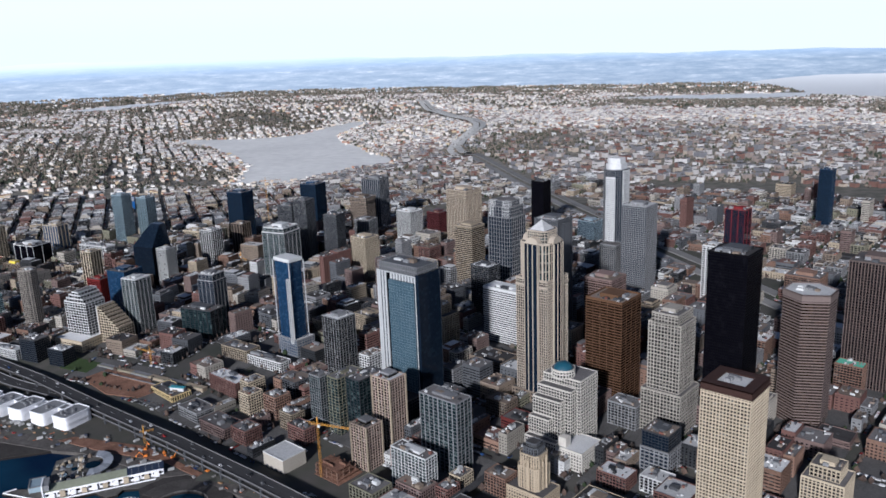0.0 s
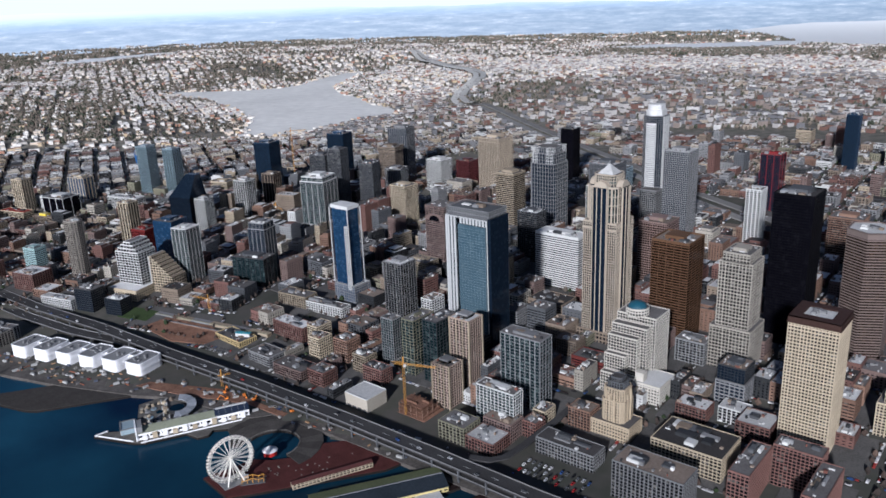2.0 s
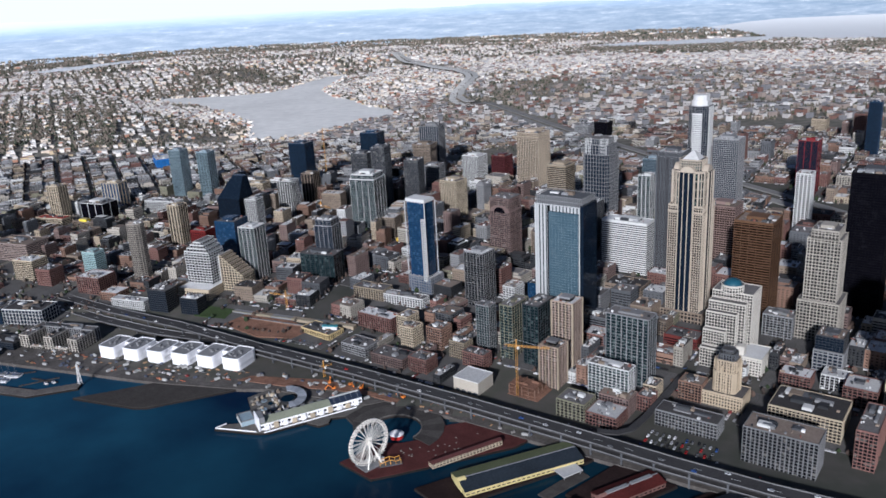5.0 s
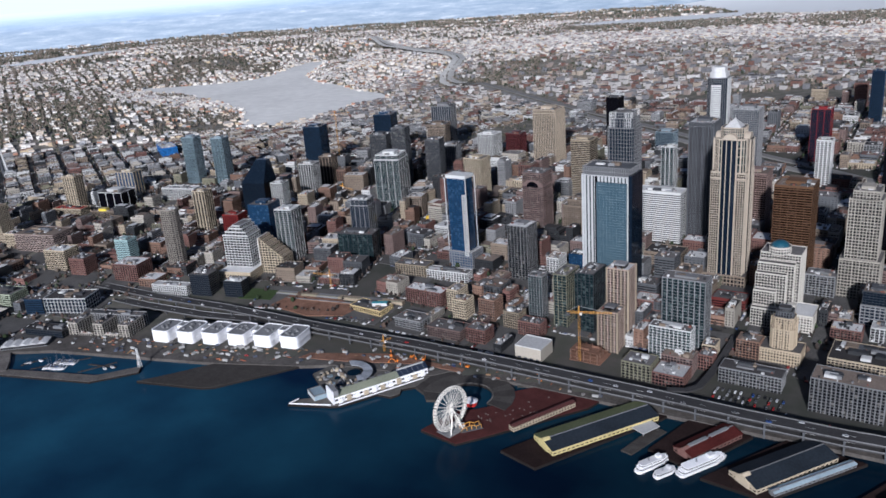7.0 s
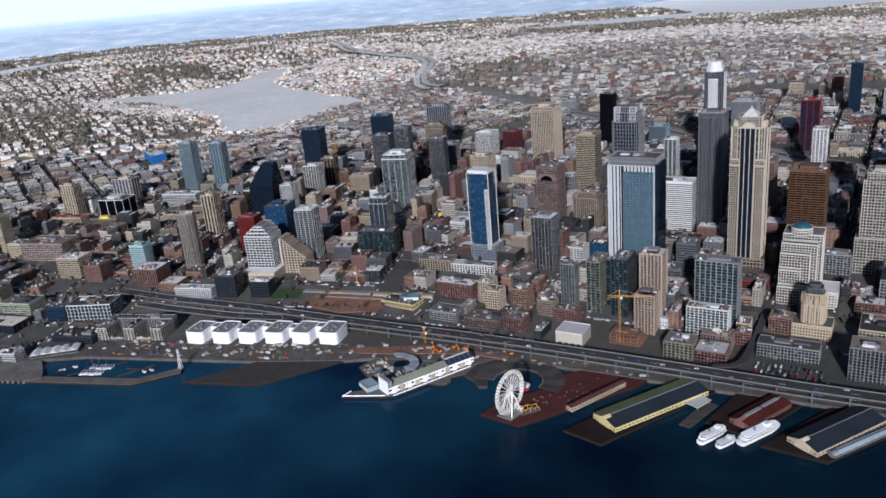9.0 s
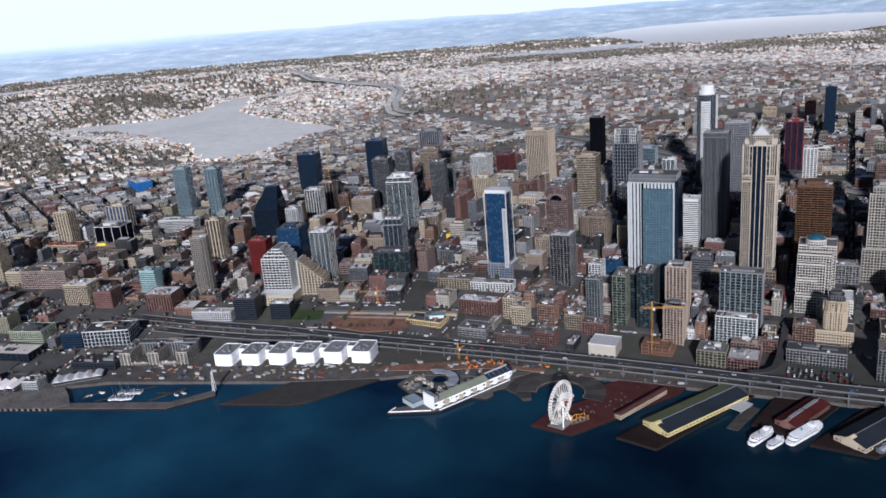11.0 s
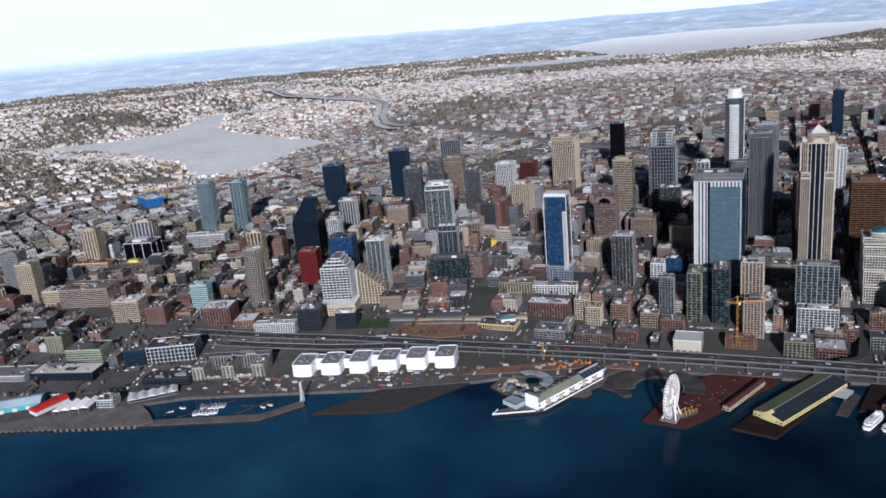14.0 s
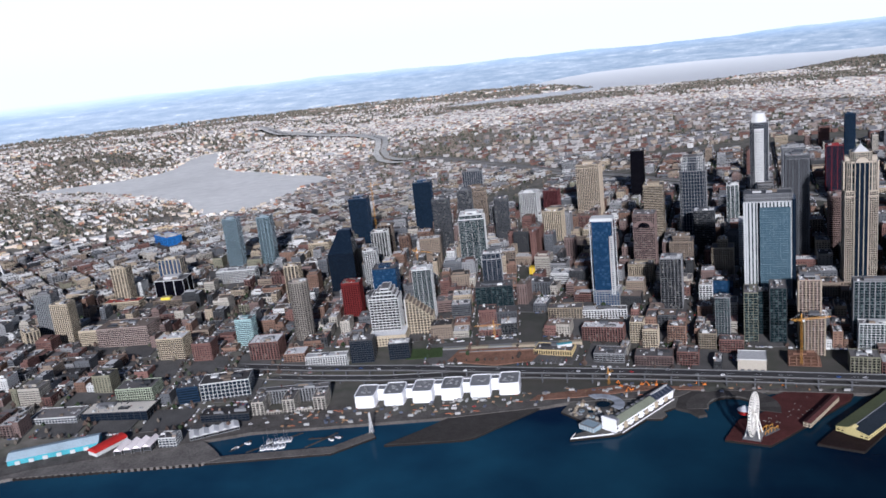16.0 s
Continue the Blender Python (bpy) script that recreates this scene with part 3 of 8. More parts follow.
def pieces(root, poly, z0, z1, wall, storey, bay, band, pier, deep):
    """The same wall grid with each floor band and each pier a part of its own."""
    floors = max(1, round((z1 - z0) / storey))
    step, n = (z1 - z0) / floors, len(poly)
    if band:
        ring = Geo().rim(poly, shrink(poly, deep), 0, band)
        for a, b, c, d in ((poly[i], poly[(i + 1) % n], shrink(poly, deep)[(i + 1) % n], shrink(poly, deep)[i]) for i in range(n)):
            ring.quad((*d, 0), (*c, 0), (*b, 0), (*a, 0))
        ring = ring.mesh("floor_band", wall)
        for k in range(floors + 1):
            part("floor_band", ring, None, root, m=Matrix.Translation((0, 0, z0 + k * step if k < floors else z1 - band - 0.02)))
    if pier:
        post = Geo().box(-pier / 2, pier / 2, 0, deep, z0, z1 - 0.03).mesh("pier", wall)
        for i in range(n):
            a, b = Vector(poly[i]), Vector(poly[(i + 1) % n])
            turn, m = math.atan2(b.y - a.y, b.x - a.x), max(1, round((b - a).length / bay))
            for k in range(m + 1):
                p = a + (b - a) * (min(max(k / m, pier / 2 / (b - a).length), 1 - pier / 2 / (b - a).length))
                part("pier", post, None, root, m=Matrix.LocRotScale((p.x + math.sin(turn) * 0.02, p.y - math.cos(turn) * 0.02, 0), Euler((0, 0, turn)), None))


def block(root, poly, z0, z1, wall, glass, storey=3.0, bay=3.2, band=1.0, pier=0.7, deep=0.45, base=0.0, roof=None, rim=1.0, wallname="facade_grid"):
    """One storeyed volume of a building: glass, wall grid, roof and parapet."""
    part("glazing", Geo().prism(shrink(poly, deep * 0.9), z0, z1 - 0.1), glass, root, kind="")
    x, y = root.location.x, root.location.y
    if -800 < x < -150 and y < 800 and z1 - z0 > 12:
        pieces(root, poly, z0, z1, wall, storey, bay, band, pier, deep)
    else:
        part(wallname, Geo().facade(poly, z0, z1, storey, bay, band, pier, deep, base), wall, root, kind="stuff")
    deck = part("roof", Geo().prism(shrink(poly, 0.25), z1 - 0.4, z1 + 0.25), roof or ROOF_M, root)
    if rim:
        part("parapet", Geo().rim(poly, shrink(poly, 0.5), z1, z1 + rim), wall, root)
    return deck


def tower(label, x, y, w, d, rot, top, wall, glass, category="office tower", name="office_tower", storey=2.9, bay=3.0, band=1.0, pier=0.7, deep=0.32, roof=None,
          units=4, plant=0.5, podium=None, tiers=None, group="downtown towers", cut=0.0, rim=1.0):
    """A tower of one or more stacked volumes. tiers: (share of width, share of depth, top) upwards."""
    band, pier = band * 0.68, pier * 0.6
    z = g(x, y) - 2.5
    label = label if len(label.split()) > 3 else label + " with flat roof"
    root = thing(name, label, category, x, y, z, rot, group)
    FOOT.append((x, y, max(w, d) * 0.62))
    low = 0.0
    for sw, sd, t in tiers or ((1, 1, top),):
        ww, dd = w * sw, d * sd
        poly = rect(ww, dd)
        if cut:
            c = cut
            poly = [(-ww / 2 + c, -dd / 2), (ww / 2 - c, -dd / 2), (ww / 2, -dd / 2 + c), (ww / 2, dd / 2 - c), (ww / 2 - c, dd / 2), (-ww / 2 + c, dd / 2), (-ww / 2, dd / 2 - c), (-ww / 2, -dd / 2 + c)]
        deck = block(root, poly, low, t - z, wall, glass, storey, bay, band, pier, deep, roof=roof, rim=rim)
        low = t - z
    if podium:
        pw, pd, ph, px, py = podium
        block(root, rect(pw, pd, px, py), 0.0, g(x, y) + ph - z, PALE, glass, 3.4, 4.2, 1.0, 1.0, 0.5, roof=roof)
    if plant:
        ph = max(2.5, min(w, d) * 0.12)
        part("plant_room", Geo().box(-ww * plant / 2, ww * plant / 2, -dd * plant / 2, dd * plant / 2, low + 0.2, low + ph, False), GREY if wall in (DARK, BLACK) else wall, root)
    roof_kit(deck, ww, dd, low, roof, units, 0.22)
    part("roof_equipment", clutter(ww, dd, low + 0.25, 12), ROOFKIT, deck, kind="stuff")
    return root, low


NEAR_CITY = 300.0               # buildings farther from the shore than this are joined by their material
JOINED = {}


def joined(x, y, z, w, d, rot, top, wall, glass, roof, storey, bay, band, pier):
    c, s = math.cos(radians(rot)), math.sin(radians(rot))
    poly = [(x + u * c - v * s, y + u * s + v * c) for u, v in rect(w, d)]
    JOINED.setdefault(("walls", wall), Geo()).facade(poly, z, top, storey, bay, band, pier, 0.4, 1.0)
    JOINED.setdefault(("glazing", glass), Geo()).prism(shrink(poly, 0.35), z, top - 0.1)
    r = JOINED.setdefault(("roofs", roof), Geo())
    r.prism(shrink(poly, 0.25), top - 0.4, top + 0.2)
    JOINED[("walls", wall)].rim(poly, shrink(poly, 0.45), top, top + 0.9)
    clutter(w, d, top + 0.2, rnd.randint(3, 8), c, s, x, y, JOINED.setdefault(("roof_equipment", ROOFKIT), Geo()))
    if rnd.random() < 0.3 and w > 10:                       # a set-back upper storey
        up = [(x + u * c - v * s, y + u * s + v * c) for u, v in rect(w * 0.62, d * 0.6, w * rnd.uniform(-0.12, 0.12), d * rnd.uniform(-0.12, 0.12))]
        JOINED[("walls", wall)].facade(up, top, top + 3.4, 3.0, bay, band, pier, 0.4)
        JOINED[("glazing", glass)].prism(shrink(up, 0.35), top, top + 3.3)
        r.prism(shrink(up, 0.2), top + 3.0, top + 3.6)
    for i in range(rnd.choice((1, 2, 3, 4))):
        u, v, a, b = rnd.uniform(-0.36, 0.36) * w, rnd.uniform(-0.36, 0.36) * d, w * rnd.uniform(0.06, 0.2), d * rnd.uniform(0.06, 0.2)
        px, py = x + u * c - v * s, y + u * s + v * c
        JOINED.setdefault(("rooftop_units", rnd.choice((PALE, GREY, DARK, TAN))), Geo()).prism([(px + e * c - f * s, py + e * s + f * c) for e, f in rect(a, b)], top, top + rnd.uniform(1.5, 3.2))


def lowrise(label, x, y, w, d, rot, top, wall, glass=None, roof=None, storey=3.0, bay=3.0, band=0.95, pier=0.9, units=3, category="building", name="building", group="low city buildings", base=None):
    band, pier = band * 0.75, pier * 0.68
    z = (g(x, y) if base is None else base) - 2.0
    FOOT.append((x, y, max(w, d) * 0.6))
    poly = rect(w, d)
    if y - float(shore(x)) > NEAR_CITY or not -1350 < x < -130:
        return joined(x, y, z, w, d, rot, top, wall, glass or G_DARK, roof or ROOF_M, storey, bay, band, pier)
    label = label if len(label.split()) > 3 else label + " with flat roof"
    root = thing(name, label, category, x, y, z, rot, group)
    part("glazing", Geo().prism(shrink(poly, 0.35), 0, top - z - 0.1), glass or G_DARK, root)
    part("wall", Geo().facade(poly, 0, top - z, storey, bay, band, pier, 0.4, 1.0).rim(poly, shrink(poly, 0.45), top - z, top - z + 0.9), wall, root)
    deck = part("roof", Geo().prism(shrink(poly, 0.25), top - z - 0.4, top - z + 0.2), roof or ROOF_M, root)
    part("roof_equipment", clutter(w, d, top - z + 0.2, rnd.randint(7, 16)), ROOFKIT, deck, kind="stuff")
    roof_kit(deck, w, d, top - z, roof, units, 0.28)
    return root


# towers of the north end
BUFF = coat("buff_precast", (0.40, 0.335, 0.255), spread=0.12, lot=0.05)
tower("slim blue-green glass apartment tower", -1490, 728, 26.7, 24.8, 15, 129, TEALW, G_TEAL, "apartment tower", "apartment_tower", band=0.8, pier=0.4, units=2)
tower("slim blue-green glass apartment tower with pale piers", -1428, 744, 25.5, 22.9, 15, 127, TEALW, G_TEAL, "apartment tower", "apartment_tower", band=0.9, pier=0.9, bay=6, units=2)
tower("dark blue glass tower with a crane behind", -1289, 860, 35.6, 33.6, 15, 132, BLUEW, G_NAVY, band=0.5, pier=0.3)
tower("black apartment tower with tan piers", -1214, 805, 25.1, 24.0, 15, 91, TAN, G_BLACK, "apartment tower", "apartment_tower", band=0.5, pier=1.6, bay=6)
tower("blue-green glass apartment tower under a white roof rim", -1027, 751, 43.3, 41.2, 15, 118, WHITE, G_TEAL, "apartment tower", "apartment_tower", band=0.3, pier=0.7, bay=10, roof=ROOF_L, tiers=((1, 1, 111), (0.9, 0.9, 118)), rim=1.6)
tower("grey concrete slab tower", -1113, 838, 31.0, 29.0, 15, 129, GREY, G_DARK, band=1.4, pier=0.9, bay=2.6)
tower("dark grey tower with fine vertical ribs", -1064, 831, 25.6, 25.6, 15, 144, GREY, G_DARK, band=0.5, pier=1.1, bay=2.2)
tower("blue-grey tower with dark glass stripes", -1121, 1054, 40.1, 36.1, 15, 143, PALE, G_NAVY, band=0.3, pier=1.6, bay=4.5)
tower("tan hotel tower with a square cap", -1094, 993, 34.3, 32.4, 15, 119, TAN, G_DARK, "hotel tower", "hotel_tower", band=1.4, pier=1.2, tiers=((1, 1, 112), (1.08, 1.08, 119)))
tower("grey ribbed apartment tower", -1000, 840, 25.8, 25.8, 15, 125, GREY, G_DARK, "apartment tower", "apartment_tower", band=0.9, pier=1.2, bay=2.4)
tower("grey twin apartment tower", -1040, 948, 32, 28, 15, 92, PALE, G_DARK, "apartment tower", "apartment_tower", band=0.8, pier=1.4, bay=3.6)
tower("white and grey ribbed office block", -994, 1013, 34.4, 31.6, 0, 101, WHITE, G_DARK, band=0.5, pier=1.5, bay=3.6, roof=ROOF_L)
tower("dark red tower with narrow windows", -958, 1050, 29.1, 29.1, 0, 96, coat("dark_red_granite", (0.09, 0.022, 0.022), rough=0.45), G_BLACK, band=0.9, pier=1.0)
tower("broad tan office tower with a deep window grid", -876, 1026, 43.6, 41.7, 0, 148, BUFF, G_DARK, band=0.7, pier=1.5, bay=3.4, deep=0.8, tiers=((1, 1, 142), (0.98, 0.98, 148)), roof=ROOF_T)
tower("tan office tower with long horizontal window bands", -741, 875, 32.2, 30.5, 0, 131, SAND, G_DARK, band=1.7, pier=0, plant=0.6)
tower("black slab tower far uphill", -800, 1147, 25.4, 23.6, 0, 150, BLACK, G_BLACK, band=0.8, pier=0.5)
tower("slim pale tower with dark glass strips", -616, 905, 19.2, 19.2, 0, 119, WHITE, G_TEAL, "apartment tower", "apartment_tower", band=0.4, pier=1.5, bay=6)
tower("tall dark grey tower with fine vertical ribs and a pale cap", -525, 768, 32.7, 31.8, 0, 186, GREY, G_BLACK, band=0.2, pier=1.9, bay=1.9, deep=0.7, tiers=((1, 1, 181), (1.0, 1.0, 186)), roof=ROOF_L)
tower("white-grey tower with close window bands", -520, 973, 36.6, 32.7, 0, 167, PALE, G_NAVY, band=1.1, pier=1.0, bay=2.6, roof=ROOF_L)
tower("tan-brown office block behind taller towers", -464, 784, 36, 34, 0, 121, PINK, G_BRONZE, band=1.5, pier=0.6, roof=ROOF_T)
tower("slim white concrete tower", -411, 965, 19.9, 23.0, 0, 127, WHITE, G_DARK, "apartment tower", "apartment_tower", band=1.3, pier=2.0, bay=5)
tower("dark red and blue tower uphill", -443, 1128, 29.2, 26.0, 0, 142, coat("deep_red_panel", (0.17, 0.020, 0.022)), G_NAVY, band=0.2, pier=1.2, bay=11)
tower("dark blue tower far uphill", -392, 1367, 20.3, 20.3, 0, 170, BLUEW, G_NAVY, band=0.6, pier=0.4)
tower("brown block with dark bands", -300, 980, 40, 34, 0, 102, RUST, G_DARK, band=1.3, pier=0.5)
tower("pale grey block far uphill", -1009, 1489, 36, 30, 0, 80, PALE, G_DARK, band=1.4, pier=1.4)
tower("teal glass block", -703, 1152, 32, 30, 0, 90, TEALW, G_NAVY, band=0.7, pier=0.4)
tower("grey mid-rise office tower", -657, 804, 31.2, 24.6, 0, 100, GREY, G_DARK, band=1.0, pier=0.6, roof=ROOF_L)
tower("tan hotel block with stepped wings", -688, 734, 33.6, 28.6, 0, 77, TAN, G_DARK, "hotel", "hotel", band=1.4, pier=1.4, tiers=((1, 1, 69), (0.7, 0.7, 77)))
tower("sand brick hotel with a narrow stack", -627, 680, 30, 28, 0, 84, SAND, G_DARK, "hotel", "hotel", band=1.3, pier=1.5, tiers=((1, 1, 73), (0.45, 0.6, 84)))
tower("sand stone block with grouped windows", -741, 668, 36, 26, 0, 53, SAND, G_DARK, band=1.2, pier=1.6)
tower("glass and grey apartment tower with pale frames", -689, 569, 27.6, 26.6, 0, 89, PALE, G_DARK, "apartment tower", "apartment_tower", band=0.35, pier=0.8, bay=4.8, roof=ROOF_L)
rose_tower, rose_top = tower("rose granite tower with an arched roof", -738, 709, 31.7, 30.8, 0, 120, PINK, G_DARK, band=1.2, pier=0.9, plant=0, units=0, rim=0)
tower("cream ribbed hotel tower with a blue roof house", -902, 815, 32.7, 29.4, 0, 105, CREAM, G_DARK, "hotel tower", "hotel_tower", band=0.6, pier=1.5, bay=3.2)
tower("dark glass apartment tower in pale frames", -937, 563, 27.6, 25.7, 15, 101, PALE, G_NAVY, "apartment tower", "apartment_tower", band=0.3, pier=1.0, bay=7, tiers=((1, 1, 93), (0.9, 0.9, 101)), roof=ROOF_L)
tower("dark glass podium block in pale frames", -930, 540, 52.1, 27.8, 15, 60, DARK, G_TEAL, "apartment block", "apartment_block", band=0.4, pier=1.0, bay=7)
tower("dark blue glass office tower", -1084, 516, 34.1, 33.1, 15, 94, BLUEW, G_BLUE, band=0.6, pier=0.4, roof=ROOF_M)
tower("green glass apartment tower with white piers", -1019, 498, 26.5, 26.5, 15, 97, WHITE, G_TEAL, "apartment tower", "apartment_tower", band=0.35, pier=0.7, bay=6, roof=ROOF_L)
tower("brown-grey concrete apartment tower with rounded ends", -1171, 418, 25.3, 21.0, 15, 103, coat("grey_brown_concrete", (0.25, 0.225, 0.195)), G_DARK, "apartment tower", "apartment_tower", band=1.5, pier=1.6, bay=3.4, cut=6)
tower("tan apartment tower with dark balconies", -1261, 551, 23.0, 21.3, 15, 88, CREAM, G_DARK, "apartment tower", "apartment_tower", band=0.4, pier=2.4, bay=5.5)
tower("tan apartment tower on a red-roofed podium", -1577, 525, 27, 22, 15, 95, CREAM, G_DARK, "apartment tower", "apartment_tower", band=1.0, pier=2.2, bay=5)
tower("black glass block with white edges", -1500, 556, 50, 38, 15, 66, WHITE, G_BLACK, band=0.0, pier=1.6, bay=16)
tower("pale teal office block", -1248, 391, 23.9, 19.5, 15, 58, coat("pale_teal_panel", (0.36, 0.50, 0.50)), G_TEAL, band=1.6, pier=0.5)
tower("red brick clad block", -1135, 503, 27.0, 24.9, 15, 76, coat("bright_red_panel", (0.15, 0.022, 0.020)), G_BLACK, band=1.6, pier=2.2, bay=3.5)
tower("cream apartment tower of the north end", -1700, 560, 28, 24, -28, 50, CREAM, G_DARK, "apartment tower", "apartment_tower", band=1.1, pier=1.6)
tower("cream slab tower", -1550, 368, 28, 22, 15, 85, CREAM, G_DARK, "apartment tower", "apartment_tower", band=1.1, pier=1.6)
tower("pale green apartment slab", -1606, 392, 29, 23, 15, 92, PALE, G_TEAL, "apartment tower", "apartment_tower", band=1.1, pier=1.4)
tower("low stone block under a green copper roof", -203, 812, 26, 16, 0, 66, RUST, G_DARK, "building", "building", roof=COPPER, group="low city buildings", plant=0, units=0)
podium = coat("red_tile_roof", (0.26, 0.045, 0.035))
tower("low cream podium block under a red roof", -1560, 500, 62, 22, 15, 44, CREAM, G_DARK, "building", "building", roof=podium, group="low city buildings", plant=0, units=2)
tower("low tan hall with a yellow roof house", -1482, 520, 52, 22, 15, 41, TAN, G_DARK, "building", "building", roof=ROOF_T, group="low city buildings", plant=0, units=0)
tower("bright blue metal hangar building", -1772, 880, 66, 34, -28, 64, BLUEP, G_BLUE, "building", "building", band=2.8, pier=3, bay=12, roof=ROOF_L, group="low city buildings", plant=0, units=2)
tower("long pinkish brick apartment building", -1445, 380, 78, 42, 15, 50, coat("pale_rose_brick", (0.33, 0.262, 0.232)), G_DARK, "building", "building", roof=ROOF_T, group="low city buildings", plant=0, units=6)
tower("cream banded office block", -1497, 368, 40, 24, 15, 46, CREAM, G_DARK, "building", "building", band=1.8, pier=0.3, roof=ROOF_L, group="low city buildings", plant=0)
tower("wide pale apartment block with white ledges", -1432, 642, 70, 22, 15, 55, WHITE, G_DARK, "building", "building", band=1.2, bay=5, roof=ROOF_L, group="low city buildings", plant=0)
tower("cream apartment house with stacked balconies", -1330, 338, 38, 28, 15, 50, CREAM, G_DARK, "building", "building", roof=ROOF_L, group="low city buildings", plant=0)
tower("plain red brick block with a grey roof", -1282, 340, 27, 25, 15, 43, BRICK, G_DARK, "building", "building", band=2.0, pier=2.0, bay=3.6, roof=ROOF_M, group="low city buildings", plant=0)
tower("striped apartment tower", -1598, 343, 27, 20, -28, 50, CREAM, G_DARK, "apartment tower", "apartment_tower", band=0.5, pier=2.0, bay=4.5)
tower("blue and cream striped apartment tower", -1553, 622, 42, 24, 15, 82, CREAM, G_BLUE, "apartment tower", "apartment_tower", band=0.3, pier=2.6, bay=7)
tower("tan mid-rise tower", -1310, 842, 22, 22, 15, 72, TAN, G_DARK, "apartment tower", "apartment_tower", band=1.3, pier=1.2)
tower("cream slab with window bands", -1350, 796, 38.8, 25.9, 15, 63, CREAM, G_DARK, band=1.6, pier=0.4)
tower("white and dark glass apartment tower", -1189, 727, 28.1, 24.1, 15, 97, WHITE, G_DARK, "apartment tower", "apartment_tower", band=0.4, pier=1.1, bay=4.6)
tower("pale slim apartment tower", -1160, 625, 21.2, 21.2, 15, 91, WHITE, G_DARK, "apartment tower", "apartment_tower", band=0.7, pier=1.3, bay=3.6)
tower("grey office block", -1186, 851, 40, 28, 15, 52, GREY, G_DARK)
tower("white glass block with deep frames", -982, 757, 28, 24, 15, 50, WHITE, G_DARK, band=0.8, pier=1.4, bay=4)

tower("tall dark navy glass tower behind grey towers", -1197, 962, 36, 34, 15, 140, BLUEW, G_NAVY, band=0.5, pier=0.3)

# towers of the centre
ROSE = coat("rose_cream_render", (0.340, 0.263, 0.216), spread=0.15, lot=0.05)
tower("tall brown office tower with close horizontal bands", -395, 680, 40.6, 39.6, 0, 136, BROWN, G_BRONZE, band=1.2, pier=0.5, bay=9, rim=2.0, roof=ROOF_T, units=7)
tower("white slab office block with fine window lines", -575, 747, 62.1, 25.7, 0, 96, WHITE, G_DARK, band=2.2, pier=0, roof=ROOF_L)
blue_tower, blue_top = tower("tall narrow blue glass tower with white edges", -778, 571, 26.5, 18.8, 0, 141, BLUEW, G_BLUE, "apartment tower", "apartment_tower", band=0.0, pier=0.2, bay=5, deep=0.3, podium=(36, 28, 22, 2, 2), roof=ROOF_L, units=1)
rose_high, rose_top = tower("rose and tan apartment tower with white edges", -527, 487, 23.7, 21.6, 0, 84, ROSE, G_DARK, "apartment tower", "apartment_tower", band=0.9, pier=1.6, bay=3.8, roof=ROOF_L)
rose_low, rose_low_top = tower("lower rose apartment tower with pale edges", -524, 452, 21, 20, 0, 50, ROSE, G_DARK, "apartment tower", "apartment_tower", band=0.9, pier=1.5, bay=3.6, roof=ROOF_M)
tower("wide grey-green apartment tower with balconies", -459, 491, 44.5, 20.8, 0, 81, PALE, G_TEAL, "apartment tower", "apartment_tower", band=0.45, pier=1.6, bay=5.5, storey=3.4)
tower("white-framed green glass apartment block", -459, 447, 41.6, 15.2, 0, 45, WHITE, G_TEAL, "apartment block", "apartment_block", band=0.6, pier=0.9, bay=4.2)
tower("grey concrete tower with square window grid and stepped back", -320, 655, 31.9, 31.9, 0, 143, IVORY, G_DARK, band=1.5, pier=1.5, bay=3.3, storey=3.4, tiers=((1.25, 1.25, 68), (1, 1, 134), (0.8, 1, 143)), roof=ROOF_M)
tower("black monolithic office tower", -295, 735, 38.6, 38.6, 0, 186, BLACK, G_BLACK, band=0.9, pier=0.35, bay=3, roof=ROOF_D, rim=1.5, units=5)
cream_tower, cream_top = tower("cream precast office tower with a brown cap and small deep windows", -222, 556, 38.6, 36.7, 0, 129, CREAM, G_DARK, "office tower", "office_tower", band=1.5, pier=1.3, bay=2.5, deep=0.6, rim=0, units=0, plant=0)
tower("brown-grey tower with vertical stripes", -196, 854, 44, 44, 0, 165, coat("dark_brown_stone", (0.115, 0.088, 0.077)), G_BLACK, band=0.2, pier=1.5, bay=3.0, deep=0.7)
tower("dark glass apartment tower on white columns", -296, 590, 25, 25, 0, 57, DARK, G_NAVY, "apartment tower", "apartment_tower", band=0.5, pier=0.4, roof=ROOF_T, podium=(27, 27, 22, 0, 0))
tower("white stone block behind the domed tower", -356, 639, 30, 21, 0, 48, PALE, G_DARK, band=1.0, pier=1.4, bay=3.6)
tower("dark green glass condominium wing with thin pale frames", -591, 488, 16, 34, 0, 70, OLIVE, G_TEAL, "apartment block", "apartment_block", band=0.5, pier=0.9, bay=5.2, storey=3.3, units=2, plant=0.3)
tower("taller dark glass condominium wing by the court", -561, 488, 19, 34, 0, 76, DARK, G_TEAL, "apartment block", "apartment_block", band=0.5, pier=0.9, bay=5.2, storey=3.3, units=2, plant=0.3)
tower("recessed dark glass link of the condominium", -577, 498, 13, 14, 0, 66, DARK, G_TEAL, "apartment block", "apartment_block", band=0.5, pier=0.9, bay=5.2, storey=3.3, units=2, plant=0.3)
tower("pale glass corner apartment block", -623, 481, 17.1, 14.3, 0, 63, PALE, G_TEAL, "apartment block", "apartment_block", band=0.5, pier=0.8, bay=3.5)
tower("cream stepped office block", -165, 610, 32, 30, 0, 60, CREAM, G_DARK, band=1.1, pier=1.5, tiers=((1, 1, 50), (0.7, 0.7, 60)))


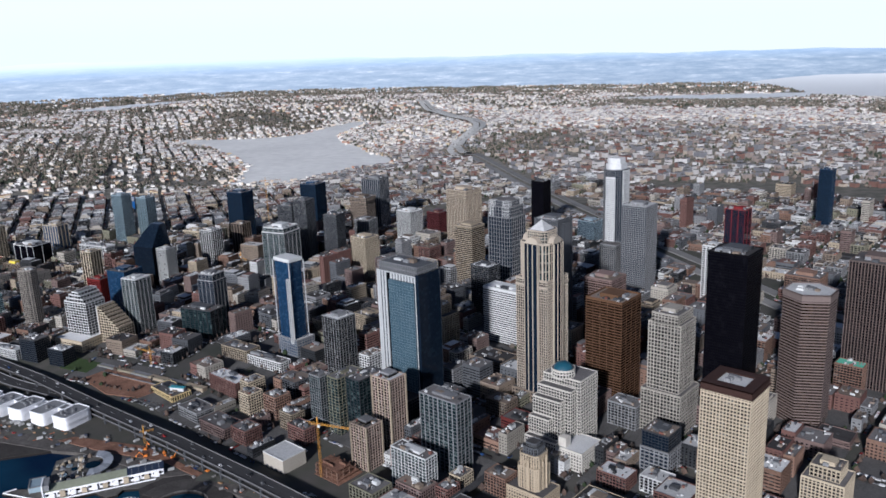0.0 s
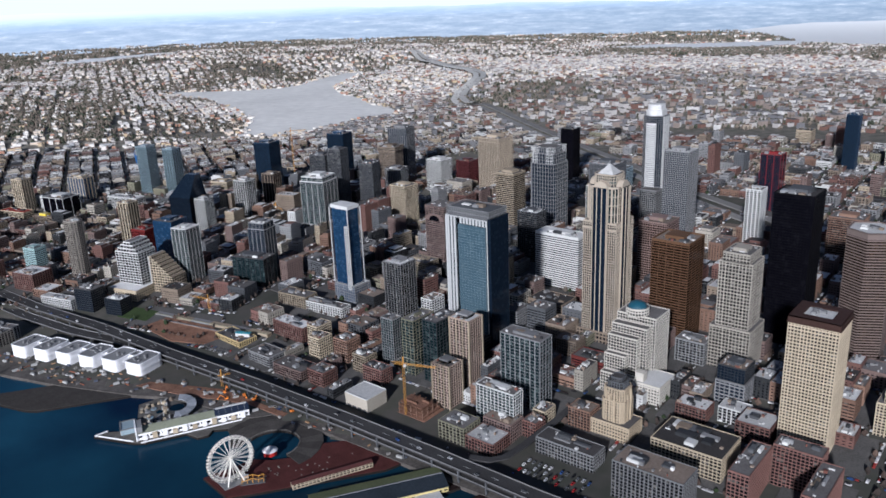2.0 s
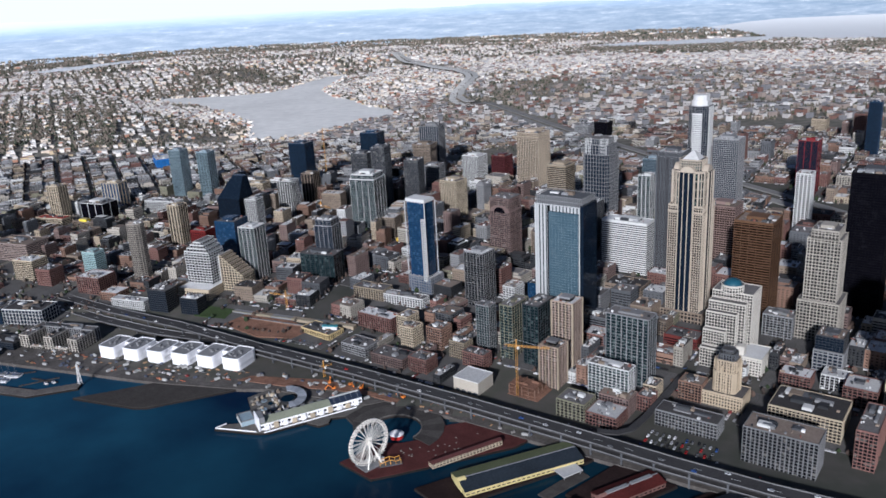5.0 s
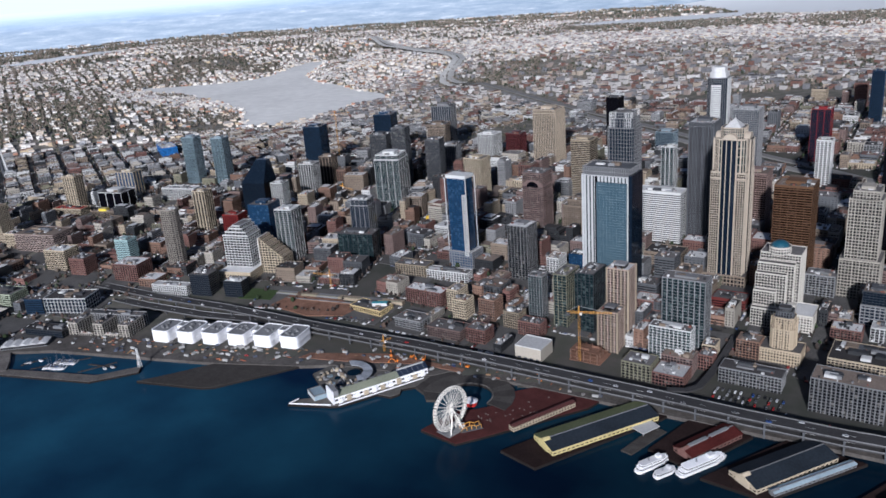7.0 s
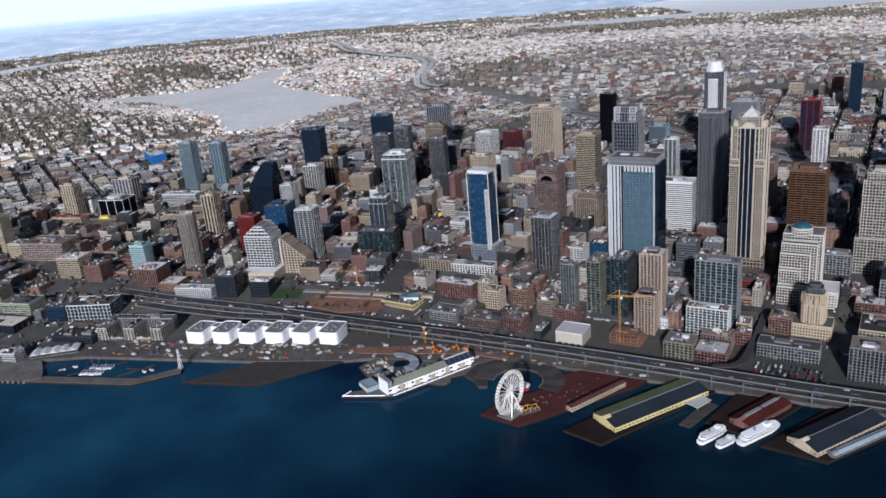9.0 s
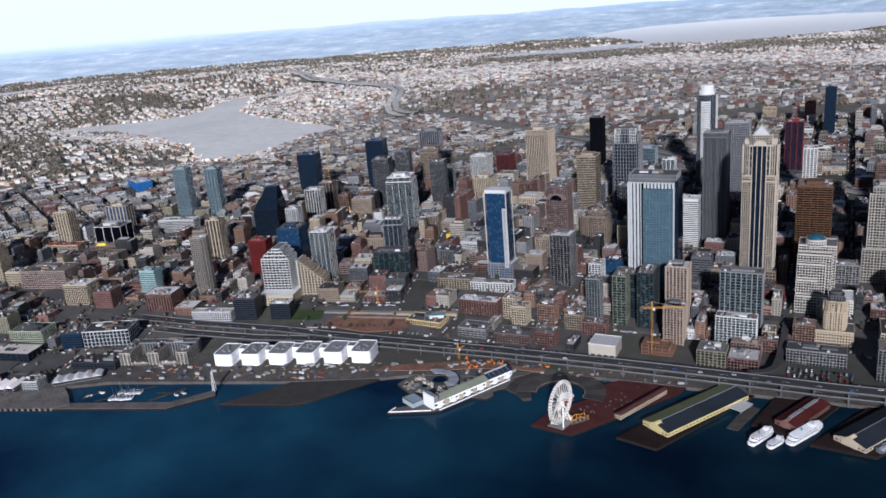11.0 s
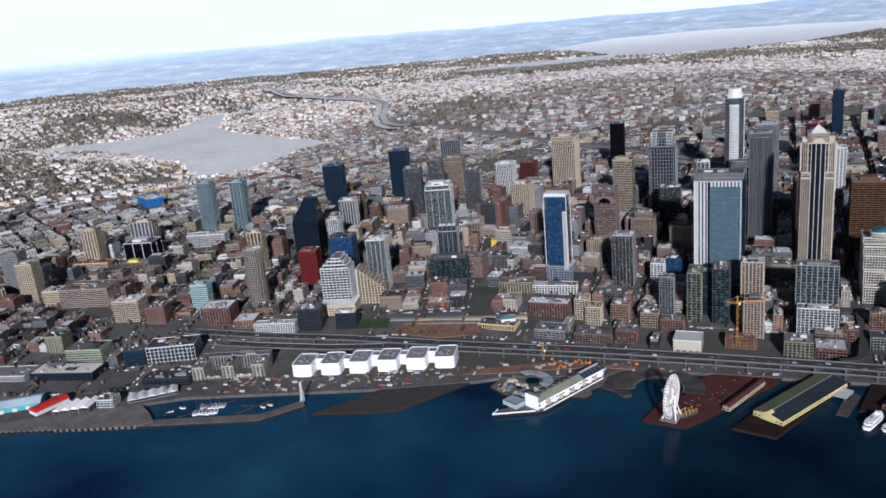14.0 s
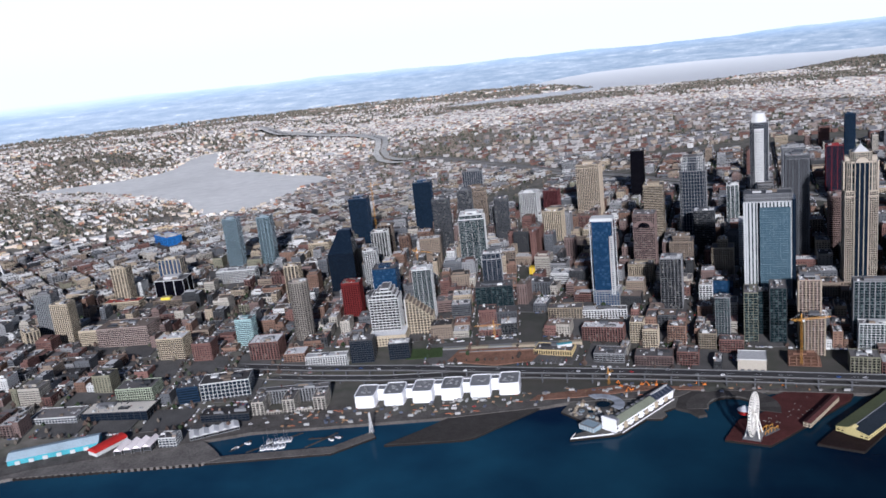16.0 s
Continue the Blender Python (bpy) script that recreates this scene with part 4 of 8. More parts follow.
def octagon(w, c):
    return [(-w + c, -w), (w - c, -w), (w, -w + c), (w, w - c), (w - c, w), (-w + c, w), (-w, w - c), (-w, -w + c)]


GRANITE = coat("buff_granite", (0.40, 0.345, 0.275), spread=0.12, lot=0.05)


def postmodern_tower(x, y):
    """Granite and blue glass tower: bowed glass bays, stepped shoulders, vaults and a small pyramid."""
    z = g(x, y) - 2.5
    root = thing("office_tower", "tall cream granite tower with blue glass bays and a pyramid crown", "office tower", x, y, z, 0, "downtown towers")
    FOOT.append((x, y, 26))
    H1, H2, H3 = 156 - z, 193 - z, 205 - z
    block(root, rect(48, 44), 0, 14, TAN, G_DARK, 4.5, 4.0, 1.2, 1.2, 0.8)
    block(root, rect(38, 38), 14, H1, GRANITE, G_DARK, 2.8, 2.6, 0.55, 0.5, 0.6, rim=1.6)
    for sx, sy, turn in ((0, -1, 0), (1, 0, 90), (0, 1, 180), (-1, 0, 270)):      # bowed glass strips up each face
        bow = [(-8 + 16 * i / 6, -19.3 - 1.6 * math.sin(math.pi * i / 6)) for i in range(7)] + [(8, -18), (-8, -18)]
        m = Matrix.Rotation(radians(turn), 4, "Z")
        part("glass_bay", Geo().prism(bow, 14, H2), G_NAVY, root, "bowed blue glass bay", m=m)
        mull = Geo()
        for k in (-8, -2.8, 2.8, 8):
            mull.box(k - 0.42, k + 0.42, -21.3 + (0.9 if abs(k) > 3 else 0), -18.5, 14, H2)
        part("mullion", mull, GRANITE, root, m=m)
        arch = Geo()
        prof = [(7.5 * math.cos(math.pi * i / 10), 7.5 * math.sin(math.pi * i / 10)) for i in range(11)]
        arch.v = [(a, yy, H2 + b * 0.9) for yy in (-18.5, -4) for a, b in prof]
        arch.f = [(i, i + 1, i + 12, i + 11) for i in range(10)] + [tuple(range(10, -1, -1))]
        part("vault", arch, GRANITE, root, "barrel vault over the bay", m=m)
    block(root, octagon(17, 5), H1, H2, GRANITE, G_TEAL, 9.2, 4.2, 0.7, 1.0, 0.5, rim=1.2)
    part("shoulder_band", Geo().rim(rect(39, 39), rect(36, 36), H1 - 7, H1 - 5), GRANITE, root)
    block(root, octagon(12.5, 4), H2, H3, GRANITE, G_TEAL, 3, 2.6, 0.6, 0.7, 0.5, rim=0.8)
    part("pyramid_roof", Geo().cone(0, 0, 13, 1.0, H3, H3 + 9, 4).cone(0, 0, 0.4, 0.2, H3 + 9, H3 + 13, 5), ROOF_L, root, "pale metal pyramid", m=Matrix.Rotation(radians(45), 4, "Z"))


postmodern_tower(-457, 644)


def glass_slab_tower(x, y):
    """Pale ribbed slab with a large blue glass face."""
    z = g(x, y) - 2.5
    root = thing("office_tower", "broad tower of pale ribs and pale blue glass", "office tower", x, y, z, 0, "downtown towers")
    FOOT.append((x, y, 40))
    T = 172 - z
    block(root, rect(58, 34), 0, T - 9, coat("silver_grey_rib", (0.42, 0.43, 0.43), spread=0.1, lot=0.0), G_TEAL, 2.9, 4.2, 0.0, 2.5, 0.7, roof=ROOF_M)
    part("upper_glass", Geo().prism(rect(54, 30), T - 9, T), GREY, root)
    part("screen_wall", Geo().facade(rect(56, 32), T - 10, T + 1.5, 5, 2.5, 0.7, 0.5, 0.5), PALE, root)
    part("glass_face", Geo().box(-10, 25, -19.2, -16, 8, T - 15), G_SKY, root, "flat pale blue glass face")
    lines = Geo()
    for k in range(int((T - 24) / 3)):
        lines.box(-10.1, 25.1, -19.35, -19.0, 8 + 3 * k, 8.25 + 3 * k)
    for k in range(10):
        lines.box(-10 + 3.9 * k - 0.1, -10 + 3.9 * k + 0.1, -19.35, -19.0, 8, T - 16)
    part("mullion_grid", lines, coat("blue_grey_mullion", (0.12, 0.17, 0.205), rough=0.3, lot=0), root)
    part("recess", Geo().box(-12, -10.1, -19.0, -16, 6, T - 9), G_BLACK, root, "dark slot beside the glass face")
    part("side_glass", Geo().box(29.1, 29.5, -16, 16, 6, T - 12), G_NAVY, root, "dark glass side")
    part("glass_fin", Geo().box(27, 31, -18, 14, 4, T - 6), G_NAVY, root, "dark glass corner")
    block(root, rect(66, 22, -4, -29), 0, 22, DARK, G_NAVY, 4, 4, 0.8, 0.6, 0.5, roof=ROOF_D)
    roof_kit(root, 50, 26, T, None, 4, 0.25)


glass_slab_tower(-569, 564)


def curved_tower(x, y):
    """White curved tower with dark blue glass ends and a white crown."""
    z = g(x, y) - 2.5
    root = thing("office_tower", "tall white curved tower with blue glass corners and white crown", "office tower", x, y, z, 0, "downtown towers")
    FOOT.append((x, y, 30))
    T = 216 - z
    face = [(-7.5 + 15 * i / 6, -15 - 1.8 * math.sin(math.pi * i / 6)) for i in range(7)]
    body = face + [(15, -9), (15, 12.5), (0, 15), (-15, 12.5), (-15, -9)]
    block(root, body, 0, T - 8, PALE, G_NAVY, 2.9, 2.8, 0.25, 0.4, 0.4)
    strip = Geo().facade(face + [(7.5, -11), (-7.5, -11)], 0, T - 18, 2.9, 2.6, 1.6, 0.6, 0.4)
    part("white_face", strip, WHITE, root, m=Matrix.Translation((0, -0.6, 0)))
    part("white_flank", Geo().facade([(14.5, -8), (15.8, -7), (15.8, 10.5), (14.5, 11.5)], 0, T - 9, 2.9, 2.6, 1.6, 0.6, 0.4), WHITE, root)
    part("crown", Geo().prism(shrink(body, 3), T - 8, T).prism(shrink(body, 5), T, T + 8), ROOF_L, root, "white crown")
    block(root, rect(26, 22, 8, -24), 0, 62, PALE, G_DARK)


curved_tower(-573, 1002)


def framed_tower(x, y):
    """Dark glass tower in a white lattice that steps at its head."""
    z = g(x, y) - 2.5
    root = thing("office_tower", "dark blue glass tower in a white lattice frame", "office tower", x, y, z, 0, "downtown towers")
    FOOT.append((x, y, 30))
    T = 174 - z
    block(root, octagon(21, 5), 0, T - 22, PALE, G_NAVY, 5.8, 4.6, 0.5, 0.7, 0.6)
    block(root, octagon(18.5, 4), T - 22, T - 8, PALE, G_NAVY, 4.6, 4.6, 0.5, 0.7, 0.6)
    block(root, octagon(15, 4), T - 8, T, PALE, G_NAVY, 4, 4, 0.5, 0.7, 0.6)
    for sx in (-1, 1):
        for sy in (-1, 1):
            part("corner_frame", Geo().facade(rect(9, 9, sx * 12, sy * 15), T - 22, T + 1, 4.5, 3, 0.5, 0.6, 0.5), WHITE, root)


framed_tower(-677, 880)


def domed_tower(x, y):
    """White stepped tower with a teal dome on a drum."""
    z = g(x, y) - 2.5
    root = thing("office_tower", "white stepped office tower with a teal dome", "office tower", x, y, z, 0, "downtown towers")
    FOOT.append((x, y, 30))
    T = 88 - z
    WHITE = coat("ivory_precast", (0.50, 0.475, 0.42), spread=0.12, lot=0.0)
    kw = dict(storey=3.2, bay=2.9, band=0.6, pier=0.55, deep=0.4)
    block(root, rect(40, 30, 0, 6), 0, T, WHITE, G_DARK, **kw, roof=ROOF_M)
    block(root, rect(36, 10, -2, -14), 0, T - 8, WHITE, G_DARK, **kw)
    block(root, rect(30, 8, -5, -22.8), 0, T - 17, WHITE, G_DARK, **kw)
    block(root, rect(22, 7, -9, -30), 0, T - 34, WHITE, G_DARK, **kw)
    block(root, rect(34, 7, -3, -36.8), 0, 20, WHITE, G_DARK, **kw)
    drum = [(11 * math.cos(2 * math.pi * i / 24) - 2, 11 * math.sin(2 * math.pi * i / 24) - 3) for i in range(24)]
    block(root, drum, T, T + 7, WHITE, G_DARK, 3.5, 2.9, 1.0, 0.9, 0.4)
    dome = Geo()
    for i in range(5):
        a, b = math.pi / 2 * i / 5, math.pi / 2 * (i + 1) / 5
        dome.cone(-2, -3, 9 * math.cos(a), 9 * math.cos(b), T + 7.2 + 6 * math.sin(a), T + 7.2 + 6 * math.sin(b), 24, i == 4)
    part("dome", dome, DOME_T, root, "teal dome")
    block(root, rect(26, 34, 27, -22), 0, 18, WHITE, G_DARK, 3, 2.8, 1.2, 1.0, 0.4, roof=ROOF_L)
    part("stair_house", Geo().box(14, 22, -36, -28, 18, 27), WHITE, root)


domed_tower(-387, 581)


def deco_tower(x, y):
    """Stepped buff brick tower with tall fins and a dark top."""
    z = g(x, y) - 2.5
    root = thing("apartment_tower", "stepped buff stone tower with tall fins and grey top", "apartment tower", x, y, z, 0, "downtown towers")
    FOOT.append((x, y, 22))
    T, buff = 63 - z, coat("buff_terracotta", (0.40, 0.33, 0.235), spread=0.2, lot=0.0)
    block(root, rect(38, 26, 0, -2), 0, 16, buff, G_DARK, 3, 2.8, 1.1, 1.2, 0.5)
    block(root, octagon(11, 3), 16, T - 20, buff, G_DARK, 3, 2.6, 0.6, 1.2, 0.6)
    block(root, octagon(9.6, 3), T - 20, T - 9, buff, G_DARK, 3, 2.6, 0.5, 1.3, 0.7)
    block(root, octagon(7.6, 2.5), T - 9, T - 3, GREY, G_DARK, 3, 2.6, 0.6, 1.2, 0.5, roof=ROOF_D)
    block(root, octagon(5.4, 2), T - 3, T, GREY, G_DARK, 3, 2.6, 0.8, 1, 0.5, roof=ROOF_D)
    for i in range(16):
        a, far = math.pi / 8 * i + math.pi / 16, 10.9 if i % 2 else 11.5
        fin = part("fin", Geo().prism([(-0.75, -0.9), (0.75, -0.9), (0.75, 0.9), (-0.75, 0.9)], 14, T - 12 - (4 if i % 2 else 0)), buff, root, m=Matrix.Translation((far * math.cos(a), far * 0.98 * math.sin(a), 0)) @ Matrix.Rotation(a + math.pi / 2, 4, "Z"))
        part("finial", Geo().cone(0, 0, 1.0, 0.15, T - 12 - (4 if i % 2 else 0), T - 8.5 - (4 if i % 2 else 0), 4), buff, fin)


deco_tower(-365, 495)


UMBER = coat("umber_granite", (0.165, 0.130, 0.118), spread=0.15, lot=0.05)
CAP = coat("dark_brown_cap", (0.060, 0.034, 0.028), rough=0.6)


def hexagonal_tower(x, y):
    z = g(x, y) - 2.5
    root = thing("office_tower", "six-sided brown tower with close tan and dark bands", "office tower", x, y, z, 0, "downtown towers")
    FOOT.append((x, y, 30))
    T = 156 - z
    hexa = [(-21, -12), (0, -24), (21, -12), (21, 12), (0, 24), (-21, 12)]
    block(root, hexa, 0, T - 4, UMBER, G_BRONZE, 2.9, 30, 1.15, 0, 0.6, rim=0)
    part("brown_crown", Geo().prism(shrink(hexa, -0.2), T - 4, T + 1.2, False).rim(shrink(hexa, -0.2), shrink(hexa, 1), T, T + 1.2), UMBER, root, "plain rose-brown top band")
    part("flat_roof", Geo().prism(shrink(hexa, 0.8), T - 1, T + 0.1), ROOF_L, root)
    roof_kit(root, 30, 30, T, None, 6, 0.25)


hexagonal_tower(-227, 744)


def brown_cap(root, z):
    part("crown_ledge", Geo().prism(rect(40.6, 38.6), z, z + 1.2, True, True), CAP, root)
    part("crown", Geo().prism(rect(39, 37), z + 1.2, z + 6, False).rim(rect(39, 37), rect(22, 20), z + 5, z + 6), CAP, root, "dark brown roof storey")
    part("inner_roof", Geo().prism(rect(23, 21), z + 4, z + 4.6), ROOF_L, root)
    for i in range(6):
        part("rooftop_unit", UNIT_MESH[PALE.name], None, root, m=Matrix.LocRotScale((rnd.uniform(-8, 8), rnd.uniform(-7, 7), z + 4.6), None, (4, 3, 2.6)))


brown_cap(cream_tower, cream_top)


def arched_roof(root, z):
    v = Geo()
    prof = [(16 * math.cos(math.pi * i / 12), 10 * math.sin(math.pi * i / 12)) for i in range(13)]
    v.v = [(a, yy, b + z) for yy in (-15.8, 15.8) for a, b in prof]
    v.f = [(i, i + 1, i + 14, i + 13) for i in range(12)] + [tuple(range(12, -1, -1)), tuple(range(13, 26))]
    part("vault", v, PINK, root, "barrel-vaulted roof")
    w = Geo()
    w.v = [(a * 0.55, -16.0, b * 0.7 + z) for a, b in prof]
    w.f = [tuple(range(12, -1, -1))]
    part("arched_window", w, G_BLACK, root)


arched_roof(rose_tower, rose_top)


def wedge_tower(x, y):
    """Black glass tower whose head is cut by a long slope."""
    z = g(x, y) - 2.5
    root = thing("office_tower", "black glass tower with a steeply sloping glass head", "office tower", x, y, z, 15, "downtown towers")
    FOOT.append((x, y, 32))
    A, B = 88 - z, 121 - z
    block(root, rect(42, 40), 0, A, BLACK, G_NAVY, 2.9, 3, 0.4, 0.3, 0.25, rim=0)
    w = Geo()
    w.v = [(-21, -20, A), (21, -20, A), (21, 20, A), (-21, 20, A), (-6, 8, B), (14, 8, B), (14, 20, B), (-6, 20, B)]
    w.f = [(0, 1, 5, 4), (1, 2, 6, 5), (2, 3, 7, 6), (3, 0, 4, 7), (4, 5, 6, 7)]
    part("sloped_head", w, G_NAVY, root, "sloped black glass head")


wedge_tower(-1212, 630)


def terraced_block(x, y):
    """White balconied apartment block that steps up to a peak."""
    z = g(x, y) - 2.5
    root = thing("apartment_tower", "white apartment tower with balconies stepping up to a peak", "apartment tower", x, y, z, 15, "downtown towers")
    FOOT.append((x, y, 28))
    T = 89 - z
    for w, h in ((40, T - 14), (32, T - 9), (22, T - 4), (12, T)):
        block(root, rect(w, 30 + w * 0.02, (40 - w) * 0.1, 0), 0 if w == 40 else h - 5, h, WHITE, G_DARK, 3.6, 5.0, 0.85, 0.5, 0.6, rim=0.8, roof=ROOF_M)
    block(root, rect(50, 40, 3, -16), 0, 14, CREAM, G_DARK, 3.2, 4, 1.6, 1.8, 0.5, roof=ROOF_L)


terraced_block(-1053, 440)


def sloped_block(x, y):
    """Cream block with a stepped, sloping side."""
    z = g(x, y) - 2.5
    root = thing("apartment_tower", "cream apartment block with a tan stair-stepped side", "apartment tower", x, y, z, 15, "downtown towers")
    FOOT.append((x, y, 24))
    T = 68 - z
    for i in range(8):
        block(root, rect(4.4, 26, -15 + 4.4 * i, 0), 0, T - 3.6 * i, CREAM, G_DARK, 3.6, 4.4, 0.9, 0.5, 0.6, rim=0.5, roof=ROOF_T)
    part("end_wall", Geo().box(-18.5, -17.2, -13.5, 13.5, 0, T + 1), WHITE, root, "plain white end wall")


sloped_block(-1013, 460)


def vertical_edges(root, z):
    """White edge strips, floor lines and head frame of the narrow blue tower."""
    for sx in (-1, 1):
        for sy in (-1, 1):
            part("edge_strip", Geo().box(sx * 15.5 - 0.45, sx * 15.5 + 0.45, sy * 11.1 - 0.4, sy * 11.1 + 0.4, 18, z + 1), WHITE, root)
    part("crown_frame", Geo().box(-15, 15, -10, 10, z + 0.5, z + 4.5), WHITE, root)
    line = Geo().rim(rect(31.3, 22.5), rect(30.6, 21.8), 0, 0.4).mesh("floor_line", BLUEW)
    for k in range(int((z - 22) / 2.9)):
        part("floor_line", line, None, root, m=Matrix.Translation((0, 0, 22 + 2.9 * k)))
    part("edge_panel", Geo().facade(rect(5, 3, 12.5, -11.4), 20, z - 20, 2.9, 5, 1.1, 0.2, 1.0), WHITE, root, "white balconies up one edge")


vertical_edges(blue_tower, blue_top)


def pale_corners(root, w, d, z):
    """Pale corner strips, two pale piers a face and a raised roof house on an apartment tower."""
    for sx in (-1, 1):
        for sy in (-1, 1):
            part("corner_strip", Geo().box(sx * w / 2 - 0.8, sx * w / 2 + 0.8, sy * d / 2 - 0.8, sy * d / 2 + 0.8, 0, z + 1.2), SAND, root)
        part("pale_pier", Geo().box(sx * w / 6 - 0.6, sx * w / 6 + 0.6, -d / 2 - 0.35, d / 2 + 0.35, 0, z + 0.9), SAND, root)
    part("roof_house", Geo().box(-w / 4, w / 4, -d / 4, d / 4, z, z + 4.5), PALE, root)


pale_corners(rose_high, 23.7, 21.6, rose_top)
pale_corners(rose_low, 21, 20, rose_low_top)


# lower buildings along the waterfront and the market
depot = thing("warehouse", "plain white warehouse with a flat pale roof", "warehouse", -591, 406, 2.5, 0, "low city buildings")
part("wall", Geo().prism(rect(30, 27), 0, 15.5), coat("off_white_render", (0.47, 0.43, 0.36), spread=0.15), depot)
part("parapet", Geo().rim(rect(30.2, 27.2), rect(29.4, 26.4), 15.4, 16.6), WHITE, depot)
part("roof", Geo().prism(rect(29.4, 26.4), 15.5, 15.8), ROOF_L, depot)
for k in range(4):
    part("loading_door", Geo().box(-12 + 7 * k, -8 + 7 * k, -13.7, -13.4, 0.5, 4.5), GREY, depot)
FOOT.append((-591, 406, 18))
lowrise("olive brick warehouse by the viaduct", -478, 411, 29, 24, 0, 22, OLIVE, roof=ROOF_M, bay=4, pier=1.6)
lowrise("dark red brick warehouse with a pink roof storey", -447, 412, 30, 26, 0, 17, BRICK, roof=ROOF_L, bay=3.4)
lowrise("rose brick warehouse with a terracotta roof", -447, 436, 30, 20, 0, 23, PINK, roof=ROOF_T, units=3)
lowrise("long white low block with deep window openings", -380, 439, 56, 20, 0, 20, PALE, roof=ROOF_D, bay=3.2, pier=0.9, band=0.9, units=4)
lowrise("brown brick warehouse", -394, 487, 22, 18, 0, 28, RUST, roof=ROOF_T)
lowrise("red brick corner building", -425, 452, 14, 16, 0, 21, BRICK, roof=ROOF_M)
lowrise("pale low corner building", -428, 474, 13, 18, 0, 22, CREAM, roof=ROOF_M)
lowrise("dark red garage with a grey roof", -437, 580, 36, 24, 0, 30, coat("oxblood_brick", (0.10, 0.025, 0.022)), roof=ROOF_M, bay=36, pier=1, band=1.8)
lowrise("tan stone block", -470, 590, 26, 20, 0, 38, TAN, roof=ROOF_T)
lowrise("brown brick warehouse with a flat roof", -676, 464, 21, 20, 0, 33, RUST, roof=ROOF_T)
lowrise("yellow-brown brick building", -640, 455, 20, 17, 0, 27, SAND, roof=ROOF_M)
lowrise("red brick building with a flat roof", -613, 446, 27, 16, 0, 23, BRICK, roof=ROOF_M)
lowrise("tan stepped apartment house", -706, 452, 18, 19, 0, 32, CREAM, roof=ROOF_T)
lowrise("tan stepped apartment house with terraces", -724, 468, 16, 22, 0, 36, CREAM, roof=ROOF_T)
lowrise("white apartment block with brick base and pale ledges", -297, 424, 58, 27, 0, 37, PALE, roof=ROOF_T, bay=3.4, pier=1.4, band=0.6, units=6)
lowrise("long block with a dark roof garden", -292, 492, 60, 42, 0, 29, CREAM, roof=ROOF_D, bay=3.4, units=8)
lowrise("red brick block round a court, one wing", -240, 470, 16, 52, 0, 40, BRICK, roof=ROOF_M)
lowrise("red brick block round a court, back wing", -213, 502, 36, 18, 0, 44, BRICK, roof=ROOF_M)
lowrise("red brick block round a court, other wing", -188, 470, 16, 52, 0, 40, BRICK, roof=ROOF_M)
lowrise("red brick and white low block", -316, 548, 28, 20, 0, 29, BRICK, roof=ROOF_L)
lowrise("white columned base building", -284, 560, 24, 18, 0, 30, WHITE, G_BLACK, roof=ROOF_L, bay=4, pier=1.2, band=0.5)
lowrise("low white modern building by the tower", -640, 717, 38, 18, 0, 31, WHITE, G_BLACK, roof=ROOF_D, bay=3, band=0.6, pier=0.9)
lowrise("round-fronted concert hall", -540, 668, 46, 32, 0, 42, TAN, roof=ROOF_D, bay=40, pier=2, band=2.6)
lowrise("low grey curved garage", -531, 575, 32, 26, 0, 36, GREY, roof=ROOF_M, bay=30, pier=1, band=1.6)
lowrise("wide department store of buff stone", -880, 830, 72, 60, 0, 46, TAN, roof=ROOF_T, units=9, bay=3.6, pier=1.6)
lowrise("cream store wing with tall windows", -846, 880, 34, 40, 0, 58, CREAM, roof=ROOF_L, pier=1.8, bay=3.6)
lowrise("white office block with long window bands", -858, 655, 29, 28, 0, 44, WHITE, roof=ROOF_L, band=1.5, pier=0.4)
lowrise("dark red slab building", -890, 646, 14, 26, 0, 46, BRICK, G_BLACK, roof=ROOF_D, bay=4, pier=2.6, band=1.6)
lowrise("red brick corner block", -810, 585, 29, 22, 0, 33, BRICK, roof=ROOF_L)
lowrise("blue glass low block", -628, 612, 30, 16, 0, 44, BLUEW, G_BLUE, roof=ROOF_D, band=0.5, pier=0.5)
lowrise("sandstone corner building", -800, 640, 24, 24, 0, 42, SAND, roof=ROOF_T)
lowrise("long brick market building with arched openings", -766, 466, 52, 20, 0, 29, BRICK, roof=ROOF_L, bay=3.4, pier=1.4, base=10)
lowrise("tan market hall with a long grey roof", -826, 524, 46, 22, 6, 34, SAND, roof=ROOF_M, bay=4, pier=1.5)
lowrise("low white market row with arched openings", -780, 527, 70, 16, 6, 30, WHITE, roof=ROOF_M, bay=4, pier=1.5)
lowrise("yellow-buff building of pillared bays under a teal roof house", -820, 422, 48, 24, -2, 15, coat("warm_buff_render", (0.42, 0.33, 0.17), spread=0.12), roof=ROOF_M, bay=3.0, pier=1.5, band=0.6, storey=5, base=4)
lowrise("pale parking building with open decks", -750, 412, 36, 24, 0, 17, PALE, roof=ROOF_M, band=1.2, pier=0.6, bay=5, base=4)
lowrise("rose brick low warehouse", -698, 408, 43, 24, 2, 17, PINK, roof=ROOF_M, base=4, bay=3.4)
lowrise("red brick narrow warehouse", -660, 412, 24, 20, 0, 21, BRICK, roof=ROOF_M, base=4)
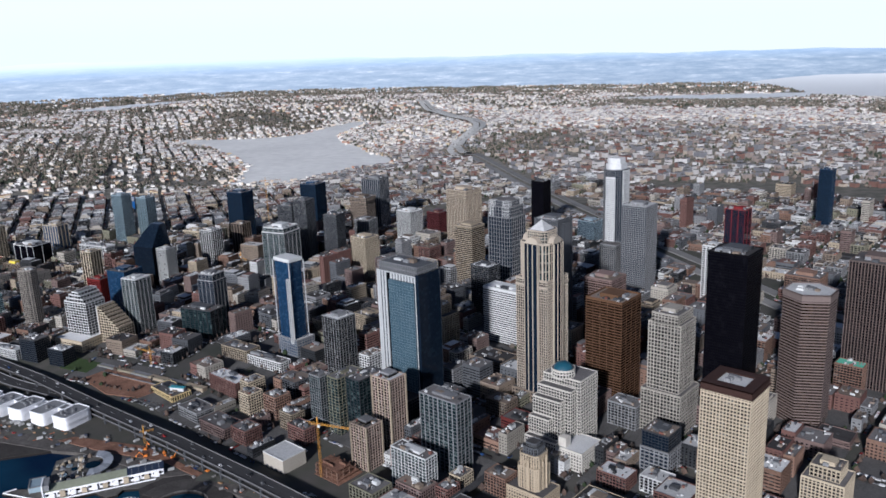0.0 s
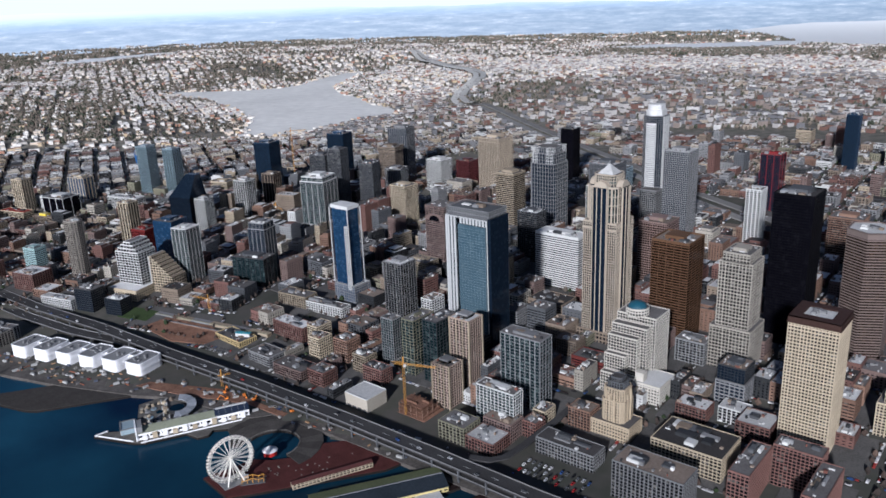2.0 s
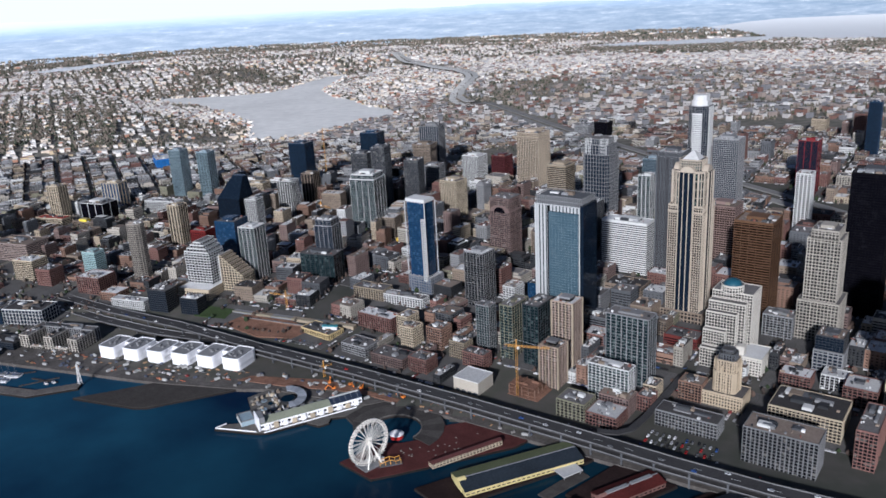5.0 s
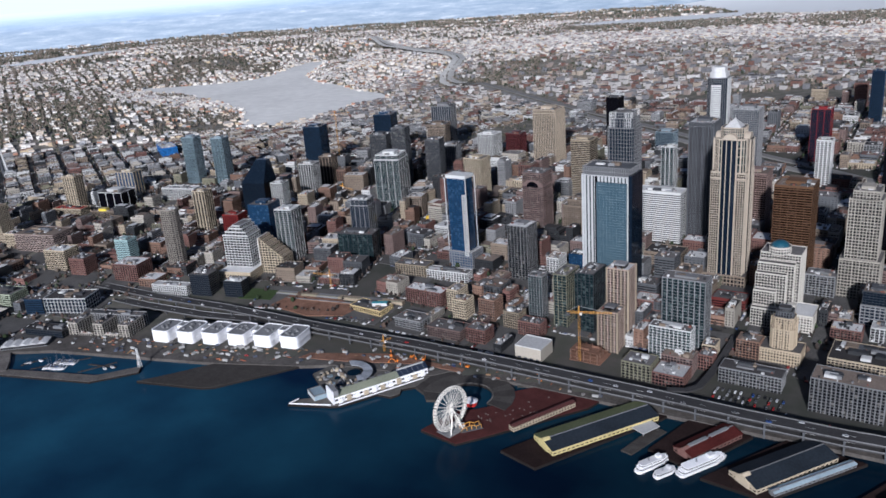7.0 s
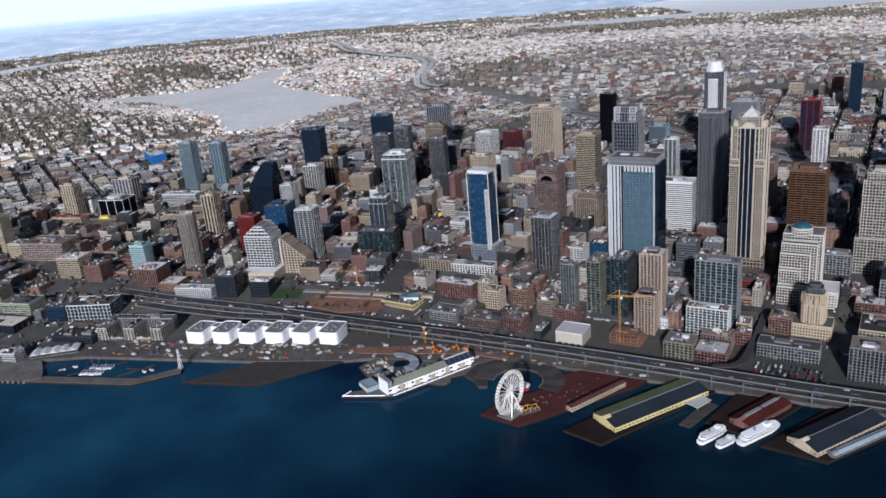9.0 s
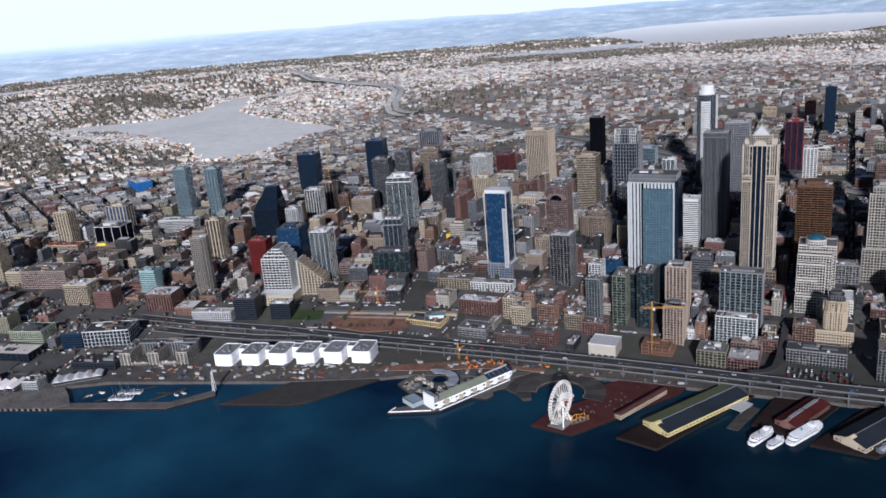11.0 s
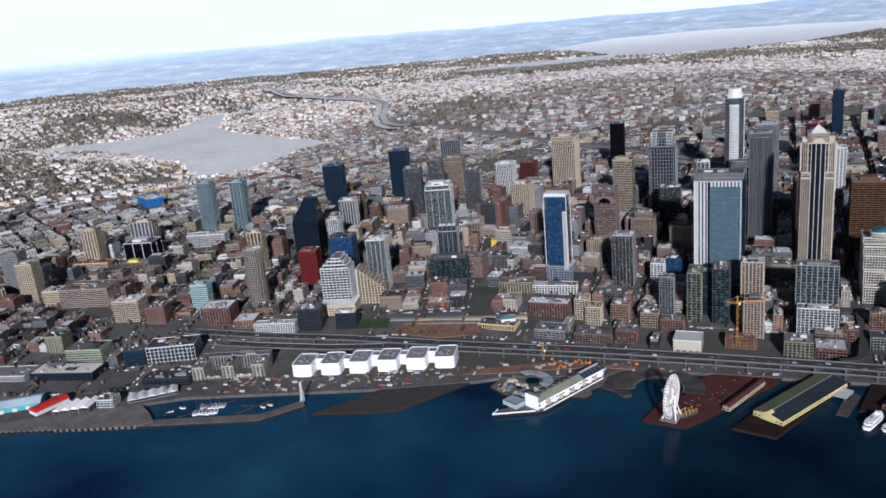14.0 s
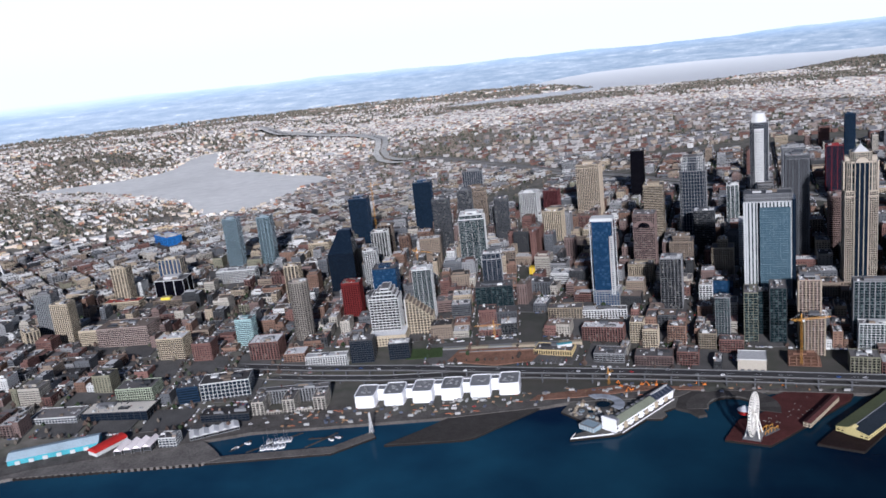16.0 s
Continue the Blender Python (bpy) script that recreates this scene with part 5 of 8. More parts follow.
# the north end of the waterfront
lowrise("red brick building with a white roof", -1197, 361, 40, 32, 15, 40, BRICK, roof=ROOF_L, bay=4, pier=1.8)
lowrise("white colonnaded hall beside the viaduct", -1103, 352, 55, 14, 15, 24, WHITE, roof=ROOF_L, bay=3.2, pier=1.4, band=0.9, base=7)
lowrise("dark glass office block", -1060, 372, 30, 22, 15, 40, DARK, G_NAVY, roof=ROOF_M, pier=0.4)
lowrise("dark office block with a pale roof", -1014, 385, 27, 19, 15, 32, DARK, G_NAVY, roof=ROOF_L, pier=0.5)
lowrise("long office building with white window frames", -1196, 264, 60, 32, 24, 27, WHITE, G_NAVY, roof=ROOF_D, bay=5, pier=0.8, band=0.55, storey=4.6, units=6, base=4)
lowrise("dark blue banded glass wing of the long office", -1237, 246, 26, 34, 24, 26, BLUEW, G_NAVY, roof=ROOF_M, bay=26, pier=0.3, band=1.4, storey=3.4, units=3, base=4)
lowrise("low dark office building with white frames", -1157, 206, 58, 20, 15, 12, DARK, G_NAVY, roof=ROOF_D, bay=5, pier=0.6, base=3.4)
lowrise("white-framed office building near the cruise pier", -1372, 168, 60, 30, 15, 15, WHITE, G_NAVY, roof=ROOF_M, bay=4, pier=0.7, band=0.7, base=3.4)
lowrise("flat-roofed modern hall with a cream roof", -1300, 191, 84, 30, 13, 15, DARK, G_NAVY, roof=coat("cream_roof_membrane", (0.58, 0.54, 0.47), rough=0.9, spread=0.2), bay=8, pier=0.5, band=0.4, base=3.4)
lowrise("green scaffolded building", -1308, 236, 48, 30, 15, 25, coat("pale_green_sheet", (0.30, 0.335, 0.25)), roof=ROOF_M, base=4)
CONDO = coat("pale_buff_render", (0.40, 0.37, 0.32), spread=0.15)
for k in range(3):
    lowrise("pale apartment wing with balcony towers facing the marina", -1127 + 34 * k, 231 + 11.5 * k, 14, 30, 17, 19, CONDO, G_DARK, roof=ROOF_M, base=3.4, bay=4.2, pier=1.6, band=0.8)
    if k < 2:
        lowrise("low pale garden wall with openings before the court", -1106 + 34 * k, 223 + 11.5 * k, 19, 3, 17, 6.5, CONDO, G_DARK, roof=ROOF_T, base=3.4, bay=3.2, pier=1.2, band=0.8, units=0)
lowrise("long grey apartment wing behind three front wings", -1099, 260, 86, 12, 18, 20, PALE, G_DARK, roof=ROOF_M, base=3.4, bay=3.6, pier=1.5, band=0.6, units=5)
lowrise("white low office block with a curved front", -1465, 680, 60, 34, 15, 34, WHITE, roof=ROOF_L, bay=4, pier=1.4)


# ---- waterfront ----
def slab(name, label, poly, z0, z1, material, category="pier", kind=""):
    return tagged(new(name, Geo().prism(poly, z0, z1, True, True).mesh(name, material)), label, category, kind=kind)


def offset_line(pts, by):
    out = []
    for i, p in enumerate(pts):
        a, b = Vector(pts[max(0, i - 1)]), Vector(pts[min(len(pts) - 1, i + 1)])
        d = (b - a).normalized()
        out.append((p[0] - d.y * by, p[1] + d.x * by))
    return out


front = [(-1800, -346), (-1500, -90), (-1313, 62), (-1106, 178), (-979, 217), (-893, 243), (-806, 278), (-773, 296), (-664, 322), (-652, 338), (-580, 346), (-440, 352), (-290, 361), (0, 372), (500, 386)]
back = offset_line(front, 52)
quay = Geo()
for i in range(len(front) - 1):
    a, b, c, d = front[i], front[i + 1], back[i + 1], back[i]
    quay.quad((*a, -5), (*b, -5), (*b, 3.4), (*a, 3.4))
    quay.quad((*a, 3.4), (*b, 3.4), (*c, 3.4), (*d, 3.4))
tagged(new("quay", quay.mesh("quay", QUAYC)), "grey concrete sea wall and quayside street", "quay", kind="structure")


def ribbon(name, pts, width, z, thick, material, label, category, kind="", parapet=0.0):
    """A road along a line of points (x, y) at the heights z."""
    l, r = offset_line(pts, width / 2), offset_line(pts, -width / 2)
    zz = z if isinstance(z, (list, tuple)) else [z] * len(pts)
    geo = Geo()
    for i in range(len(pts) - 1):
        a, b, c, d, h0, h1 = r[i], r[i + 1], l[i + 1], l[i], zz[i], zz[i + 1]
        geo.quad((*a, h0), (*b, h1), (*c, h1), (*d, h0))
        if thick:
            geo.quad((*a, h0 - thick), (*b, h1 - thick), (*b, h1), (*a, h0))
            geo.quad((*c, h1 - thick), (*d, h0 - thick), (*d, h0), (*c, h1))
            geo.quad((*d, h0 - thick), (*c, h1 - thick), (*b, h1 - thick), (*a, h0 - thick))
    ob = new(name, geo.mesh(name, material))
    return tagged(ob, label, category, kind=kind), l, r


def viaduct():
    line = [(-1330, 330), (-1240, 322), (-1110, 327), (-985, 340), (-846, 346), (-703, 356), (-574, 361), (-464, 363), (-365, 363), (-290, 366), (-100, 385), (150, 410), (500, 435)]
    fine = []
    for (ax, ay), (bx, by) in zip(line, line[1:]):
        n = max(2, int(abs(bx - ax) / 14))
        fine += [(ax + (bx - ax) * k / n, ay + (by - ay) * k / n) for k in range(n)]
    fine.append(line[-1])
    root = thing("viaduct", "grey double-deck concrete road viaduct on columns along the waterfront", "viaduct", group="")
    for nm, z in (("upper_deck", 15.2), ("lower_deck", 9.2)):
        track = fine if nm == "upper_deck" else [(p[0], p[1] - 17 * float(ss(-p[0], 890, 1020))) for p in fine]
        ob, l, r = ribbon(nm, track, 15, z, 1.3, ROADC, "worn concrete road deck", "")
        ob.parent = root
        for side in (l, r):
            rail, inner, m_ = Geo(), offset_line(side, 0.35), len(side)
            rail.v = [(*p, zz) for zz in (z - 0.05, z + 1.05) for q in (side, inner) for p in q]
            rail.f = [q for i in range(m_ - 1) for q in ((i, i + 1, 2 * m_ + i + 1, 2 * m_ + i), (m_ + i + 1, m_ + i, 3 * m_ + i, 3 * m_ + i + 1), (2 * m_ + i, 2 * m_ + i + 1, 3 * m_ + i + 1, 3 * m_ + i))]
            part("parapet", rail, PALE, root)
        marks = Geo()
        for k, (a, b) in enumerate(zip(track, track[1:])):
            if k % 2 == 0:
                marks.beam((*a, z + 0.03), (a[0] + (b[0] - a[0]) * 0.5, a[1] + (b[1] - a[1]) * 0.5, z + 0.03), 0.25, 0.05)
        part("lane_marking", marks, WHITE, root, kind="stuff")
    col = Geo().box(-0.7, 0.7, -0.7, 0.7, 0, 14).mesh("column", GREY)
    cap = Geo().box(-0.8, 0.8, -8.2, 8.2, 0, 1.5).mesh("cross_beam", GREY)
    for k, p in enumerate(fine[::2]):
        away = -17 * float(ss(-p[0], 890, 1020))
        for s in (-7.2, 7.2):
            part("column", col, None, root, m=Matrix.Translation((p[0], p[1] + s, 2.5 - 2)))
            if away < -8:
                part("column", col, None, root, m=Matrix.LocRotScale((p[0], p[1] + s + away, 0.5), None, (1, 1, 0.55)))
        for z, off in ((6.4, away), (12.4, 0.0)):
            part("cross_beam", cap, None, root, m=Matrix.Translation((p[0], p[1] + off, z)))
    return fine


VIA = viaduct()
ob, l_, r_ = ribbon("exit_ramp", [(-440, 377), (-424, 383), (-416, 395), (-414, 420), (-413, 470), (-413, 510)], 7, [15.2, 15.1, 14.8, 14.6, 15.5, 17], 1.2, ROADC, "curving concrete exit ramp from the viaduct", "ramp")
ribbon("approach_road", [(-1330, 332), (-1400, 345), (-1480, 375), (-1540, 420)], 15, [9.5, 9.0, 10.5, 13], 1.0, ROADC, "road leaving the viaduct northwards", "road", "structure")


def pier(name, label, poly, z=2.6, top=None):
    root = thing(name, label, "pier")
    part("deck", Geo().prism(poly, z - 0.8, z, True, True), top or DECK, root)
    piles = Geo()
    n = len(poly)
    for i in range(n):
        a, b = Vector(poly[i]), Vector(poly[(i + 1) % n])
        m = max(2, int((b - a).length / 4))
        for k in range(m):
            p = a + (b - a) * k / m
            piles.cone(p.x, p.y, 0.45, 0.45, -4, z - 0.7, 5)
    part("piling", piles, PILE, root, kind="stuff")
    for i in range(n):
        part("fender", Geo().beam((*poly[i], z - 1.75), (*poly[(i + 1) % n], z - 1.75), 0.5, 2.4), PILE, root)
    return root


pier("pier", "broad empty timber pier", [(-945, 175), (-868, 197), (-857, 204), (-808, 276), (-800, 287), (-850, 274), (-893, 250), (-922, 206)])
pier("breakwater_pier", "long concrete breakwater pier round the marina", [(-1316, 46), (-1122, 109), (-994, 150), (-962, 190), (-971, 200), (-1000, 163), (-1116, 124), (-1300, 68)], top=QUAYC)
pier("aquarium_pier", "timber pier under the aquarium", [(-760, 213), (-719, 229), (-710, 236), (-692, 268), (-677, 270), (-673, 279), (-677, 287), (-664, 300), (-664, 338), (-740, 334), (-774, 304), (-781, 272), (-757, 256), (-744, 250), (-741, 238), (-757, 224)], top=PIERC)
pier("wheel_pier", "brown timber pier with the big wheel", [(-616, 234), (-576, 229), (-562, 247), (-499, 335), (-494, 352), (-556, 352), (-582, 322), (-580, 298), (-590, 286), (-604, 278)], top=coat("oxblood_timber_deck", (0.075, 0.026, 0.024), rough=0.9, spread=0.35, big=0.1, fine=0.8))
pier("shed_pier", "timber pier under a long green shed", [(-536, 238), (-499, 229), (-434, 346), (-430, 356), (-472, 356)], top=MAROON)
pier("ferry_pier", "small timber pier with a red shed", [(-428, 296), (-390, 284), (-358, 352), (-412, 356)], top=MAROON)
pier("shop_pier", "timber pier under a dark shed", [(-379, 276), (-329, 271), (-272, 352), (-332, 360)], top=MAROON)
pier("south_pier", "dark timber pier with a shed", [(-280, 285), (-220, 280), (-180, 362), (-240, 366)], top=MAROON)


def along(p, q, wide, z):
    """Pose of a shed whose length runs from p to q."""
    d = Vector((q[0] - p[0], q[1] - p[1]))
    return ((p[0] + q[0]) / 2, (p[1] + q[1]) / 2, z, math.degrees(math.atan2(d.y, d.x)) - 90, d.length)


def pier_shed(label, p, q, wide, z, eave, ridge, wall, roof, lights=0, other=None):
    x, y, z, rot, length = along(p, q, wide, z)
    root = thing("pier_shed", label, "shed", x, y, z, rot, "waterfront sheds")
    h = length / 2
    part("wall", Geo().facade(rect(wide, length), 0, eave, eave / 2, 4.5, eave * 0.22, 1.4, 0.4), wall, root)
    part("glazing", Geo().prism(rect(wide - 0.7, length - 0.7), 0, eave), G_DARK, root)
    for sx, skin in ((-1, roof), (1, other or roof)):
        slope, w = Geo(), wide / 2 + 0.5
        slope.v = [(sx * w, yy, zz) for yy in (-h - 0.5, h + 0.5) for zz in (eave - 0.3, eave + 0.05)] + [(0, yy, zz) for yy in (-h - 0.5, h + 0.5) for zz in (ridge - 0.35, ridge)]
        slope.f = [(1, 3, 7, 5), (0, 4, 6, 2), (0, 1, 5, 4), (2, 6, 7, 3), (0, 2, 3, 1)]
        part("roof_slope", slope, skin, root)
    part("gable_wall", Geo().gable(-wide / 2, wide / 2, -h + 0.3, h - 0.3, eave - 0.2, ridge - 0.5), wall, root)
    part("ridge_cap", Geo().box(-0.5, 0.5, -h, h, ridge - 0.2, ridge + 0.25), PALE, root)
    part("gable_front", Geo().gable(-wide / 4, wide / 4, -h - 0.8, -h + 6, eave + 0.3, ridge + 1.0, 0.2).box(-wide / 4, wide / 4, -h - 0.7, -h + 5, 0, eave + 0.3), wall, root, "raised front gable")
    for k in range(lights):
        yy = -h + (k + 0.7) * length / (lights + 0.4)
        part("roof_monitor", Geo().box(-wide * 0.08, wide * 0.08, yy - length / lights * 0.36, yy + length / lights * 0.36, ridge - 0.8, ridge + 0.6), PALE, root)
    return root


pier_shed("long yellow-fronted pier shed with mossy green roof", (-506, 258), (-448, 350), 30, 2.6, 5.0, 8.5, YELLOW, GREENROOF, 0, SLATEROOF)
arcade = thing("arcade", "long narrow cream arcade with shop windows along the pier", "arcade", -528, 301, 2.6, math.degrees(math.atan2(65, 31)) - 90, "waterfront sheds")
part("wall", Geo().facade(rect(7, 70), 0, 4.6, 2.3, 3.4, 0.6, 0.9, 0.4), CREAM, arcade)
part("glazing", Geo().prism(rect(6.3, 69.3), 0, 4.6), G_DARK, arcade)
part("roof", Geo().gable(-3.5, 3.5, -35, 35, 4.6, 6.0, 0.4), coat("dark_maroon_roof", (0.075, 0.03, 0.028)), arcade)
slab("cove_quay", "grey concrete quay between the cove and the aquarium", [(-666, 296), (-652, 290), (-642, 280), (-634, 284), (-640, 300), (-636, 322), (-618, 342), (-664, 342)], -4, 2.75, DECK, "quay", "structure")
ring = thing("boardwalk", "dark paved boardwalk round a circular basin", "boardwalk", -610, 304, 2.0)
for k in range(12):
    a0, a1 = radians(-10 + 17 * k), radians(-10 + 17 * (k + 1))
    part("deck_bay", Geo().prism([(r * math.cos(a), r * math.sin(a)) for r, a in ((24, a0), (46, a0), (46, a1), (24, a1))], 0, 1.1, True, True), DECK, ring)
    part("kerb", Geo().prism([(r * math.cos(a), r * math.sin(a)) for r, a in ((24.1, a0), (25.2, a0), (25.2, a1), (24.1, a1))], 1.1, 1.6, True, True), PIERC, ring)
    part("basin_wall", Geo().prism([(r * math.cos(a), r * math.sin(a)) for r, a in ((24.4, a0), (25.4, a0), (25.4, a1), (24.4, a1))], -7, 0, True, True), PILE, ring)


def cafe_table():
    root = thing("cafe_table", "small pale cafe table on the maroon pier deck", "table", 0, 0, -50, 0, "pier tables")
    part("tabletop", Geo().cone(0, 0, 0.75, 0.75, 0.72, 0.8, 8), IVORY, root)
    part("pedestal", Geo().cone(0, 0, 0.12, 0.1, 0, 0.72, 6), DARK, root)
    return root


seat_place = random.Random(12)
first_table = cafe_table()
for k in range(24):
    u, v = seat_place.uniform(0.05, 0.8), seat_place.uniform(-9, 13)
    m = pose(-578 + 62 * u - 0.83 * v, 262 + 84 * u + 0.55 * v, 2.62)
    if k == 0:
        first_table.matrix_basis = m
    else:
        copy_thing(first_table, m).matrix_basis = m
pier_shed("low red-roofed ferry shed on a pier", (-400, 298), (-374, 350), 20, 2.6, 4.5, 7.5, BRICK, REDROOF, 2)
pier_shed("cream-fronted shop shed with a dark roof", (-349, 282), (-304, 352), 29, 2.6, 4.8, 9, CREAM, SLATEROOF, 0)
pier_shed("long grey shed on a timber pier", (-245, 292), (-215, 358), 26, 2.6, 6, 10, PALE, SLATEROOF, 2)


def big_wheel(x, y, z, rot):
    root = thing("ferris_wheel", "tall white steel ferris wheel with closed cabins", "ferris wheel", x, y, z, rot)
    R, hub, WRAP = 19.4, 22.6, coat("warm_white_steel_paint", (0.78, 0.75, 0.68), rough=0.5, spread=0.08, lot=0.03)
    for side in (-1.1, 1.1):
        for r in (R, R - 1.6):
            rim = Geo()
            for k in range(42):
                a, b = 2 * math.pi * k / 42, 2 * math.pi * (k + 1) / 42
                rim.beam((r * math.cos(a), side, hub + r * math.sin(a)), (r * math.cos(b), side, hub + r * math.sin(b)), 0.42)
            part("rim", rim, WRAP, root)
        for k in range(21):
            a = 2 * math.pi * k / 21
            part("spoke", Geo().beam((0.8 * math.cos(a), side * 0.6, hub + 0.8 * math.sin(a)), (R * math.cos(a), side, hub + R * math.sin(a)), 0.36), WRAP, root)
    ties = Geo()
    for k in range(42):
        a = 2 * math.pi * k / 42
        ties.beam((R * math.cos(a), -1.1, hub + R * math.sin(a)), ((R - 1.6) * math.cos(a + 0.07), 1.1, hub + (R - 1.6) * math.sin(a + 0.07)), 0.22)
    part("rim_lattice", ties, WRAP, root)
    part("hub", Geo().beam((0, -3.4, hub), (0, 3.4, hub), 1.9), WRAP, root)
    for side in (-1, 1):
        for foot in (-7.5, 7.5):
            part("leg", Geo().beam((0, side * 2.6, hub), (foot, side * 6.5, 0), 1.0), WRAP, root)
    pane = Geo().rim(rect(1.86, 2.06), rect(1.7, 1.9), -1.2, -0.4).mesh("cabin_window", G_DARK)
    cabin = Geo().box(-0.9, 0.9, -1.0, 1.0, -1.9, 0.0).box(-0.75, 0.75, -0.85, 0.85, 0.0, 0.35).mesh("cabin", WRAP)
    for k in range(42):
        a = 2 * math.pi * k / 42
        box = part("cabin", cabin, None, root, m=Matrix.Translation(((R + 0.4) * math.cos(a), 0, hub + (R + 0.4) * math.sin(a))))
        part("cabin_window", pane, None, box)
    part("platform", Geo().box(-11, 11, -8, 8, 0, 0.9), STEEL, root)


big_wheel(-590.5, 246, 2.6, 78)


def wrapped_block(x, y, rot, link):
    """Building under white plastic sheeting, with a courtyard open to the water."""
    root = thing("wrapped_building", "apartment building wrapped in white plastic sheeting", "building", x, y, 3.4, rot, "white wrapped buildings")
    def wavy(w, d, x0, y0):
        return [(x0 + w / 2 * math.copysign(abs(math.cos(t)) ** 0.3, math.cos(t)), y0 + d / 2 * math.copysign(abs(math.sin(t)) ** 0.3, math.sin(t))) for t in [2 * math.pi * k / 24 for k in range(24)]]
    wings = [("front_wing", wavy(24.5, 34, 0, 0), 14)] + ([("link_wing", wavy(13, 14, 16.4, 9.5), link)] if link else [])
    for nm, poly, h in wings:
        wrap = Geo()
        rings = [(0, 0.0), (0.25 * h, 0.35), (0.5 * h, 0.0), (0.75 * h, 0.35), (h, 0.15)]
        n = len(poly)
        for z, inw in rings:
            wrap.v += [(px, py, z) for px, py in shrink(poly, inw + 0.0)]
        for j in range(len(rings) - 1):
            wrap.f += [(j * n + i, j * n + (i + 1) % n, (j + 1) * n + (i + 1) % n, (j + 1) * n + i) for i in range(n)]
        part(nm, wrap, WRAP, root, "white sheeted walls")
        part("roof", Geo().prism(shrink(poly, 1.2), h - 0.6, h - 0.2), PALE, root, "grey roof inside the sheeting")
        part("sheeting_edge", Geo().rim(shrink(poly, 0.15), shrink(poly, 1.3), h - 0.3, h + 0.5), WRAP, root)
    for i in range(6):
        part("rooftop_unit", UNIT_MESH[PALE.name], None, root, m=Matrix.LocRotScale((rnd.uniform(-7, 7), rnd.uniform(-9, 9), 13.7), None, (3, 2.5, 1.6)))
    FOOT.append((x, y, 22))
    return root


for k in range(6):
    wrapped_block(-1006.5 + 31.2 * k, 267 + 10.7 * k, 12, (13.3, 10.8, 13.3, 11.8, 13.5, 0)[k])


FOOT += [(-1222, 186, 24), (-1240, 165, 20), (-900, 402, 44), (-955, 396, 30), (-845, 412, 26), (-820, 395, 20)]            # the excavation and its car park stay open


# ---- procedural city blocks ----
def taken(x, y, r):
    return any((x - a) ** 2 + (y - b) ** 2 < (r + c) ** 2 for a, b, c in FOOT)


NORTH = (-0.848, 0.53)
def zone(x, y):
    """Which street grid a place belongs to."""
    if (x + 1463) * NORTH[0] + (y - 805) * NORTH[1] > 0:
        return "north"
    return "central" if x > -892 - 0.25 * (y - 560) else "bell"


WALLS = [(BRICK, 5, "red brick"), (RUST, 4, "brown brick"), (TAN, 4, "tan stone"), (IVORY, 4, "ivory"), (PALE, 5, "pale grey"), (GREY, 4, "grey concrete"), (WHITE, 3, "white"), (DARK, 2, "dark grey"), (SAND, 3, "sand-coloured"), (OLIVE, 1, "olive"), (PINK, 3, "rose stone")]
ROOFS = [ROOF_L, ROOF_L, ROOF_M, ROOF_M, ROOF_D, ROOF_T, ROOF_D, ROOF_M, ROOF_T, ROOF_P]
bag = [(w, n) for w, k, n in WALLS for _ in range(k)]
old_bag = bag + [(w, n) for w, k, n in ((BRICK, 9, 'red brick'), (RUST, 8, 'brown brick'), (PINK, 6, 'rose stone'), (IVORY, 3, 'ivory'), (GREY, 5, 'grey concrete'), (DARK, 4, 'dark grey')) for _ in range(k)]
PAVE = Geo()
TREE_AT, CAR_AT = [], []
pale_bag = bag + [(w, n) for w, k, n in ((WHITE, 9, 'white'), (IVORY, 7, 'ivory'), (SAND, 4, 'sand-coloured'), (PALE, 6, 'pale grey')) for _ in range(k)]
count = 0


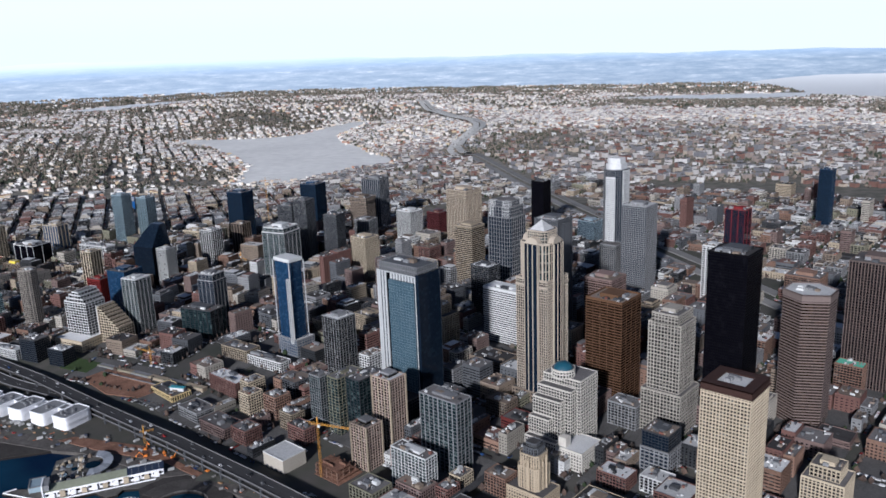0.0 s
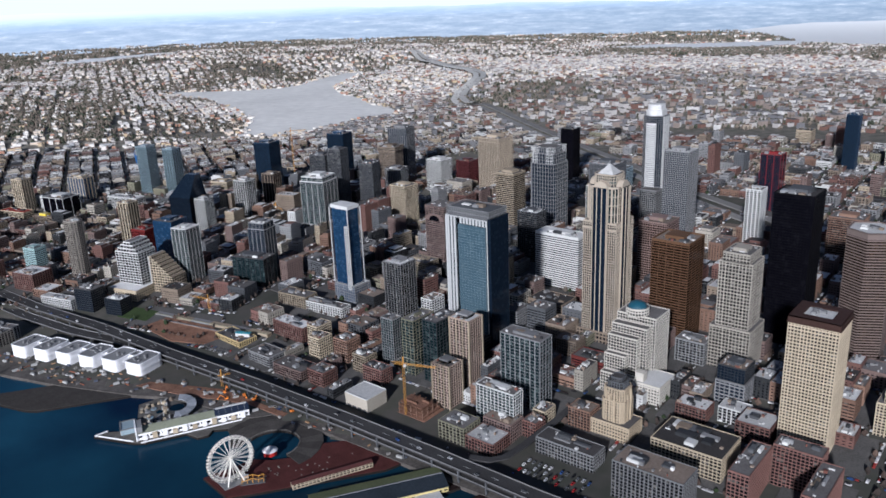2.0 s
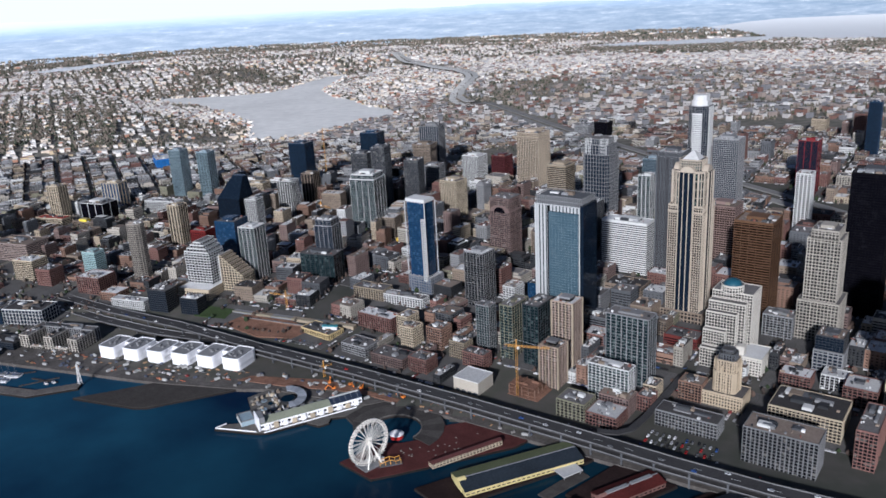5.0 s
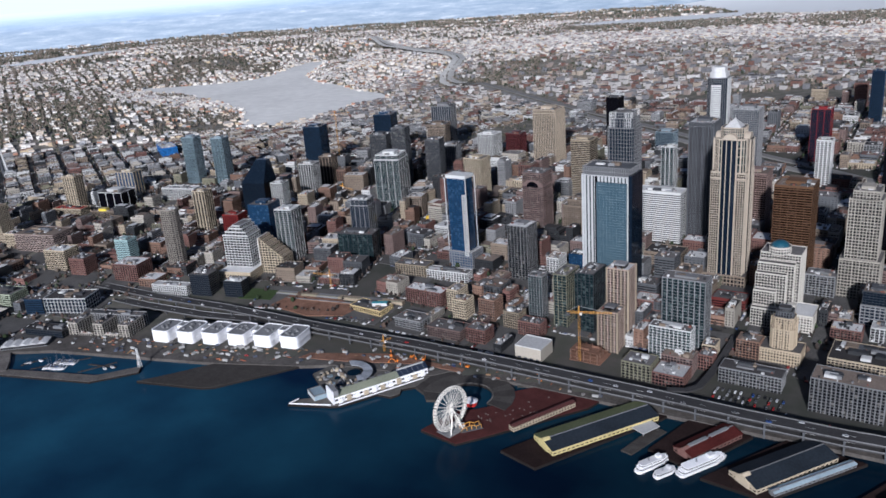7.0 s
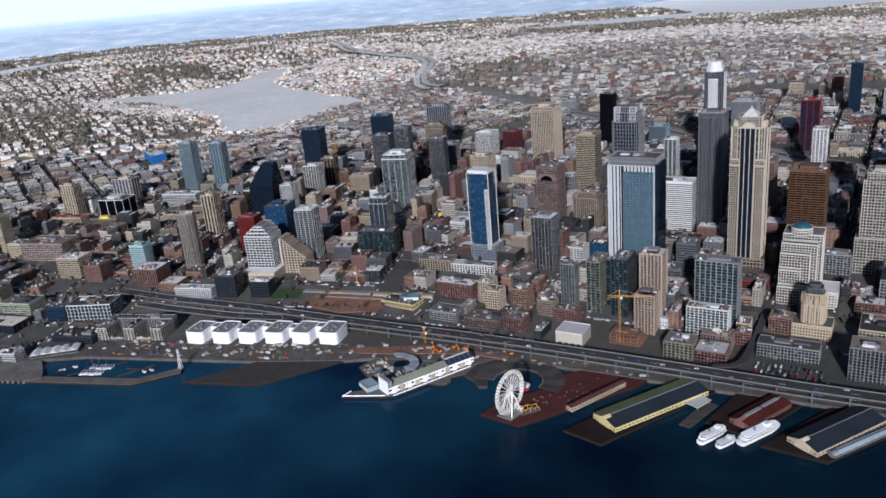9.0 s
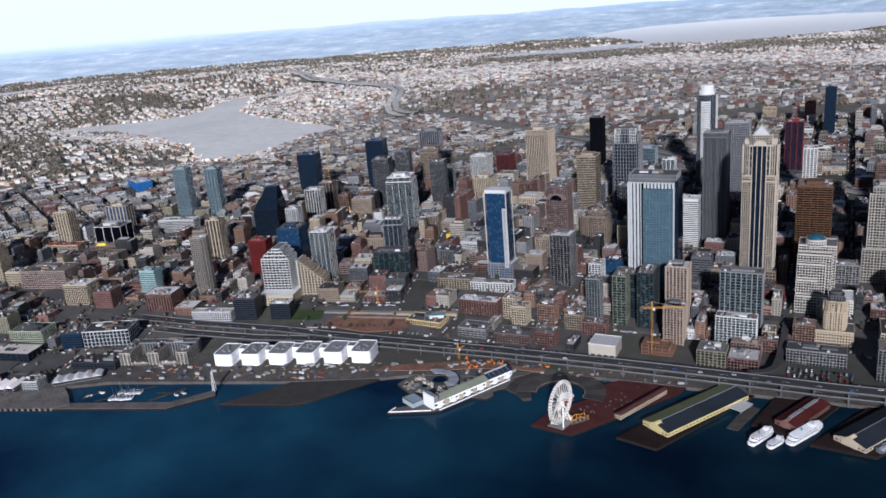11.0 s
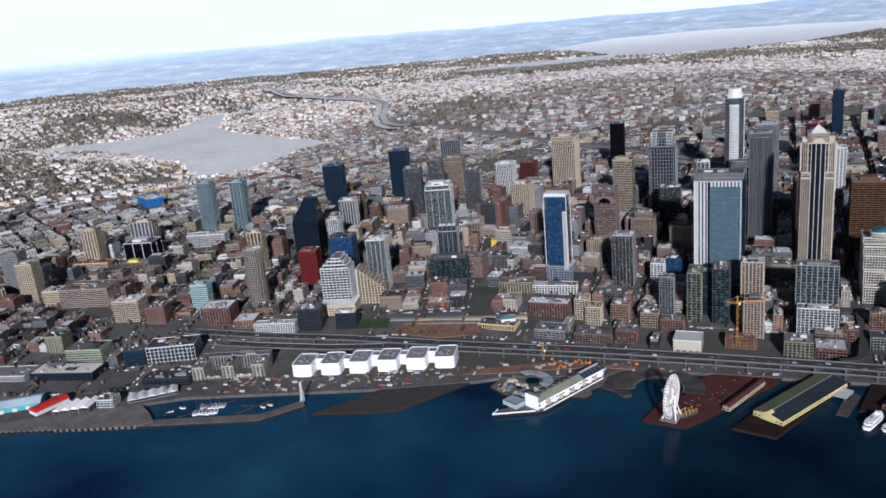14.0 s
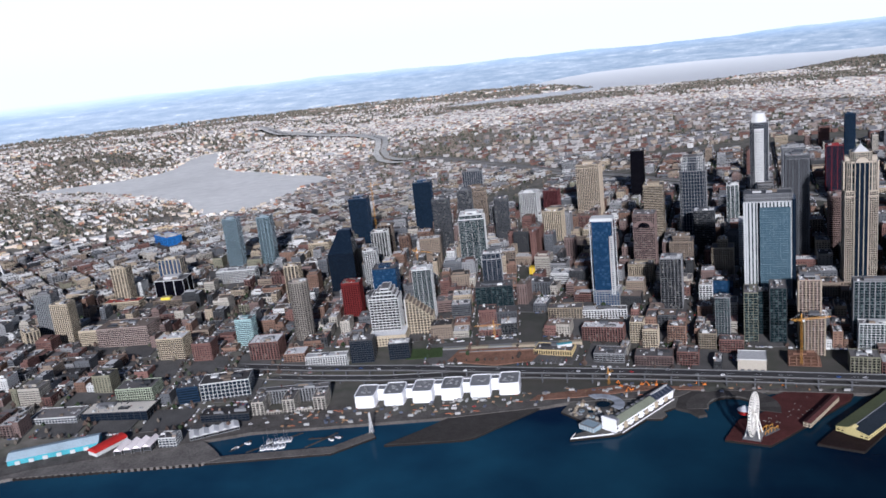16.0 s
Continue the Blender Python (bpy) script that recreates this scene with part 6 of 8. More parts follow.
def fill_grid(kind, rot, ox, oy, px, py, nx, ny):
    global count
    c, s = math.cos(radians(rot)), math.sin(radians(rot))
    for i in range(*nx):
        for j in range(*ny):
            u0, v0 = i * px, j * py
            cx, cy = ox + (u0 + px / 2) * c - (v0 + py / 2) * s, oy + (u0 + px / 2) * s + (v0 + py / 2) * c
            if zone(cx, cy) != kind or cy - float(shore(cx)) < 88 and not (cx < -1130 and cy - float(shore(cx)) > 40) or math.hypot(cx + 300, cy + 250) > 2000:
                continue
            past = cy - float(np.interp(cx, [-1330, -1110, -985, -574, -100, 500], [330, 327, 340, 361, 393, 435]))      # the viaduct and the open quay keep clear
            if cx > -1130 and past < 48:
                continue
            if in_freeway(cx, cy) or (kind == "north" and lake_gap(cx, cy) < 60):
                continue
            bw, bd = px - 13, py - 13
            loc = lambda u, v: (ox + u * c - v * s, oy + u * s + v * c)
            corners = [loc(u0 + 6.5, v0 + 6.5), loc(u0 + 6.5 + bw, v0 + 6.5), loc(u0 + 6.5 + bw, v0 + 6.5 + bd), loc(u0 + 6.5, v0 + 6.5 + bd)]
            hs = [g(*p) for p in corners]
            if min(hs) > 0:
                k = len(PAVE.v)
                PAVE.v += [(*p, h + 0.9) for p, h in zip(corners, hs)] + [(*p, h - 3) for p, h in zip(corners, hs)]
                PAVE.f += [(k, k + 1, k + 2, k + 3)] + [(k + 4 + a, k + 4 + (a + 1) % 4, k + (a + 1) % 4, k + a) for a in range(4)]
            dist = cy - float(shore(cx))
            for e in range(7):
                for a, b in ((u0 + 7.4 + bw * e / 7, v0 + 5.6), (u0 + 5.6, v0 + 7.4 + bd * e / 7), (u0 + 7.4 + bw * e / 7, v0 + 7.4 + bd), (u0 + 7.4 + bw, v0 + 7.4 + bd * e / 7)):
                    if rnd.random() < (0.5 if dist > 160 else 0.3):
                        TREE_AT.append(loc(a + rnd.uniform(-1.5, 1.5), b + rnd.uniform(-0.4, 0.4)))
            for e in range(11):
                for a, b, turned in ((u0 + 7 + bw * e / 11, v0 + 3.6, 0), (u0 + 3.6, v0 + 7 + bd * e / 11, 90), (u0 + 7 + bw * e / 11, v0 + py - 3.6, 0), (u0 + px - 3.6, v0 + 7 + bd * e / 11, 90)):
                    if rnd.random() < 0.5:
                        CAR_AT.append((*loc(a, b), rot + turned))
            for row in range(2):
                cuts, at = [0.0], 0.0
                while at < bw - 9:
                    at += rnd.choice((9, 12, 15, 18, 24, 30))
                    cuts.append(min(at, bw))
                if bw - cuts[-1] < 8:
                    cuts[-1] = bw
                else:
                    cuts.append(bw)
                for q0, q1 in zip(cuts, cuts[1:]):
                    if rnd.random() < 0.035:
                        continue
                    lw, ld = q1 - q0 - rnd.choice((0.1, 0.2, 0.3, 1.5)), bd / 2 - rnd.choice((0.5, 0.8, 1.5, 3.5, 6))
                    x, y = loc(u0 + 6.5 + (q0 + q1) / 2, v0 + 6.5 + (ld / 2 + 0.2 if row == 0 else bd - ld / 2 - 0.2))
                    off = y - float(np.interp(x, [-1540, -1480, -1400, -1330, -1110, -985, -574, -100, 500], [420, 375, 345, 330, 327, 340, 361, 393, 435]))
                    if (x > -195 and y < 690) or taken(x, y, min(lw, ld) * 0.42) or (x > -1560 and (-32 if x < -1000 else -14) - ld * 0.5 < off < 10 + ld * 0.5) or y - float(shore(x)) < 62 + ld / 2:
                        continue
                    core = math.exp(-((x + 560) / 330) ** 2 - ((y - 780) / 230) ** 2)
                    top = rnd.choice((6, 8, 9, 12, 12, 15, 18)) + core * rnd.choice((4, 10, 16, 26))
                    top += math.exp(-((x + 1010) / 260) ** 2 - ((y - 790) / 200) ** 2) * rnd.choice((0, 0, 4, 10, 18, 30, 42)) if kind == "central" else 0
                    if kind == "bell":
                        top = rnd.choice((5, 7, 8, 10, 12, 14, 18, 22)) + math.exp(-((x + 1100) / 230) ** 2 - ((y - 760) / 170) ** 2) * rnd.choice((0, 0, 6, 14, 26, 40))
                    if kind == "north" or dist > 900:
                        top = rnd.choice((5, 6, 7, 9, 11, 14)) + (rnd.choice((14, 20, 28, 38)) if kind == "central" and x > -700 and rnd.random() < 0.13 else 0)
                    wall, word = rnd.choice(pale_bag if kind == "north" else old_bag if dist < 420 else bag)
                    roof = rnd.choice(ROOFS + [ROOF_L] * (6 if kind == 'north' else 1))
                    style = rnd.choice(((2.0, 2.2, 3.2), (1.7, 2.8, 3.8), (2.3, 0.5, 5), (1.1, 1.3, 4.2), (2.6, 3.4, 4.4), (1.9, 1.8, 3.0)))
                    near = dist < 560
                    lowrise(f"{'low' if top < 11 else 'mid-rise'} {word} city building with a flat roof", x, y, lw, ld, rot, g(x, y) + top, wall, G_DARK, roof, 3.0, style[2], style[0], style[1], units=rnd.choice((1, 1, 2)) if near else 1)
                    FOOT.pop()
                    count += 1


FREEWAY = [(250, 800), (-50, 905), (-330, 1010), (-600, 1160), (-900, 1380), (-1140, 1560), (-1450, 1800), (-1690, 1985), (-1800, 2090), (-1862, 2190), (-1900, 2300), (-1960, 2430), (-2060, 2560), (-2227, 2720), (-2467, 2864), (-2800, 3100), (-3200, 3450)]


def in_freeway(x, y, half=38):
    for (ax, ay), (bx, by) in zip(FREEWAY, FREEWAY[1:]):
        t = max(0, min(1, ((x - ax) * (bx - ax) + (y - ay) * (by - ay)) / ((bx - ax) ** 2 + (by - ay) ** 2)))
        if math.hypot(x - ax - t * (bx - ax), y - ay - t * (by - ay)) < half:
            return True
    return False


fill_grid("central", 0, -414, 385, 62, 70, (-10, 10), (0, 17))
fill_grid("bell", 15, -887, 520, 64, 66, (-16, 3), (-4, 10))
fill_grid("north", -28, -1463, 805, 62, 60, (-13, 14), (-9, 16))
for (what, material), geo in JOINED.items():
    tagged(new("city_" + what, geo.mesh("city_" + what, material)), f"{what.replace('_', ' ')} of many city buildings in {material.name.replace('_', ' ')}", "buildings", kind="stuff")
tagged(new("pavement", PAVE.mesh("pavement", PAVING)), "grey concrete pavements of the city blocks", "pavement", kind="structure")
print("low buildings", count)


def fine_line(pts, step):
    out = []
    for (ax, ay), (bx, by) in zip(pts, pts[1:]):
        n = max(1, int(math.hypot(bx - ax, by - ay) / step))
        out += [(ax + (bx - ax) * k / n, ay + (by - ay) * k / n) for k in range(n)]
    return out + [pts[-1]]


fw = fine_line(FREEWAY, 30)
PALE_ROAD = coat("pale_concrete_freeway", (0.50, 0.49, 0.46))
for s in (-14, 14):
    lane = offset_line(fw, s)
    near = [p for p in lane if p[0] > -1640]
    away = [p for p in lane if p[0] <= -1600]
    ribbon("freeway", near, 16, [max(g(*p) + 2, 14) for p in near], 2.0, coat("grey_concrete_freeway", (0.19, 0.187, 0.18)), "grey concrete freeway carriageway in a cutting", "road", "structure")
    ribbon("freeway_bridge", away, 23, [max(g(*p) + 8, 20) for p in away], 2.0, PALE_ROAD, "pale concrete freeway bridge curving above the houses", "bridge", "structure")


# ---- far houses and trees ----
def houses(name, label, xs, ys, rots, sizes, heights, wall, roof, pitched=True):
    """Many small houses in one mesh for walls and one for roofs."""
    n = len(xs)
    c, s = np.cos(rots), np.sin(rots)
    zs = ground(xs, ys)
    wv, rv = [], []
    w, d = sizes[:, 0] / 2, sizes[:, 1] / 2
    def put(u, v, h):
        x, y = xs + u * c - v * s, ys + u * s + v * c
        return np.stack(bend(x, y, zs + h), -1)
    base = [(-1, -1), (1, -1), (1, 1), (-1, 1)]
    wv = np.stack([put(a * w, b * d, np.full(n, -3.0)) for a, b in base] + [put(a * w, b * d, heights) for a, b in base], 1)
    e = 1.08
    up = heights * 0.45 if pitched else np.full(n, 0.35)
    if pitched:
        rv = np.stack([put(a * w * e, b * d * e, heights * 0.98) for a, b in base] + [put(0 * w, -d * e, heights + up), put(0 * w, d * e, heights + up)], 1)
        rf = [(0, 1, 4), (1, 2, 5, 4), (2, 3, 5), (3, 0, 4, 5)]
    else:
        rv = np.stack([put(a * w, b * d, heights) for a, b in base] + [put(a * w * 0.98, b * d * 0.98, heights + up) for a, b in base], 1)
        rf = [(0, 1, 5, 4), (1, 2, 6, 5), (2, 3, 7, 6), (3, 0, 4, 7), (4, 5, 6, 7)]
    wf = [(0, 1, 5, 4), (1, 2, 6, 5), (2, 3, 7, 6), (3, 0, 4, 7)]
    root = None
    for nm, v, f, m in ((name, wv, wf, wall), ("roofs", rv, rf, roof)):
        k = v.shape[1]
        me = bpy.data.meshes.new(nm)
        me.from_pydata(v.reshape(-1, 3).tolist(), [], [tuple(i * k + q for q in face) for i in range(n) for face in f])
        me.materials.append(m)
        ob = new(nm, me)
        if root is None:
            root = tagged(ob, label, "houses", kind="stuff")
        else:
            ob.parent = root
            tagged(ob, kind="stuff")


def lattice(rot, px, py, az, r0, r1, keep=1.0, seed=1):
    """House plots along a street grid, within bearings az and distances r0 to r1."""
    q = np.random.RandomState(seed)
    R = r1 + 100
    u, v = np.meshgrid(np.arange(-R, R, px), np.arange(-R, R, py), indexing="ij")
    u, v = u.ravel(), v.ravel()
    street = (np.floor(u / px).astype(int) % 6 != 0) & (np.floor(v / py).astype(int) % 3 != 0)
    u, v = u[street] + q.uniform(-0.38, 0.38, street.sum()) * px, v[street] + q.uniform(-0.38, 0.38, street.sum()) * py
    c, s = math.cos(radians(rot)), math.sin(radians(rot))
    x, y = u * c - v * s, u * s + v * c
    ok = (np.hypot(x, y) > r0) & (np.hypot(x, y) < r1) & (q.rand(len(x)) < keep)
    b = np.degrees(np.arctan2(x, y))
    ok &= (b > az[0]) & (b < az[1])
    x, y = x[ok] + EYE_C[0], y[ok] + EYE_C[1]
    ok = (y - shore(x) > 60) & (lake_gap(x, y) > 12)
    return x[ok], y[ok], q


def clear_of_water(x, y):
    b, r = np.degrees(np.arctan2(x - EYE_C[0], y - EYE_C[1])), np.hypot(x - EYE_C[0], y - EYE_C[1])
    bad = (b > -25) & (b < -13) & (r > np.interp(b, [-25, -22, -17, -13], [4930, 4900, 5000, 5250]) - 15) & (r < np.interp(b, [-25, -22, -17, -13], [4950, 5250, 5500, 5700]) + 15)
    bad |= (b > -17) & (r > np.interp(b, [-17, -15.5, -13, -9, -5.8, 0, 3.5, 12, 30], [7350, 6700, 5500, 5250, 5250, 5700, 6500, 7200, 8000]) - 15)
    bad |= (b > -62.5) & (b < -54) & (r > np.interp(b, [-62.5, -60, -56, -54], [5330, 5100, 5250, 5500])) & (r < np.interp(b, [-62.5, -60, -56, -54], [5350, 5600, 5650, 5520]))
    fw_bad = np.array([in_freeway(a, c_, 34) for a, c_ in zip(x, y)]) if len(x) < 60000 else False
    return ~(bad | fw_bad)


def settle(name, label, az, r0, r1, px, py, size, hh, pitched, keep, seed, walls=None, roofs=None, patchy=0.9):
    x, y, q = lattice(-28, px, py, az, r0, r1, keep, seed)
    ok = clear_of_water(x, y)
    clump = np.array([noise.noise((a * 0.0022, b * 0.0022, seed)) + 0.5 * noise.noise((a * 0.008, b * 0.008, seed)) for a, b in zip(x, y)])
    ok &= q.rand(len(x)) < np.clip(0.72 + clump * patchy, 0.05, 1)
    x, y = x[ok], y[ok]
    n = len(x)
    sizes = np.stack((q.uniform(*size, n), q.uniform(*size, n) * 1.15), -1)
    big = q.rand(n) < 0.06
    sizes[big] *= q.uniform(1.4, 2.2, (big.sum(), 1))
    houses(name, label, x, y, np.radians(np.full(n, -28.0)) + q.choice((0, math.pi / 2), n), sizes, q.uniform(*hh, n), walls or HOUSE_W, roofs or (HOUSE_R if pitched else FLAT_R), pitched)
    print(name, n)


settle("uphill_houses", "dull flat-roofed apartment houses uphill of the centre", (-42, 40), 1950, 3050, 15, 14, (8, 14), (5, 13), False, 0.85, 3, MID_W, MID_R)
settle("flat_roofed_houses", "blocks of pale flat-roofed houses beyond the centre", (-82, -42), 2000, 2750, 14.5, 14, (8, 13), (4, 9), False, 0.85, 13)
settle("hill_houses", "closely built pale houses on the hills round the lake", (-82, -42), 2750, 3900, 16, 15, (8.5, 13), (5.5, 10), True, 0.95, 4, patchy=0.8)
settle("ridge_houses", "closely built pale houses along the eastern ridge", (-42, 32), 2900, 3900, 16, 15, (8.5, 13), (5.5, 10), True, 0.95, 14, patchy=0.7)
settle("far_houses", "pale houses of the far suburbs", (-76, 26), 3900, 5600, 20, 18, (10, 17), (6, 11), True, 0.72, 5, patchy=1.4)
settle("distant_houses", "tiny pale houses in the distance", (-72, -14), 5600, 7500, 44, 40, (14, 26), (6, 10), True, 0.26, 6, patchy=2.0)


def woods(name, label, az, r0, r1, n, tall, seed, base=0.35):
    """Many small trees, each of three uneven clumps."""
    q = np.random.RandomState(seed)
    b, r = np.radians(q.uniform(az[0], az[1], n)), np.sqrt(q.uniform(r0 ** 2, r1 ** 2, n))
    x, y = EYE_C[0] + np.sin(b) * r, EYE_C[1] + np.cos(b) * r
    patch = np.array([noise.noise((a * 0.004, c_ * 0.004, seed)) for a, c_ in zip(x, y)])
    ok = (y - shore(x) > 80) & (lake_gap(x, y) > 8) & clear_of_water(x, y) & (q.rand(n) < np.clip(base + patch * 2.4, 0.04, 1))
    plant(name, label, x[ok], y[ok], tall, q)


def plant(name, label, x, y, tall, q, skin=None):
    """Small trees at the given places, in one mesh."""
    n, z = len(x), ground(x, y)
    ring = [(math.cos(2 * math.pi * i / 5), math.sin(2 * math.pi * i / 5)) for i in range(5)]
    h, w = q.uniform(*tall, n), q.uniform(0.28, 0.5, n)
    out = []
    for lvl, (rad, up) in enumerate(((0.35, 0.12), (1.0, 0.4), (0.7, 0.7))):
        for cx, cy in ring:
            jit = q.uniform(0.6, 1.35, n) * rad
            out.append(np.stack(bend(x + cx * w * h * jit, y + cy * w * h * jit, z + h * (up + q.uniform(-0.06, 0.06, n))), -1))
    out.append(np.stack(bend(x, y, z + h), -1))
    out.append(np.stack(bend(x, y, z - 1), -1))
    v = np.stack(out, 1)
    f = []
    for l in range(2):
        f += [(l * 5 + i, l * 5 + (i + 1) % 5, l * 5 + 5 + (i + 1) % 5, l * 5 + 5 + i) for i in range(5)]
    f += [(10 + i, 10 + (i + 1) % 5, 15) for i in range(5)] + [((i + 1) % 5, i, 16) for i in range(5)]
    me = bpy.data.meshes.new(name)
    me.from_pydata(v.reshape(-1, 3).tolist(), [], [tuple(i * 17 + p for p in face) for i in range(n) for face in f])
    me.materials.append(skin or TREES)
    tagged(new(name, me), label, "trees", kind="stuff")
    print(name, n)


woods("uphill_trees", "bare brown trees among the uphill houses", (-60, 40), 1950, 3000, 26000, (6, 11), 17)
woods("street_trees", "bare and evergreen trees among the blocks", (-85, 45), 1000, 2600, 14000, (4, 8), 11)
woods("hill_trees", "dark trees between the houses", (-82, 35), 2500, 4300, 60000, (6, 12), 12)
woods("far_trees", "dark woods of the far suburbs", (-78, 30), 4300, 7400, 75000, (10, 20), 13, 0.45)
woods("lakeside_trees", "dark trees on the slopes round the lake", (-66, -40), 3200, 4300, 22000, (8, 14), 18, 0.45)
woods("ridge_trees", "dark wooded ridge before the far lake", (-26, 16), 4350, 4950, 16000, (12, 20), 15, 0.75)
woods("hillside_trees", "dark bare woods on the northern hillside", (-80, -56), 2150, 3300, 20000, (7, 13), 16, 0.45)

bare = ramp_by_island("winter_street_trees", [(0, (0.085, 0.062, 0.052)), (0.4, (0.055, 0.045, 0.040)), (0.7, (0.12, 0.085, 0.068)), (0.88, (0.035, 0.050, 0.026))], 1.0)
spots = np.array(TREE_AT)
plant("street_tree_rows", "bare winter trees in rows along the streets", spots[:, 0], spots[:, 1], (4.0, 8.5), np.random.RandomState(21), bare)
CAR_SKIN = ramp_by_island("parked_car_paint", [(0, (0.55, 0.55, 0.56)), (0.25, (0.02, 0.02, 0.022)), (0.5, (0.20, 0.20, 0.21)), (0.7, (0.75, 0.75, 0.74)), (0.86, (0.25, 0.03, 0.025)), (0.93, (0.03, 0.07, 0.18))], 0.4)
lot = Geo()
for x, y, r in CAR_AT:
    if taken(x, y, -6):
        continue
    c, s = math.cos(radians(r)), math.sin(radians(r))
    z = g(x, y) + 0.15
    for l, w, z0, z1 in ((5.2, 2.2, 0.3, 1.15), (2.8, 1.9, 1.15, 1.8)):
        lot.prism([(x + u * c - v * s, y + u * s + v * c) for u, v in rect(l, w)], z + z0, z + z1)
tagged(new("parked_cars", lot.mesh("parked_cars", CAR_SKIN)), "parked cars of many colours along the city streets", "cars", kind="stuff")
print("street trees", len(TREE_AT), "cars", len(CAR_AT))
# house boats and sheds along the lake shore
q = random.Random(31)
craft = Geo()
for (ax, ay), (bx, by) in zip(LAKE, LAKE[1:] + LAKE[:1]):
    L = math.hypot(bx - ax, by - ay)
    nx, ny = -(by - ay) / L, (bx - ax) / L
    for k in range(int(L / 9)):
        if q.random() < 0.45:
            continue
        t, off, turn = q.random(), q.uniform(-26, 14), math.atan2(by - ay, bx - ax) + q.choice((0, math.pi / 2))
        x, y, l, w = ax + (bx - ax) * t + nx * off, ay + (by - ay) * t + ny * off, q.uniform(6, 20), q.uniform(5, 9)
        c, s = math.cos(turn), math.sin(turn)
        h = q.uniform(3, 7)
        craft.prism([(x + u * c - v * s, y + u * s + v * c) for u, v in rect(l, w)], 3, 5.2 + h)
tagged(new("lake_sheds", craft.mesh("lake_sheds", HOUSE_W)), "pale boat sheds and floating homes along the lake", "sheds", kind="stuff")


# ---- waterfront things ----
def aquarium():
    x, y, z, rot, length = along((-724.5, 237), (-677, 328), 15, 2.6)
    root = thing("aquarium_hall", "long white aquarium hall with pale green roof on pier", "hall", x, y, z, rot)
    h, cut = length / 2, length * 0.19
    part("wall", Geo().facade(rect(15, length), 0, 6.6, 6.6, 5.2, 2.2, 1.6, 0.4), WRAP, root, "white painted side walls")
    part("glazing", Geo().prism(rect(14.3, length - 0.7), 0, 6.6), G_DARK, root)
    part("long_roof", Geo().gable(-7.5, 7.5, -h, cut, 6.6, 10.4, 0.5), coat("grey_green_metal_roof", (0.22, 0.235, 0.175), rough=0.7), root, "pale moss-green roof")
    part("end_wall", Geo().box(-8.6, 8.6, -h - 1.4, -h - 0.2, 0, 14), WRAP, root, "tall plain white end wall")
    part("stage_block", Geo().box(-8.2, 8.2, -h - 0.2, -h + 5, 8, 13.4), PALE, root, "flat-roofed block behind the end wall")
    dark = part("upper_roof", Geo().gable(-7.8, 7.8, cut + 0.5, h, 7.2, 11.2, 0.6), coat("navy_glass_roof", (0.02, 0.03, 0.055), rough=0.3), root, "dark slate-blue roof")
    part("ridge_light", Geo().box(-1.1, 1.1, cut + 1, h - 1, 10.9, 11.6), WHITE, dark, "white ridge strip")
    for k in range(5):
        yy = cut + 4 + k * (h - cut) * 0.19
        part("roof_rib", Geo().beam((-7.8, yy, 7.4), (0, yy, 11.5), 0.4).beam((0, yy, 11.5), (7.8, yy, 7.4), 0.4), PALE, dark)
    for k in range(7):
        part("skylight", Geo().box(-5.8, -2.6, -h + 10 + k * 8.5, -h + 14 + k * 8.5, 8.0, 9.4), PALE, root)
    for k in range(11):
        part("side_bay", Geo().box(7.5, 9.3, -h + 4 + k * 9, -h + 8.5 + k * 9, 0, 4.2 + 1.6 * (k % 3 == 1)), (WRAP, CREAM)[k % 2], root, "white kiosk bay along the wall")
    part("side_walk_rail", Geo().box(13.2, 13.5, -h + 2, h - 8, 0, 1.2), WRAP, root, "white railing along the walk")
    pav = part("pavilion", Geo().box(-27, -9.5, -h - 14, -h - 1, 0, 5.2), TEALW, root, "low blue glass pavilion")
    part("pavilion_roof", Geo().rim(rect(18.6, 14.2, -18.2, -h - 7.5), rect(16.4, 12, -18.2, -h - 7.5), 5.0, 5.8), PALE, pav)
    for k in range(6):
        part("pavilion_post", Geo().box(-27.4 + 3.5 * k, -27.1 + 3.5 * k + 0.2, -h - 14.4, -h - 14.0, 0, 5.2), WHITE, pav)
    head = [Matrix.Rotation(radians(-rot), 4, "Z") @ Vector((u - x, v - y, 0)) for u, v in ((-757, 225), (-759.3, 213.6), (-719.5, 229.7))]
    for p, q_ in zip(head, head[1:]):
        part("terrace_rail", Geo().beam((p.x, p.y, 0.6), (q_.x, q_.y, 0.6), 0.25, 1.2), WRAP, root, "white railing at the pier head")
    tank = part("round_tank", Geo().cone(-37, -12, 8, 8, 0, 3, 20), DARK, root)
    part("tank_water", Geo().cone(-37, -12, 7, 7, 3, 3.15, 20), WATER, tank)
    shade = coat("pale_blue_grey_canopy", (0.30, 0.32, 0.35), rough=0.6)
    for k in range(9):
        a0, a1 = radians(-15 + 20 * k), radians(5 + 20 * k)
        part("canopy_bay", Geo().prism([(-37 + r * 1.15 * math.cos(a), -12 + r * 0.9 * math.sin(a)) for r, a in ((11, a0), (21, a0), (21, a1), (11, a1))], 4.6, 5.4, True, True), shade, root, "grey curved canopy")
        part("canopy_post", Geo().cone(-37 + 18 * math.cos(a0), -12 + 14 * math.sin(a0), 0.35, 0.35, 0, 4.7, 6), STEEL, root)
    q = random.Random(31)
